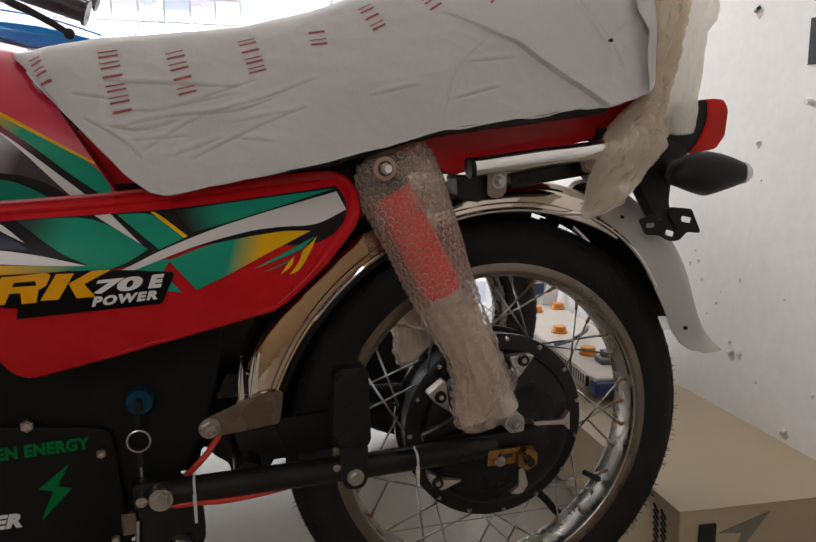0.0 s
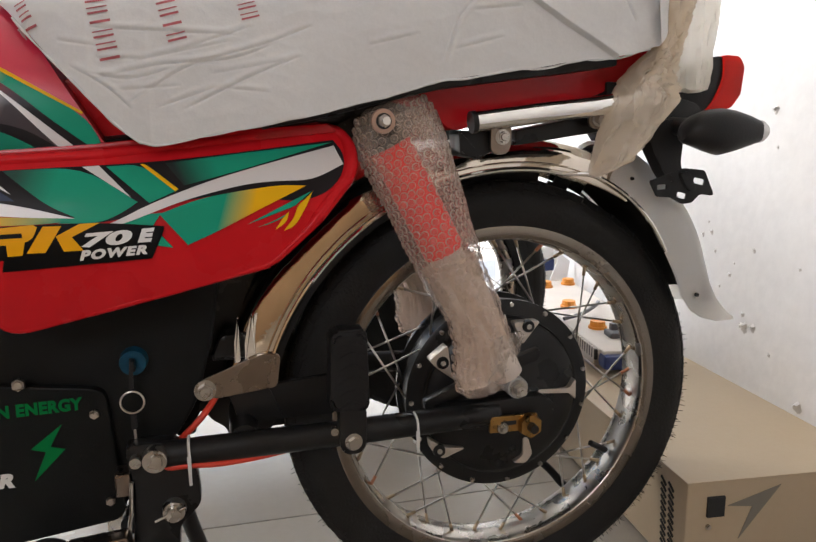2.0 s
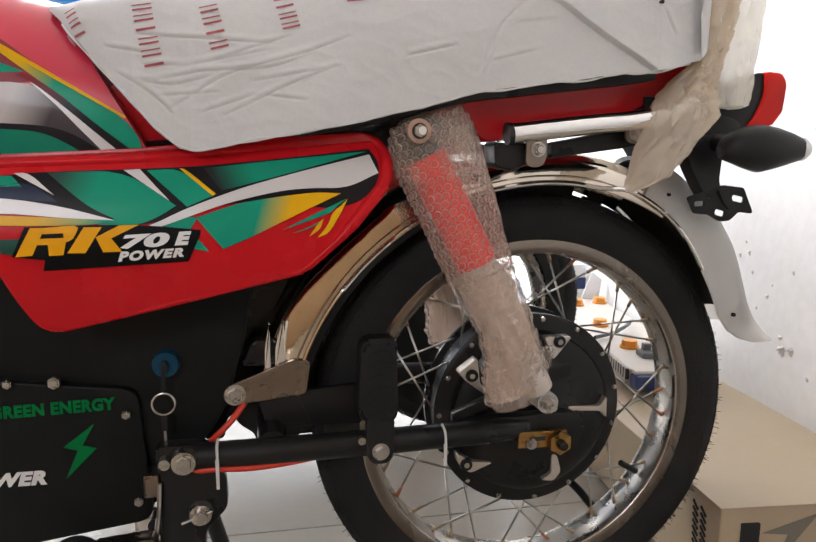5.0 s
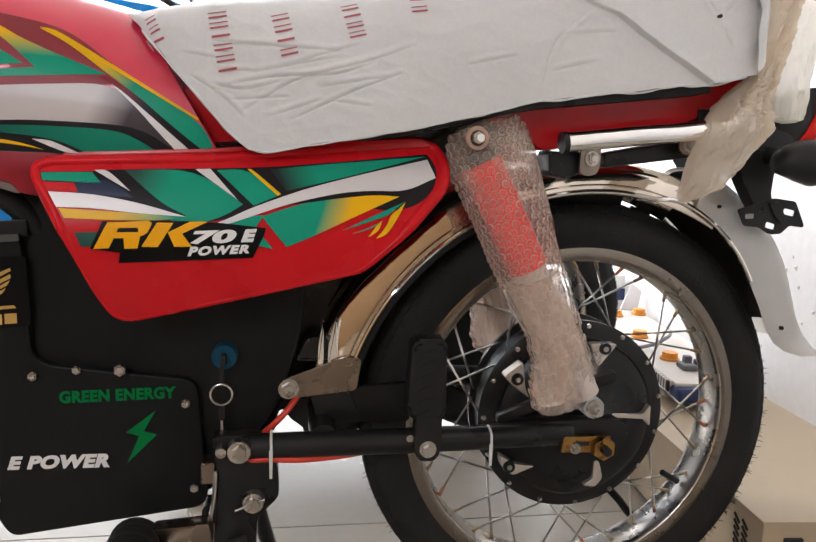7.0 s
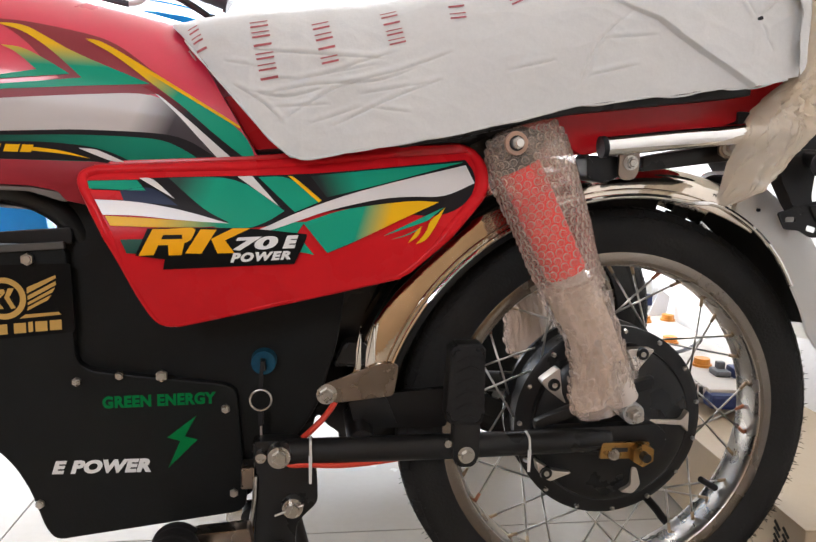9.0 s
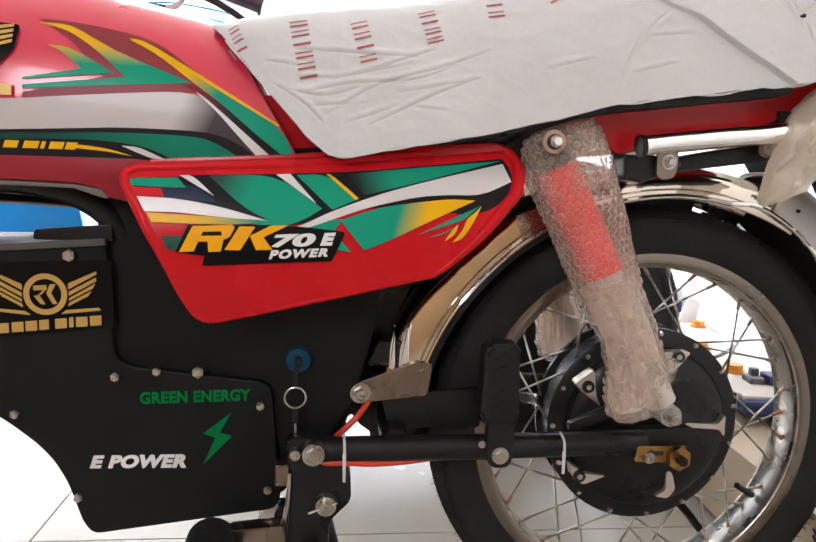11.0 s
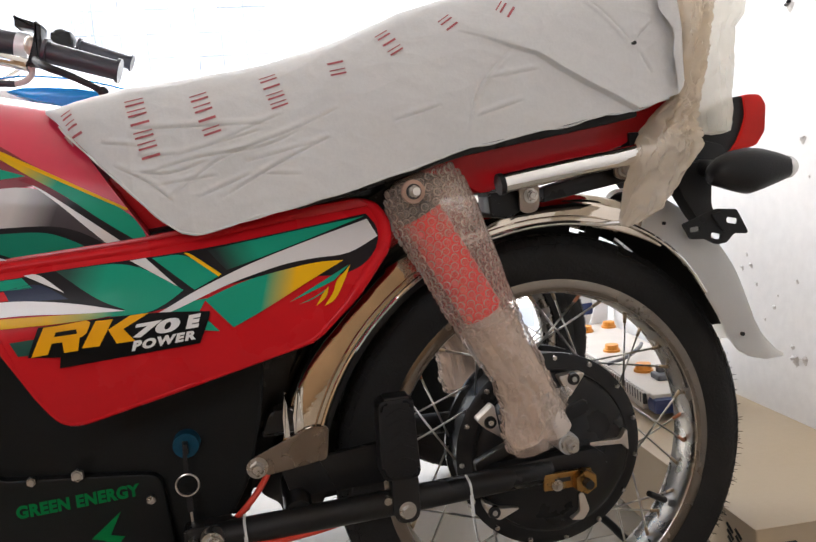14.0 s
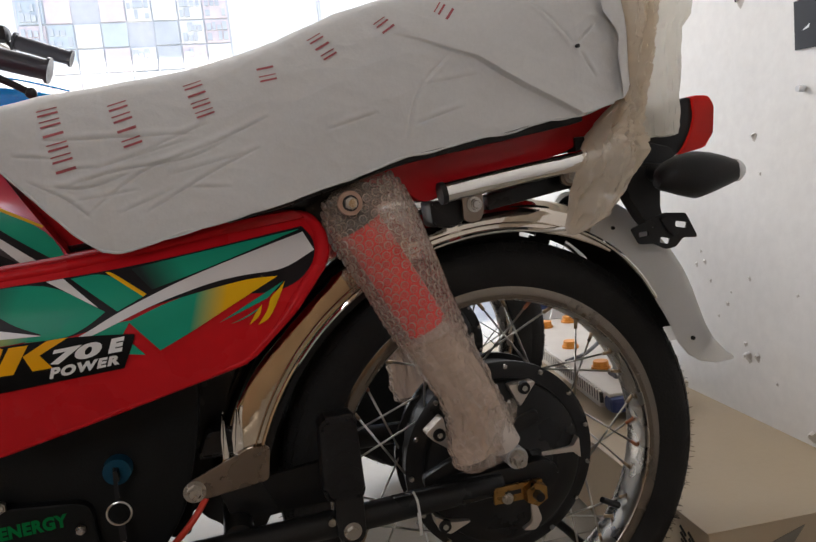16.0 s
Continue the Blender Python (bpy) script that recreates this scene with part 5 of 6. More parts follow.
for x, zt, zb, hy in ((0.168, 0.624, 0.611, 0.008), (0.174, 0.633, 0.607, 0.015), (0.184, 0.640, 0.604, 0.020), (0.200, 0.6455, 0.5985, 0.024), (0.216, 0.6475, 0.594, 0.0255), (0.234, 0.645, 0.598, 0.0235), (0.252, 0.640, 0.603, 0.020), (0.267, 0.6345, 0.6075, 0.0155)):
    zc, hz = (zt + zb) / 2, (zt - zb) / 2
    sig_rings.append([(x, -0.130 + hy * math.copysign(abs(math.cos(a)) ** 0.85, math.cos(a)), zc + hz * math.copysign(abs(math.sin(a)) ** 0.9, math.sin(a))) for a in (2 * math.pi * k / 28 for k in range(28))])
sig = part("turn_signal", loft(sig_rings), BLACK_PLASTIC, bike, "black pod turn signal with a clear tip")
part("signal_tip", loft([[(x, -0.130 + s * 0.017 * math.cos(a), 0.621 + s * 0.0140 * math.sin(a)) for a in (2 * math.pi * k / 20 for k in range(20))] for x, s in ((0.2655, 0.97), (0.272, 0.95), (0.2765, 0.75))]), LENS_CLEAR, sig)
part("signal_stem", rod((0.19, -0.12, 0.625), (0.20, -0.05, 0.630), 0.011), BLACK_PLASTIC, sig)
def slot(x, z, long, wide, turn):
    """Outline of a rounded slot, long side turned by some degrees."""
    m = Matrix.Rotation(radians(turn), 2)
    pts = rounded([(-long / 2, -wide / 2), (long / 2, -wide / 2), (long / 2, wide / 2), (-long / 2, wide / 2)], wide * 0.3, 3)
    return [tuple(Vector((x, z)) + m @ Vector(p)) for p in pts]


def cutout(outline, holes, y0, y1):
    """A plate of outline (x, z) with holes through it."""
    cu = bpy.data.curves.new("cutout", "CURVE")
    cu.dimensions, cu.fill_mode, cu.extrude = "2D", "BOTH", (y1 - y0) / 2
    for poly in [outline] + holes:
        sp = cu.splines.new("POLY")
        sp.points.add(len(poly) - 1)
        for p, (x, z) in zip(sp.points, poly):
            p.co = (x, z, 0, 1)
        sp.use_cyclic_u = True
    ob = new("cutout_tmp", cu)
    me = bpy.data.meshes.new_from_object(ob.evaluated_get(bpy.context.evaluated_depsgraph_get()))
    bpy.data.objects.remove(ob)
    bm = bmesh.new()
    bm.from_mesh(me)
    bpy.data.meshes.remove(me)
    for v in bm.verts:
        v.co = (v.co.x, (y0 + y1) / 2 - v.co.z, v.co.y)
    return bm


plate_edge = rounded([(0.160, 0.563), (0.173, 0.567), (0.189, 0.573), (0.207, 0.578), (0.236, 0.575), (0.251, 0.546), (0.249, 0.5435), (0.231, 0.5455), (0.220, 0.535), (0.206, 0.534), (0.190, 0.5425), (0.171, 0.5435)], 0.0035, 3)
pb = part("plate_bracket", cutout(plate_edge, [slot(0.177, 0.5555, 0.0135, 0.0062, 3), slot(0.229, 0.5615, 0.0165, 0.0072, -12), slot(0.2055, 0.5445, 0.0140, 0.0070, -14), slot(0.1885, 0.566, 0.0100, 0.0058, -35)], -0.0865, -0.0835), BLACK, bike, "slotted black plate bracket", smooth=False)
part("bracket_rib", prism(rounded([(0.198, 0.572), (0.212, 0.574), (0.224, 0.552), (0.216, 0.548), (0.208, 0.556)], 0.003), -0.090, -0.086, 0.001), BLACK, pb, smooth=False)


# ---- shock absorbers ----
def shock(s):
    top, low = Vector((-0.186, s * 0.131, 0.630)), Vector((-0.033, s * 0.131, 0.3405))
    d = (low - top).normalized()
    sh = part("shock_absorber", rod(top + d * 0.024, top + d * 0.152, 0.0222, None, 32), SHOCK_RED, bike, "shock absorber with a red spring cover")
    part("damper", rod(top + d * 0.150, low - d * 0.012, 0.0190, 0.0175, 24), DAMPER_PAINT, sh, "pale lower tube")
    part("top_cap", rod(top - d * 0.004, top + d * 0.026, 0.018, 0.0235, 24), BLACK_PLASTIC, sh)
    part("eye", rod((low.x, s * 0.112, low.z), (low.x, s * 0.148, low.z), 0.0120, None, 20), FRAME_GREY, sh)
    part("upper_washer", rod((top.x, s * 0.157, top.z), (top.x, s * 0.1605, top.z), 0.0122, 0.0116, 28), WASHER, sh, "pinkish washer")
    # dark disc laid on the washer for the shade round the nut
    part("bore_shade", rod((top.x, s * 0.1600, top.z), (top.x, s * 0.1609, top.z), 0.0078, None, 24), DARK_GAP, sh)
    part("upper_nut", rod((top.x, s * 0.100, top.z), (top.x, s * 0.166, top.z), 0.0064, None, 6), STEEL, sh, smooth=False)
    part("upper_stud", rod((top.x, s * 0.158, top.z), (top.x, s * 0.173, top.z), 0.0046, 0.0040, 12), CHROME, sh)
    part("lower_washer", rod((low.x, s * 0.148, low.z), (low.x, s * 0.152, low.z), 0.0100, None, 24), STEEL, sh)
    part("lower_nut", rod((low.x, s * 0.152, low.z), (low.x, s * 0.159, low.z), 0.0074, 0.0070, 6), STEEL, sh, smooth=False)
    part("lower_stud", rod((low.x, s * 0.148, low.z), (low.x, s * 0.164, low.z), 0.0046, 0.0040, 12), STEEL, sh)


shock(-1)
shock(1)


def wrap(s):
    """Bubble wrap taped round a shock absorber: a crumpled sleeve with rows of bubbles."""
    top, low = Vector((-0.168, s * 0.131, 0.652)), Vector((-0.060, s * 0.131, 0.335))
    d = (low - top).normalized()
    u, v = Vector((0, s, 0)), Vector((-d.z, 0, d.x))
    length = (low - top).length
    along = (0, 0.02, 0.06, 0.15, 0.30, 0.45, 0.60, 0.72, 0.81, 0.90, 0.96, 1.0)
    centre = (-0.006, -0.007, -0.008, -0.0075, -0.0037, -0.0013, 0.004, 0.0095, 0.009, 0.0045, 0.0035, 0.005)
    wide = (0.026, 0.036, 0.0425, 0.0445, 0.0400, 0.0365, 0.0315, 0.0295, 0.0310, 0.0365, 0.0370, 0.027)
    deep = (0.012, 0.018, 0.0225, 0.0265, 0.0300, 0.0305, 0.0280, 0.0265, 0.0240, 0.0205, 0.0185, 0.011)

    def at_sleeve(t, a):
        low_end = min(1, max(0, (t - 0.5) / 0.3))
        n1 = noise.noise(Vector((math.cos(a) * 1.8, math.sin(a) * 1.8, t * 6 + s)))
        n2 = noise.noise(Vector((math.cos(a) * 5, math.sin(a) * 5, t * 14 + 4)))
        n3 = 0.3 - abs(noise.noise(Vector((math.cos(a) * 3.4 + t * 3, math.sin(a) * 3.4, t * 5))))
        n4 = 0.3 - abs(noise.noise(Vector((math.cos(a) * 6 - t * 5, math.sin(a) * 6, t * 17))))
        push = 0.0022 * n1 + (0.0006 + 0.0016 * low_end) * n2 + (0.001 + 0.0065 * low_end) * n3 + 0.0034 * low_end * n4
        rx, ry = float(np.interp(t, along, wide)) + push, float(np.interp(t, along, deep)) + push
        p = top + d * (t * length) + v * float(np.interp(t, along, centre))
        way = (math.cos(a) * u / ry + math.sin(a) * v / rx).normalized()
        return p + math.cos(a) * ry * u + math.sin(a) * rx * v, way

    w = thing("bubble_wrap", (low.x, low.y, low.z), "clear bubble wrap taped round a shock absorber", "packaging", "bubble wrap on the shocks")
    n, m = 170, 110
    part("sleeve", loft([[at_sleeve(i / n, 2 * math.pi * k / m)[0] for k in range(m)] for i in range(n + 1)]), WRAP, w)
    # flat-topped bubbles in staggered rows
    shape = [(1.0, 0.0), (0.95, 0.5), (0.82, 0.8), (0.56, 0.96), (0.22, 1.0)]
    pitch = 0.0094
    rows, cols = int(length / (pitch * 0.87)), 26
    vs, fs = [], []
    for i in range(1, rows):
        t = i / rows
        if t > 0.96:
            continue
        for k in range(cols):
            a = 2 * math.pi * (k + 0.5 * (i % 2)) / cols
            if (s > 0 and math.cos(a) < -0.5) or (t > 0.56 and noise.noise(Vector((k * 0.9, i * 0.7, 0.5))) > -0.04):
                continue
            wob = Vector((math.cos(a) * 2, math.sin(a) * 2, t * 6))
            p, way = at_sleeve(t + 0.012 * noise.noise(wob + Vector((3, 1, 0))), a + 0.12 * noise.noise(wob))
            e1 = way.orthogonal().normalized()
            e2 = way.cross(e1)
            squash = 0.55 + 0.45 * noise.noise(Vector((p.x * 60, p.y * 60, p.z * 60)))
            high = 0.0030 * (0.85 * squash if t > 0.62 else max(squash, 0.7))
            start = len(vs)
            for q, hq in shape:
                for j in range(12):
                    b = 2 * math.pi * j / 12
                    vs.append(p + 0.0042 * q * (math.cos(b) * e1 + math.sin(b) * e2) + way * (high * hq + 0.0002))
            for ring in range(len(shape) - 1):
                for j in range(12):
                    o = start + ring * 12
                    fs.append((o + j, o + (j + 1) % 12, o + 12 + (j + 1) % 12, o + 12 + j))
            fs.append(tuple(start + 12 * (len(shape) - 1) + j for j in range(12)))
    me = bpy.data.meshes.new("bubble_layer")
    me.from_pydata([p - ORIGIN[w.name] for p in vs], [], fs)
    me.polygons.foreach_set("use_smooth", [True] * len(me.polygons))
    me.materials.append(BUBBLE)
    me.materials.append(BUBBLE_WALL)
    me.polygons.foreach_set("material_index", [1 if k % 49 < 24 else 0 for k in range(len(me.polygons))])
    tagged(link_part("bubble_layer", me, BUBBLE, w), kind="stuff")
    # a second, crumpled turn inside the lower half and round the top
    for start, span in ((0.530, 0.430), (0.04, 0.17)):
        inner = []
        for i in range(91):
            t = start + span * i / 90
            ring = []
            for k in range(90):
                a = 2 * math.pi * k / 90
                p, way = at_sleeve(t, a)
                q = Vector((math.cos(a) * 2.6 + t * 4, math.sin(a) * 2.6, t * 7))
                ring.append(p - way * (0.003 + 0.007 * abs(noise.noise(q)) + 0.002 * abs(noise.noise(q * 2.4))))
            inner.append(ring)
        part("inner_turn", loft(inner), WRAP_FOLD if start > 0.3 else WRAP, w)
    # the overlapping end of the wrap, a strip down one side of the spring cover
    strip = bmesh.new()
    rows2 = []
    for i in range(51):
        t = 0.07 + 0.42 * i / 50
        a0, a1 = radians(18 + 52 * (i / 50) ** 1.2), radians(118)
        rows2.append([strip.verts.new(p + way * 0.0026) for p, way in (at_sleeve(t, a0 + (a1 - a0) * k / 30) for k in range(31))])
    for ra, rb in zip(rows2, rows2[1:]):
        for k in range(30):
            strip.faces.new((ra[k], ra[k + 1], rb[k + 1], rb[k]))
    part("overlap", strip, WRAP_THICK, w)
    # the crumpled free corner at the lower eye
    bm = bmesh.new()
    n, m = 34, 26
    grid = []
    for i in range(n + 1):
        row = []
        for k in range(m + 1):
            f, g = i / n, k / m
            tall = 0.050 * (1 - f) ** 0.6 + 0.010
            p = Vector((-0.070 + 0.046 * f, s * 0.1570, 0.372 + 0.022 * f + (g - 0.5) * tall))
            q = Vector((f * 3.2, g * 3.4, 2.0 + s))
            p.y += -s * (0.010 * f + 0.012 * f * f) + 0.012 * (0.3 - abs(noise.noise(q * 1.3))) * s + 0.004 * noise.noise(q * 3)
            p.x += 0.006 * noise.noise(q + Vector((7, 0, 0)))
            p.z += 0.005 * noise.noise(q * 1.6 + Vector((0, 9, 0)))
            row.append(bm.verts.new(p))
        grid.append(row)
    for a, b in zip(grid, grid[1:]):
        for k in range(m):
            bm.faces.new((a[k], a[k + 1], b[k + 1], b[k]))
    part("torn_corner", bm, WRAP_THICK, w)


wrap(-1)
wrap(1)


# ---- seat with its cover ----
def knots(x, table):
    xs = [k[0] for k in table]
    return float(np.interp(x, xs, [k[1] for k in table]))


SEAT_B = ((-0.530, 0.738), (-0.500, 0.706), (-0.471, 0.671), (-0.430, 0.627), (-0.410, 0.611), (-0.395, 0.607), (-0.368, 0.613), (-0.25, 0.636), (-0.123, 0.669), (0.068, 0.697), (0.112, 0.708), (0.150, 0.735))
SEAT_T = ((-0.530, 0.744), (-0.485, 0.754), (-0.395, 0.767), (-0.317, 0.777), (-0.270, 0.787), (-0.232, 0.799), (-0.173, 0.823), (-0.126, 0.834), (0.011, 0.853), (0.100, 0.866), (0.130, 0.866), (0.150, 0.855))
SEAT_W = ((-0.530, 0.085), (-0.500, 0.120), (-0.450, 0.142), (-0.400, 0.150), (-0.250, 0.157), (-0.100, 0.166), (0.060, 0.167), (0.112, 0.160), (0.135, 0.135), (0.150, 0.100))


def seat_y(x, z):
    b, t, w = knots(x, SEAT_B), knots(x, SEAT_T), knots(x, SEAT_W)
    q = min(max((z - b) / max(t - b, 1e-4), 0.0), 0.999)
    sn = q ** 1.55
    return -w * (1 - sn * sn) ** 0.21


FOLDS = (((-0.447, 0.711), (-0.393, 0.709), (-0.319, 0.707)), ((-0.412, 0.682), (-0.325, 0.702)), ((-0.425, 0.640), (-0.389, 0.664), (-0.360, 0.680), (-0.301, 0.698), (-0.250, 0.718)),
         ((-0.453, 0.664), (-0.392, 0.679), (-0.326, 0.686), (-0.285, 0.702)), ((-0.452, 0.672), (-0.416, 0.667), (-0.378, 0.677)), ((-0.432, 0.656), (-0.371, 0.662)), ((-0.370, 0.640), (-0.310, 0.670), (-0.262, 0.690)),
         ((-0.334, 0.660), (-0.292, 0.656)), ((-0.392, 0.642), (-0.339, 0.661)), ((-0.442, 0.684), (-0.405, 0.685)), ((-0.466, 0.678), (-0.436, 0.660), (-0.415, 0.640)), ((-0.372, 0.692), (-0.305, 0.716)), ((-0.345, 0.672), (-0.275, 0.686)))
TAIL_FOLDS = (((-0.073, 0.764), (-0.110, 0.729), (-0.126, 0.686)), ((-0.118, 0.698), (-0.065, 0.712)), ((-0.105, 0.735), (-0.045, 0.742)), ((-0.475, 0.700), (-0.440, 0.695)), ((0.056, 0.764), (0.036, 0.790), (0.012, 0.818)), ((0.060, 0.765), (0.085, 0.785)), ((0.062, 0.758), (0.078, 0.730)), ((-0.200, 0.700), (-0.150, 0.712)))
FLAP_LINE = ((-0.130, 0.788), (-0.102, 0.778), (-0.073, 0.766), (-0.048, 0.757), (-0.023, 0.740), (0.002, 0.725), (0.029, 0.710), (0.059, 0.693), (0.075, 0.684))
CREASES = []
for _f in FOLDS + TAIL_FOLDS:
    _run = smooth_path([(x, 0, z) for x, z in _f], 5) if len(_f) > 2 else [Vector((x, 0, z)) for x, z in _f]
    _pts = [(p.x, p.z) for p in _run]
    CREASES.append((_pts, min(p[0] for p in _pts) - 0.012, max(p[0] for p in _pts) + 0.012, min(p[1] for p in _pts) - 0.012, max(p[1] for p in _pts) + 0.012, 1.35 if len(_f) > 2 else 1.0))


def beside(x, z, pts):
    """Signed distance of a spot from a line of points, and how far along the line it lies."""
    best, along, side = 1.0, 0.0, 0.0
    n = len(pts) - 1
    for i in range(n):
        (x0, z0), (x1, z1) = pts[i], pts[i + 1]
        dx, dz = x1 - x0, z1 - z0
        t = min(max(((x - x0) * dx + (z - z0) * dz) / (dx * dx + dz * dz), 0), 1)
        ex, ez = x - x0 - t * dx, z - z0 - t * dz
        e = math.hypot(ex, ez)
        if e < best:
            best, along, side = e, (i + t) / n, math.copysign(e, dx * ez - dz * ex)
    return side, along


def crease(x, z):
    """Height of the folds at a spot: sharp valleys beside soft ridges, and the step of the folded end."""
    out = 0.0
    for pts, xa, xb, za, zb, a in CREASES:
        if xa < x < xb and za < z < zb:
            side, along = beside(x, z, pts)
            fade = math.sin(math.pi * along) ** 0.6 if 0 < along < 1 else 0.0
            out += a * fade * (0.0010 * math.exp(-((side - 0.0032) / 0.0026) ** 2) - 0.0010 * math.exp(-((side + 0.0004) / 0.0013) ** 2))
    if -0.131 < x < 0.12:
        side, along = beside(x, z, FLAP_LINE)
        if side > -0.002:
            step = min(max((side + 0.0014) / 0.0028, 0.0), 1.0)
            out += 0.0075 * min(1.0, along * 2.2) * step * step * (3 - 2 * step) * (0.25 + 0.75 * math.exp(-max(side, 0.0) / 0.030)) * min(1.0, max(0.0, (0.125 - x) / 0.02))
    return out


# black strip along the hem stands in for the shaded gap below the seat
_xs = np.linspace(-0.30, 0.078, 24)
part("seat_gap_strip", prism([(x, knots(x, SEAT_B) + 0.012) for x in _xs] + [(x, knots(x, SEAT_B) - 0.004 - 0.005 * (x + 0.30) / 0.378) for x in _xs[::-1]], -0.136, 0.136, 0.002), BLACK, bike, "black strip put in for the shaded gap under the seat")


def ripple(x, y, z):
    """Soft unevenness of the paper."""
    return 0.0035 * noise.noise(Vector((x * 9, z * 14, y * 6))) + 0.0017 * (0.3 - abs(noise.noise(Vector((x * 13 + z * 9, z * 34 - x * 15, y * 9))))) + 0.0008 * (0.3 - abs(noise.noise(Vector((x * 30 - z * 22 + 7, z * 60 + x * 24, y * 22)))))


def printed_y(x, z):
    y = seat_y(x, z)
    return y - ripple(x, y, z) - crease(x, z)


def seat_cover():
    cov = thing("seat_cover", (-0.18, 0, 0.66), "grey-white nonwoven paper seat cover with red printed bars, creased", "seat cover")
    n, near_n, far_n = 760, 280, 46
    m = near_n + far_n
    bm = bmesh.new()
    grid = []
    for i in range(n + 1):
        x = -0.530 + 0.680 * i / n
        b, t, w = knots(x, SEAT_B), knots(x, SEAT_T), knots(x, SEAT_W)
        qs = np.linspace(0, 1, 400)
        prof = np.array([(-w * (1 - min(q, 0.99999) ** 3.1) ** 0.21, b + (t - b) * q) for q in qs])
        run = np.r_[0, np.cumsum(np.hypot(*np.diff(prof, axis=0).T))]
        want = np.r_[np.linspace(0, run[-1] * 0.55, 221)[:-1], np.linspace(run[-1] * 0.55, run[-1], 61)]
        away = np.linspace(run[-1], 0, far_n + 1)[1:]
        near, far = (np.stack([np.interp(q, run, prof[:, 0]), np.interp(q, run, prof[:, 1])], 1) for q in (want, away))
        ring = [(y, z, -1) for y, z in near] + [(-y, z, 1) for y, z in far]
        row = []
        for k, (y, z, sgn) in enumerate(ring):
            up = min(1.0, ((z - b) / max(t - b, 1e-4)) ** 6)
            hem = 0.004 * noise.noise(Vector((x * 28, 3.1, y * 4))) if k in (0, m) else 0.0
            push = ripple(x, y, z) + (crease(x, z) if sgn < 0 else 0)
            out = Vector((0, sgn * (1 - 0.8 * up), 0.1 + up)).normalized()
            row.append(bm.verts.new(Vector((x, y, z + hem)) + out * push))
        grid.append(row)
    for a, b in zip(grid, grid[1:]):
        for k in range(m):
            bm.faces.new((a[k], a[k + 1], b[k + 1], b[k]))
    for row in (grid[0], grid[-1]):
        c = bm.verts.new(sum((v.co for v in row), Vector()) / len(row))
        for k in range(m):
            bm.faces.new((row[k], row[k + 1], c))
    body = part("cover_body", bm, COVER_CLOTH, cov)
    part("hem_edge", tube([(x, seat_y(x, knots(x, SEAT_B) + 0.002) - 0.0005, knots(x, SEAT_B) + 0.003 * noise.noise(Vector((x * 25, 0, 0)))) for x in np.linspace(-0.515, 0.10, 90)], 0.0016, 8, n=2, radius=lambda t: 0.0012 + 0.0009 * noise.noise(Vector((t * 40, 0, 0)))), COVER_CLOTH, cov)
    fold = [(0.090, 0.795), (0.092, 0.842), (0.116, 0.846), (0.118, 0.722), (0.106, 0.708), (0.100, 0.748), (0.104, 0.770)]
    part("end_fold", sheet(fold, lambda x, z: seat_y(x, z) - 0.003 * noise.noise(Vector((x * 40, z * 25, 3))), 0.013, 6), COVER_CLOTH, cov, "folded end of the cover")
    part("pin_hole", rod((0.058, -0.1715, 0.762), (0.058, -0.1665, 0.7625), 0.0022, 0.0014, 7), DARK_GAP, cov)
    # printed words as plain red bars, running down the side in columns
    cols = (((-0.4425, 0.7415), (-0.429, 0.678), 6, 0.014), ((-0.383, 0.742), (-0.371, 0.6975), 4, 0.0135), ((-0.316, 0.7555), (-0.306, 0.7195), 4, 0.0135), ((-0.249, 0.767), (-0.2465, 0.747), 2, 0.0125),
            ((-0.1995, 0.792), (-0.186, 0.7655), 3, 0.012), ((-0.136, 0.8025), (-0.126, 0.7865), 2, 0.012), ((-0.078, 0.812), (-0.062, 0.798), 2, 0.012), ((-0.508, 0.735), (-0.494, 0.705), 3, 0.009))
    for (x0, z0), (x1, z1), count, wide in cols:
        ax = Vector((x1 - x0, z1 - z0))
        step, n2 = ax / count, Vector((-ax.y, ax.x)).normalized() * wide * 0.62
        for k in range(count):
            p = Vector((x0, z0)) + step * (k + 0.12)
            for lo, hi in ((0.02, 0.13), (0.42, 0.60)) if (k + int(x0 * 100)) % 3 else ((0.20, 0.42),):
                q = [p + step * lo - n2, p + step * hi - n2, p + step * hi + n2, p + step * lo + n2]
                part("printed_bar", sheet([tuple(v) for v in q], printed_y, 0.0011, 2), COVER_INK, body, smooth=False)


seat_cover()


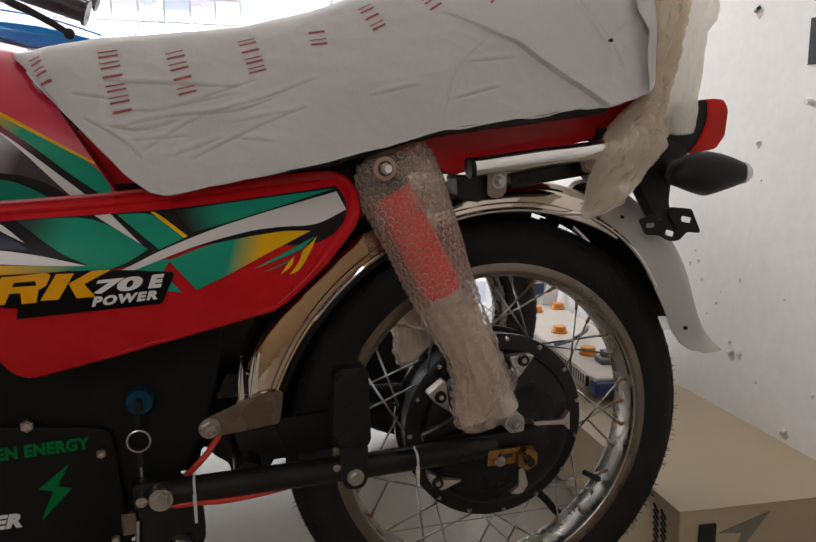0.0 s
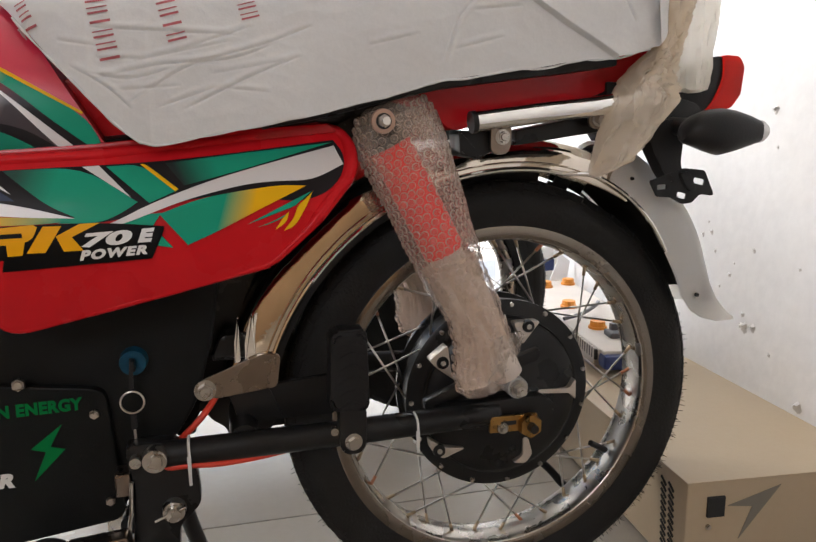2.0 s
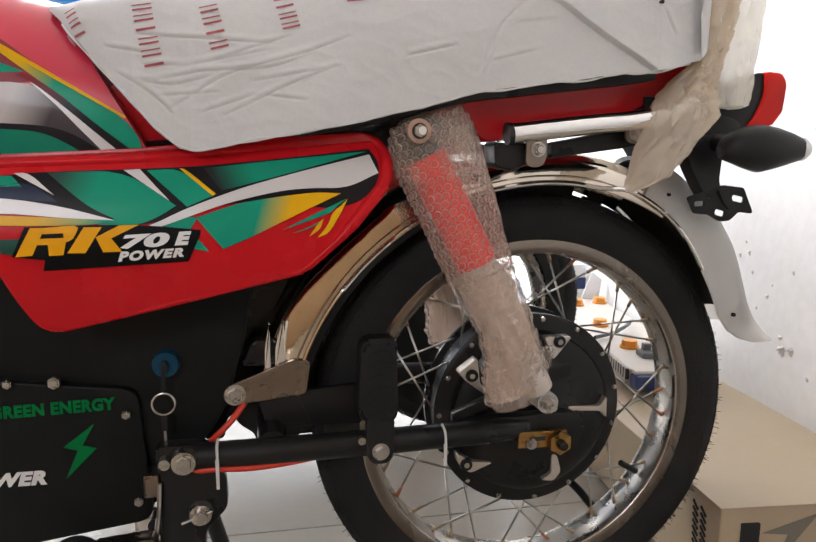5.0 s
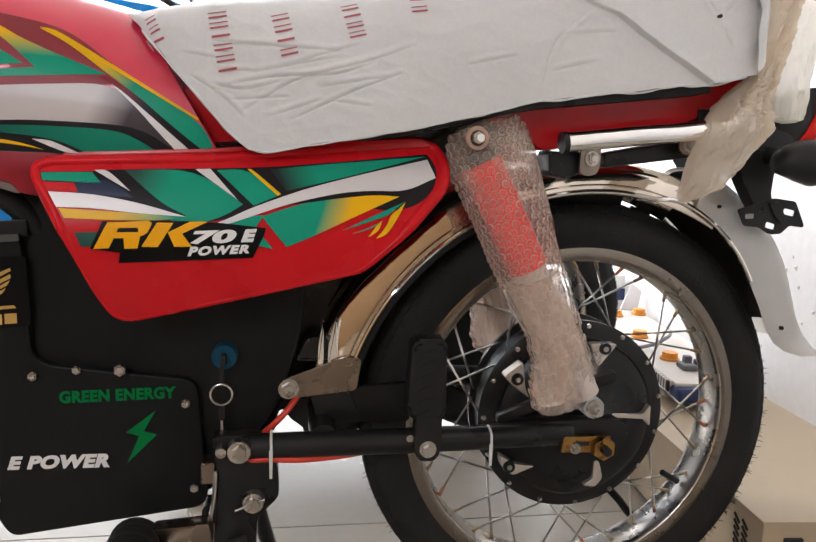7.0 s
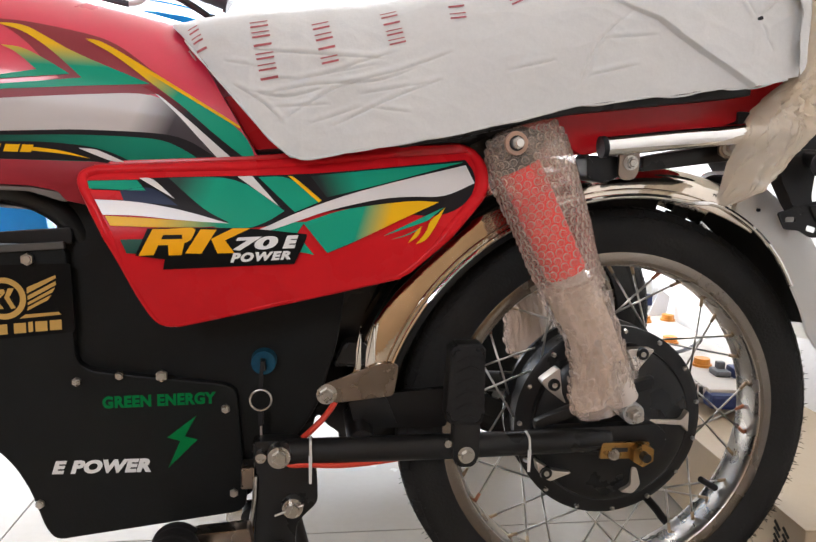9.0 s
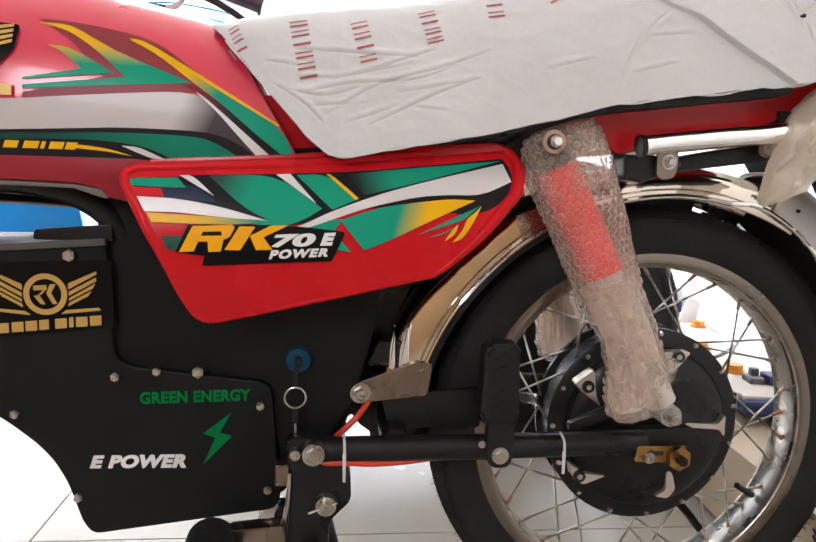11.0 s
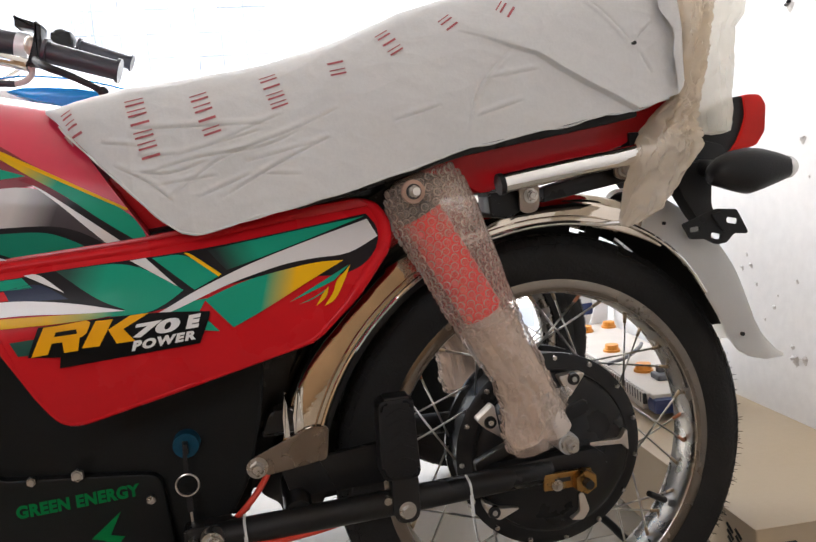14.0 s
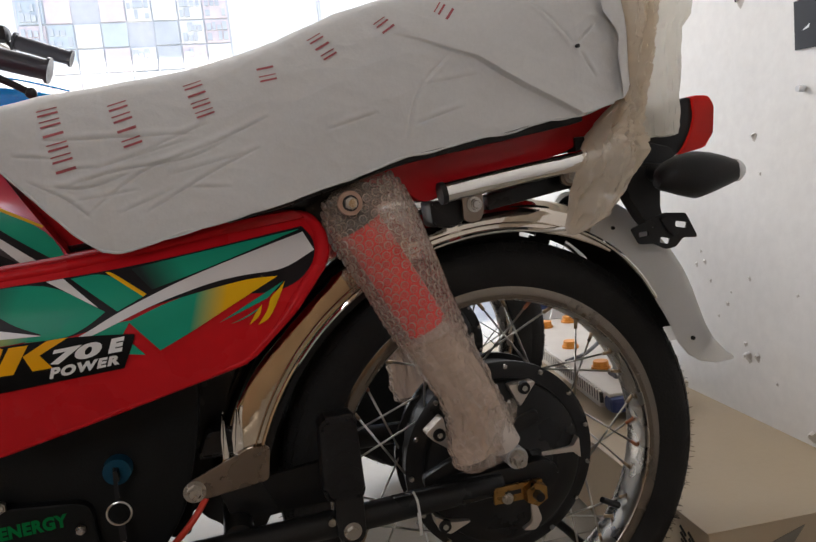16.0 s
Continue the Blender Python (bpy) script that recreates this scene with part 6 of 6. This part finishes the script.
def tail_film():
    """Yellowed plastic film bunched round the grab rail and the tail."""
    film = thing("plastic_film", (0.15, -0.1, 0.58), "yellowed translucent plastic film bunched round the grab rail", "packaging")
    # outline of the bunched column from its torn tip upward: left edge, right edge, height, depth
    column = ((0.045, 0.051, 0.573, 0.006), (0.043, 0.064, 0.579, 0.012), (0.046, 0.086, 0.590, 0.017), (0.051, 0.107, 0.611, 0.021), (0.057, 0.115, 0.624, 0.024), (0.062, 0.122, 0.636, 0.027), (0.067, 0.136, 0.647, 0.028), (0.068, 0.147, 0.657, 0.027),
              (0.072, 0.144, 0.666, 0.025), (0.082, 0.138, 0.676, 0.022), (0.094, 0.138, 0.686, 0.018), (0.106, 0.140, 0.698, 0.016), (0.115, 0.142, 0.712, 0.016), (0.117, 0.146, 0.727, 0.017), (0.119, 0.151, 0.744, 0.017), (0.124, 0.155, 0.764, 0.016), (0.124, 0.158, 0.784, 0.016), (0.122, 0.161, 0.804, 0.016), (0.120, 0.163, 0.846, 0.016))
    heights = [c[2] for c in column]
    rings = []
    for i in range(161):
        z = 0.573 + 0.273 * i / 160
        x0, x1, depth = (float(np.interp(z, heights, [c[k] for c in column])) for k in (0, 1, 3))
        ring = []
        for k in range(110):
            a = 2 * math.pi * k / 110
            cx, sx = math.cos(a), math.sin(a)
            # sharp folds fan out from the waist and run along the column
            lean = cx * 2.6 + (z - 0.70) * 16 * (0.5 + cx)
            ridge = abs(noise.noise(Vector((lean, sx * 1.6, z * 17)))) + 0.6 * abs(noise.noise(Vector((lean * 2.3 + 4, sx * 3, z * 40)))) + 0.12 * abs(noise.noise(Vector((lean * 5.0 + 9, sx * 5, z * 85))))
            ridge += 0.8 * math.exp(-((z - 0.690) / 0.030) ** 2) * abs(noise.noise(Vector((cx * 1.3, sx, z * 95 + cx * 2.5))))
            f = 1 + 0.05 * noise.noise(Vector((cx * 2, sx * 2, z * 45)))
            y = -0.149 - sx * depth - (0.027 * (0.36 - ridge) if sx > 0 else 0.0) * min(1.0, depth / 0.016)
            ring.append(((x0 + x1) / 2 + (x1 - x0) / 2 * f * math.copysign(abs(cx) ** 0.85, cx), y, z - 0.05 * (x0 + x1) / 2 * cx * 0.5 + 0.0012 * noise.noise(Vector((cx * 6, sx * 6, z * 60)))))
        rings.append(ring)
    part("bunched_sleeve", loft(rings), FILM_FOLD, film, "browned bunched film")
    rings = []
    for i in range(61):
        t = i / 60
        z = 0.668 + 0.172 * t
        x0, x1 = knots(t, ((0, 0.150), (0.4, 0.136), (1, 0.130))), knots(t, ((0, 0.226), (0.12, 0.231), (0.45, 0.243), (0.72, 0.246), (0.80, 0.258), (0.92, 0.258), (1, 0.232)))
        ring = []
        for k in range(96):
            a = 2 * math.pi * k / 96
            cx, sx = math.cos(a), math.sin(a)
            q = Vector((cx * 1.5, sx * 1.5, t * 1.4))
            g = Vector((cx * 6 + t, sx * 6 - 2 * t, t * 1.8))
            f = 1 + 0.09 * noise.noise(q) + 0.09 * (0.35 - abs(noise.noise(g))) + 0.03 * (0.3 - abs(noise.noise(g * 2.7)))
            ring.append(((x0 + x1) / 2 + (x1 - x0) / 2 * f * math.copysign(abs(cx) ** 0.75, cx), -0.005 + 0.112 * f * math.copysign(abs(sx) ** 0.6, sx), z + 0.006 * noise.noise(Vector((cx * 3, sx * 3, t * 3)))))
        rings.append(ring)
    part("hanging_sheet", loft(rings), FILM, film)


tail_film()


# ---- boxes and batteries by the wall ----
def charger_box():
    c = thing("charger_box", (0.42, 0.15, 0.0), "cream enamelled metal box with slotted vents, standing on the floor", "electrical box")
    turn = Matrix.Translation((0.255, -0.076, 0)) @ Matrix.Rotation(radians(-5), 4, "Z")
    L, W, H = 1.16, 0.312, 0.15

    def put(name, bm, m, label="", smooth=False):
        bmesh.ops.transform(bm, matrix=turn, verts=bm.verts)
        return part(name, bm, m, c, label, smooth)

    body = put("case", box(0, W, 0, L, 0.006, H, 0.003), CREAM)
    put("lid", box(-0.003, W + 0.002, -0.003, L + 0.003, H, H + 0.0022, 0.0008), CREAM)
    put("foot", box(0.01, 0.05, 0.01, 0.05, 0.0, 0.006), DARK_GAP)
    put("foot", box(W - 0.05, W - 0.01, L - 0.05, L - 0.01, 0.0, 0.006), DARK_GAP)
    for row in range(2):
        for k in range(11):
            z = 0.030 + 0.0095 * k
            for y in ((0.032, 0.052) if row == 0 else (0.20, 0.22)):
                bm = bmesh.new()
                sl = bmesh.ops.create_cube(bm, size=1, matrix=Matrix.Translation((-0.0006, y + 0.002 * k * 0.4, z)) @ Matrix.Rotation(radians(32), 4, "X") @ Matrix.Diagonal((0.0016, 0.0165, 0.0040, 1)))
                ob = put("vent_slot", bm, DARK_GAP)
    put("socket", prism([(0.030, 0.098), (0.056, 0.098), (0.056, 0.128), (0.030, 0.128)], -0.004, 0.001, 0.001), DARK_GAP)
    put("lightning_print", prism([(0.062, 0.112), (0.142, 0.137), (0.082, 0.060), (0.100, 0.108)], -0.0012, 0.001), GREY_PRINT)
    put("screw", rod((0.034, 0.001, 0.083), (0.034, -0.003, 0.083), 0.004, None, 10), STEEL)


charger_box()


def battery():
    b = thing("battery", (0.45, 0.60, 0.152), "pale dusty battery with orange caps and a navy end", "battery")
    turn = Matrix.Translation((0.366, 0.354, 0.0)) @ Matrix.Rotation(radians(-8.7), 4, "Z")
    top = 0.206

    def put(name, bm, m, label="", smooth=False):
        bmesh.ops.transform(bm, matrix=turn, verts=bm.verts)
        return part(name, bm, m, b, label, smooth)

    put("case", box(0.012, 0.16, 0.062, 0.66, 0.1522, top - 0.012, 0.004), BATTERY_CASE)
    put("top_plate", box(-0.002, 0.172, 0.002, 0.69, top - 0.014, top, 0.004), BATTERY_CASE)
    # near-black strip paints the shade in the gaps between the fins
    put("fin_gap_shade", box(-0.0075, -0.0015, 0.006, 0.684, top - 0.023, top - 0.003), DARK_GAP, "near-black strip for the shade between the fins")
    for k in range(50):
        put("fin", box(-0.0081, -0.003, 0.012 + k * 0.0134, 0.0190 + k * 0.0134, top - 0.024, top - 0.001), BATTERY_CASE)
    for x, y in ((0.058, 0.356), (0.055, 0.156), (0.150, 0.630), (0.074, 0.600)):
        cap = put("cap", rod((x, y, top + 0.004), (x, y, top + 0.017), 0.0175, 0.016, 14), CAP_ORANGE, "orange filler cap")
        bm = rod((x, y, top - 0.001), (x, y, top + 0.005), 0.0205, None, 18)
        bmesh.ops.transform(bm, matrix=turn, verts=bm.verts)
        part("cap_ring", bm, CAP_ORANGE, cap)
    put("end_block", box(0.0, 0.130, -0.030, 0.012, top - 0.036, top - 0.006, 0.008), NAVY_PLASTIC, "navy plastic end")
    put("end_top", box(0.001, 0.128, -0.016, 0.010, top - 0.008, top + 0.0005, 0.003), BATTERY_CASE)
    put("terminal_block", box(0.082, 0.128, 0.058, 0.105, top - 0.001, top + 0.020, 0.006), NAVY_PLASTIC, "navy plastic block")
    put("terminal", box(0.050, 0.080, 0.068, 0.110, top - 0.001, top + 0.012, 0.004), BATTERY_DARK, "dark terminal clip")
    put("terminal_post", box(0.060, 0.076, 0.090, 0.106, top + 0.010, top + 0.026, 0.003), BATTERY_DARK)
    put("lead", tube([(0.0, 0.22, top + 0.006), (0.05, 0.24, top + 0.012), (0.10, 0.29, top + 0.018), (0.135, 0.36, top + 0.010)], 0.0045, 8), BATTERY_DARK, smooth=True)


battery()
_box = thing("carton", (0.60, 1.15, 0), "white carton with a navy stripe standing on the floor", "carton")
part("carton_body", box(0.560, 0.655, 1.14, 1.22, 0.0, 0.289, 0.003), CARTON[1], _box, smooth=False)
part("stripe", box(0.5585, 0.6565, 1.1385, 1.1415, 0.212, 0.248), NAVY_PLASTIC, _box, "navy printed stripe", smooth=False)
_c = thing("paper_wedge", (0.62, 0.99, 0.206), "folded white paper leaning on the wall behind the battery", "paper")
part("paper_sheet", prism([(0.585, 0.2065), (0.640, 0.2065), (0.648, 0.262), (0.615, 0.285)], 1.02, 1.023, 0), WHITE_PAINT, _c, smooth=False)


# ---- chips, nail and poster on the east wall ----
def on_wall(y, z, proud=0.0):
    return Vector((east_x(y) - proud, y, z))


def wall_chip(y, z, size, seed, holed=False):
    rng = random.Random(seed)
    n = 11
    pts = [(size * rng.uniform(0.5, 1.1) * math.cos(2 * math.pi * k / n), size * rng.uniform(0.5, 1.1) * math.sin(2 * math.pi * k / n)) for k in range(n)]
    c = thing("wall_chip", on_wall(y, z), "chipped spot of bare plaster in a white wall", "wall damage", "chips in the wall")
    bm = bmesh.new()
    rim = [bm.verts.new(on_wall(y + a, z + b, 0.0004)) for a, b in pts]
    mid = bm.verts.new(on_wall(y, z, 0.0012))
    for k in range(n):
        bm.faces.new((rim[k], rim[(k + 1) % n], mid))
    part("bare_spot", bm, PLASTER, c, smooth=False)
    bm = bmesh.new()
    for k in range(4):
        a0, a1 = pts[k], pts[k + 1]
        q = [on_wall(y + a0[0], z + a0[1], 0.0008), on_wall(y + a1[0], z + a1[1], 0.0008), on_wall(y + a1[0] * 0.55, z + a1[1] * 0.55, 0.0006 + size * 0.5), on_wall(y + a0[0] * 0.55, z + a0[1] * 0.55, 0.0006 + size * 0.6)]
        bm.faces.new([bm.verts.new(p) for p in q])
    part("lifted_flake", bm, DARK_GAP if holed else WALL_PAINT, c, smooth=False)


for i, (y, z, s, h) in enumerate(((0.193, 0.664, 0.0085, False), (0.217, 0.893, 0.0125, True), (0.350, 0.432, 0.0065, False), (0.362, 0.452, 0.004, False), (0.204, 0.272, 0.010, False), (0.235, 0.290, 0.006, False),
                                  (0.075, 0.168, 0.012, False), (0.18, 0.60, 0.004, False), (0.02, 0.255, 0.006, False), (0.10, 0.40, 0.004, False), (0.42, 0.36, 0.006, False), (0.378, 0.424, 0.006, False), (0.334, 0.396, 0.005, False), (0.283, 0.358, 0.006, False), (0.228, 0.267, 0.013, False), (0.312, 0.330, 0.004, False), (0.218, 0.414, 0.005, False), (0.272, 0.382, 0.003, False), (0.0, 0.55, 0.005, False), (0.155, 0.235, 0.005, False))):
    wall_chip(y, z, s, i, h)
_n = thing("wall_nail", on_wall(0.076, 0.727), "small white plastic nail clip on the wall", "clip")
part("clip_body", rod(on_wall(0.076, 0.727, -0.002), on_wall(0.076, 0.727, 0.012), 0.0055, 0.0045, 12), WHITE_PAINT, _n)
_p = thing("poster", on_wall(0.03, 0.82), "dark poster with a pale arrow on the white wall", "poster")
bm = bmesh.new()
bm.faces.new([bm.verts.new(on_wall(y, z, 0.003)) for y, z in ((0.089, 0.786), (0.089, 0.858), (-0.06, 0.862), (-0.06, 0.776))])
part("poster_sheet", bm, SCREEN_DARK, _p, smooth=False)
bm = bmesh.new()
bm.faces.new([bm.verts.new(on_wall(y, z, 0.0045)) for y, z in ((0.072, 0.812), (0.055, 0.820), (0.058, 0.8135))])
part("arrow", bm, WHITE_PAINT, _p, smooth=False)


# ---- the blue motorcycle that stands beside ----
def blue_bike():
    ox, oy = 0.100, 0.645
    b = thing("motorcycle", (ox, oy, 0), "blue and white motorcycle with black rubber grips, standing alongside", "motorcycle")
    w2 = copy_thing(wheel, Matrix.Identity(4))
    w2.parent = b
    w2.matrix_local = Matrix.Identity(4)

    for name, ring, m2 in (("tyre_wall", [(0.197, -0.026), (0.200, -0.032), (0.232, -0.036), (0.240, -0.034)], RUBBER), ("rim_band", [(0.176, 0.010), (0.184, -0.022), (0.194, -0.030), (0.199, -0.027)], RIM_CHROME)):
        part(name, revolve(ring, (ox, oy, 0.283), 72), m2, b)

    def sh(p):
        return (p[0] + ox, p[1] + oy, p[2])

    tank2 = [[sh((x - 0.06, k * y, z + 0.125 - 0.30 * max(0, x + 0.72))) for _, y, z in tank_ring(0, 1, 0.775)] for x, k in ((-1.0, 0.5), (-0.94, 0.85), (-0.80, 1.0), (-0.64, 1.0), (-0.52, 0.95), (-0.47, 0.6))]
    part("fuel_tank", loft(tank2), WHITE_PAINT, b, "white tank with a blue side")

    blue = [(-0.738, 0.867), (-0.709, 0.872), (-0.670, 0.871), (-0.620, 0.866), (-0.580, 0.858), (-0.522, 0.845), (-0.560, 0.838), (-0.636, 0.834), (-0.690, 0.848)]
    part("blue_panel", prism(blue, oy - 0.145, oy - 0.09, 0.006), BLUE_PAINT, b, "glossy blue side panel")
    part("pinstripe", tube([(-0.80, oy - 0.147, 0.884), (-0.740, oy - 0.147, 0.888), (-0.699, oy - 0.147, 0.890), (-0.649, oy - 0.147, 0.885), (-0.597, oy - 0.147, 0.876), (-0.524, oy - 0.147, 0.854)], 0.0016, 8), BLUE_PAINT, b)
    part("seat", loft([[sh((x, w * math.cos(a) * 1.0, zc + h * math.sin(a))) for a in (2 * math.pi * k / 20 for k in range(20))] for x, w, zc, h in ((-0.46, 0.08, 0.72, 0.04), (-0.38, 0.12, 0.72, 0.06), (0.10, 0.13, 0.74, 0.06), (0.16, 0.1, 0.75, 0.04))]), BLACK_PLASTIC, b, "black seat")
    part("side_cover", prism([(-0.50 + ox, 0.59), (-0.12 + ox, 0.61), (-0.2 + ox, 0.5), (-0.42 + ox, 0.45)], oy - 0.15, oy - 0.10, 0.006), BLUE_PAINT, b)
    part("front_cover", prism([(-1.20 + ox, 0.59), (-0.99 + ox, 0.58), (-0.965 + ox, 0.45), (-1.20 + ox, 0.40)], oy - 0.13, oy - 0.02, 0.006), BLUE_PAINT, b, "blue front shroud")
    part("chain_case", prism(rounded([(-0.75 + ox, 0.42), (-0.40 + ox, 0.42), (-0.1 + ox, 0.36), (0.0 + ox, 0.32), (0.0 + ox, 0.145), (-0.20 + ox, 0.125), (-0.45 + ox, 0.17), (-0.75 + ox, 0.18)], 0.03), oy - 0.07, oy + 0.05, 0.01), BLACK_PLATE, b)
    part("mudguard", tube([sh((0.30 * math.cos(radians(a)), 0, 0.283 + 0.315 * math.sin(radians(a)))) for a in range(160, 20, -14)], 0.045, 14), CHROME, b)
    for s in (-1, 1):
        part("shock_absorber", rod(sh((-0.172, s * 0.133, 0.640)), sh((-0.047, s * 0.131, 0.338)), 0.03, None, 16), BLACK_PLASTIC, b)
    bars = part("handlebar", tube([(-0.66, 0.39, 0.884), (-0.72, 0.42, 0.905), (-0.80, 0.50, 0.93), (-0.84, 0.58, 0.90), (-0.84, 0.70, 0.905), (-0.80, 0.82, 0.96), (-0.74, 0.90, 1.035), (-0.70, 0.93, 1.025)], 0.011, 12), CHROME, b, "chrome handlebar")

    def grip(p0, p1):
        p0, p1 = Vector(p0), Vector(p1)
        g = part("grip", rod(p0, p1, 0.0165, 0.0155, 20), GRIP_RUBBER, bars, "black rubber grip")
        d = (p1 - p0).normalized()
        part("grip_flange", rod(p1 - d * 0.005, p1, 0.0195, None, 20), GRIP_RUBBER, bars)
        part("grip_flange", rod(p0, p0 + d * 0.006, 0.021, None, 20), GRIP_RUBBER, bars)
        return d

    grip((-0.628, 0.35, 0.896), (-0.522, 0.35, 0.861))
    grip((-0.692, 0.92, 1.034), (-0.579, 0.92, 0.991))
    part("lever", tube([(-0.640, 0.345, 0.882), (-0.620, 0.318, 0.866), (-0.592, 0.306, 0.852), (-0.565, 0.305, 0.837), (-0.546, 0.305, 0.825)], 0.0055, 10, radius=lambda t: 0.0068 - 0.002 * t), BLACK_PLASTIC, bars, "black lever")
    part("lever_ball", ball((-0.543, 0.305, 0.823), 0.0082), BLACK_PLASTIC, bars)
    part("lever_perch", prism(rounded([(-0.641, 0.946), (-0.631, 0.940), (-0.633, 0.915), (-0.640, 0.878), (-0.660, 0.882), (-0.646, 0.918)], 0.003), 0.365, 0.400, 0.004), BLACK_PLASTIC, bars)
    part("perch_clamp", ball((-0.652, 0.385, 0.912), (0.013, 0.016, 0.017)), ALU, bars, "bright clamp")
    part("switch_block", box(-0.745, -0.697, 0.89, 0.95, 1.030, 1.066, 0.013), BLACK_PLASTIC, bars)
    part("switch_cap", ball((-0.722, 0.90, 1.060), (0.016, 0.014, 0.010)), BLACK_PLASTIC, bars)
    gauge = part("gauge", rod((-0.765, 0.45, 0.9455), (-0.690, 0.45, 0.9285), 0.0245, 0.0230, 28), GRIP_RUBBER, b, "round black gauge with a pale rim")
    part("gauge_rim", rod((-0.6905, 0.45, 0.9287), (-0.671, 0.45, 0.9240), 0.0240, 0.0225, 28), WHITE_PAINT, gauge, "pale wrapped rim")
    part("bar_clamp", prism(rounded([(-0.688, 0.975), (-0.652, 0.961), (-0.653, 0.949), (-0.688, 0.958)], 0.002), 0.435, 0.470, 0.003), BLACK_PLASTIC, bars)
    part("cable", tube([(-0.80, 0.41, 0.866), (-0.73, 0.40, 0.861), (-0.689, 0.40, 0.859)], 0.0055, 10), GRIP_RUBBER, bars)
    part("cable_boot", tube([(-0.690, 0.40, 0.859), (-0.675, 0.40, 0.862), (-0.664, 0.40, 0.871), (-0.658, 0.39, 0.884)], 0.0048, 10), TIE_WHITE, bars, "pale cable boot")
    part("fork", rod((-1.02 + ox, oy - 0.09, 0.80), (-1.16 + ox, oy - 0.09, 0.30), 0.02, None, 14), CHROME, b)
    part("fork", rod((-1.02 + ox, oy + 0.09, 0.80), (-1.16 + ox, oy + 0.09, 0.30), 0.02, None, 14), CHROME, b)
    part("headstock", rod((-0.84, oy, 0.90), (-1.02 + ox, oy, 0.70), 0.03, None, 14), BLACK, b)


blue_bike()


# ---- floor tiles ----
_tb = bmesh.new()
box(0, 1.1975, 0, 0.5975, -0.010, 0.0, 0.0012, _tb)
TILE_MESH = to_mesh("tile", _tb, False, Vector((0, 0, 0)))
for i in range(-3, 2):
    for j in range(-5, 3):
        x, y = -0.8725 + i * 1.2, 0.2445 + j * 0.6
        if x > 0.6 or y > 1.7 or x < -3.6:
            continue
        link_part("tile", TILE_MESH, TILE, floor, matrix=Matrix.Translation((x, y, 0)))
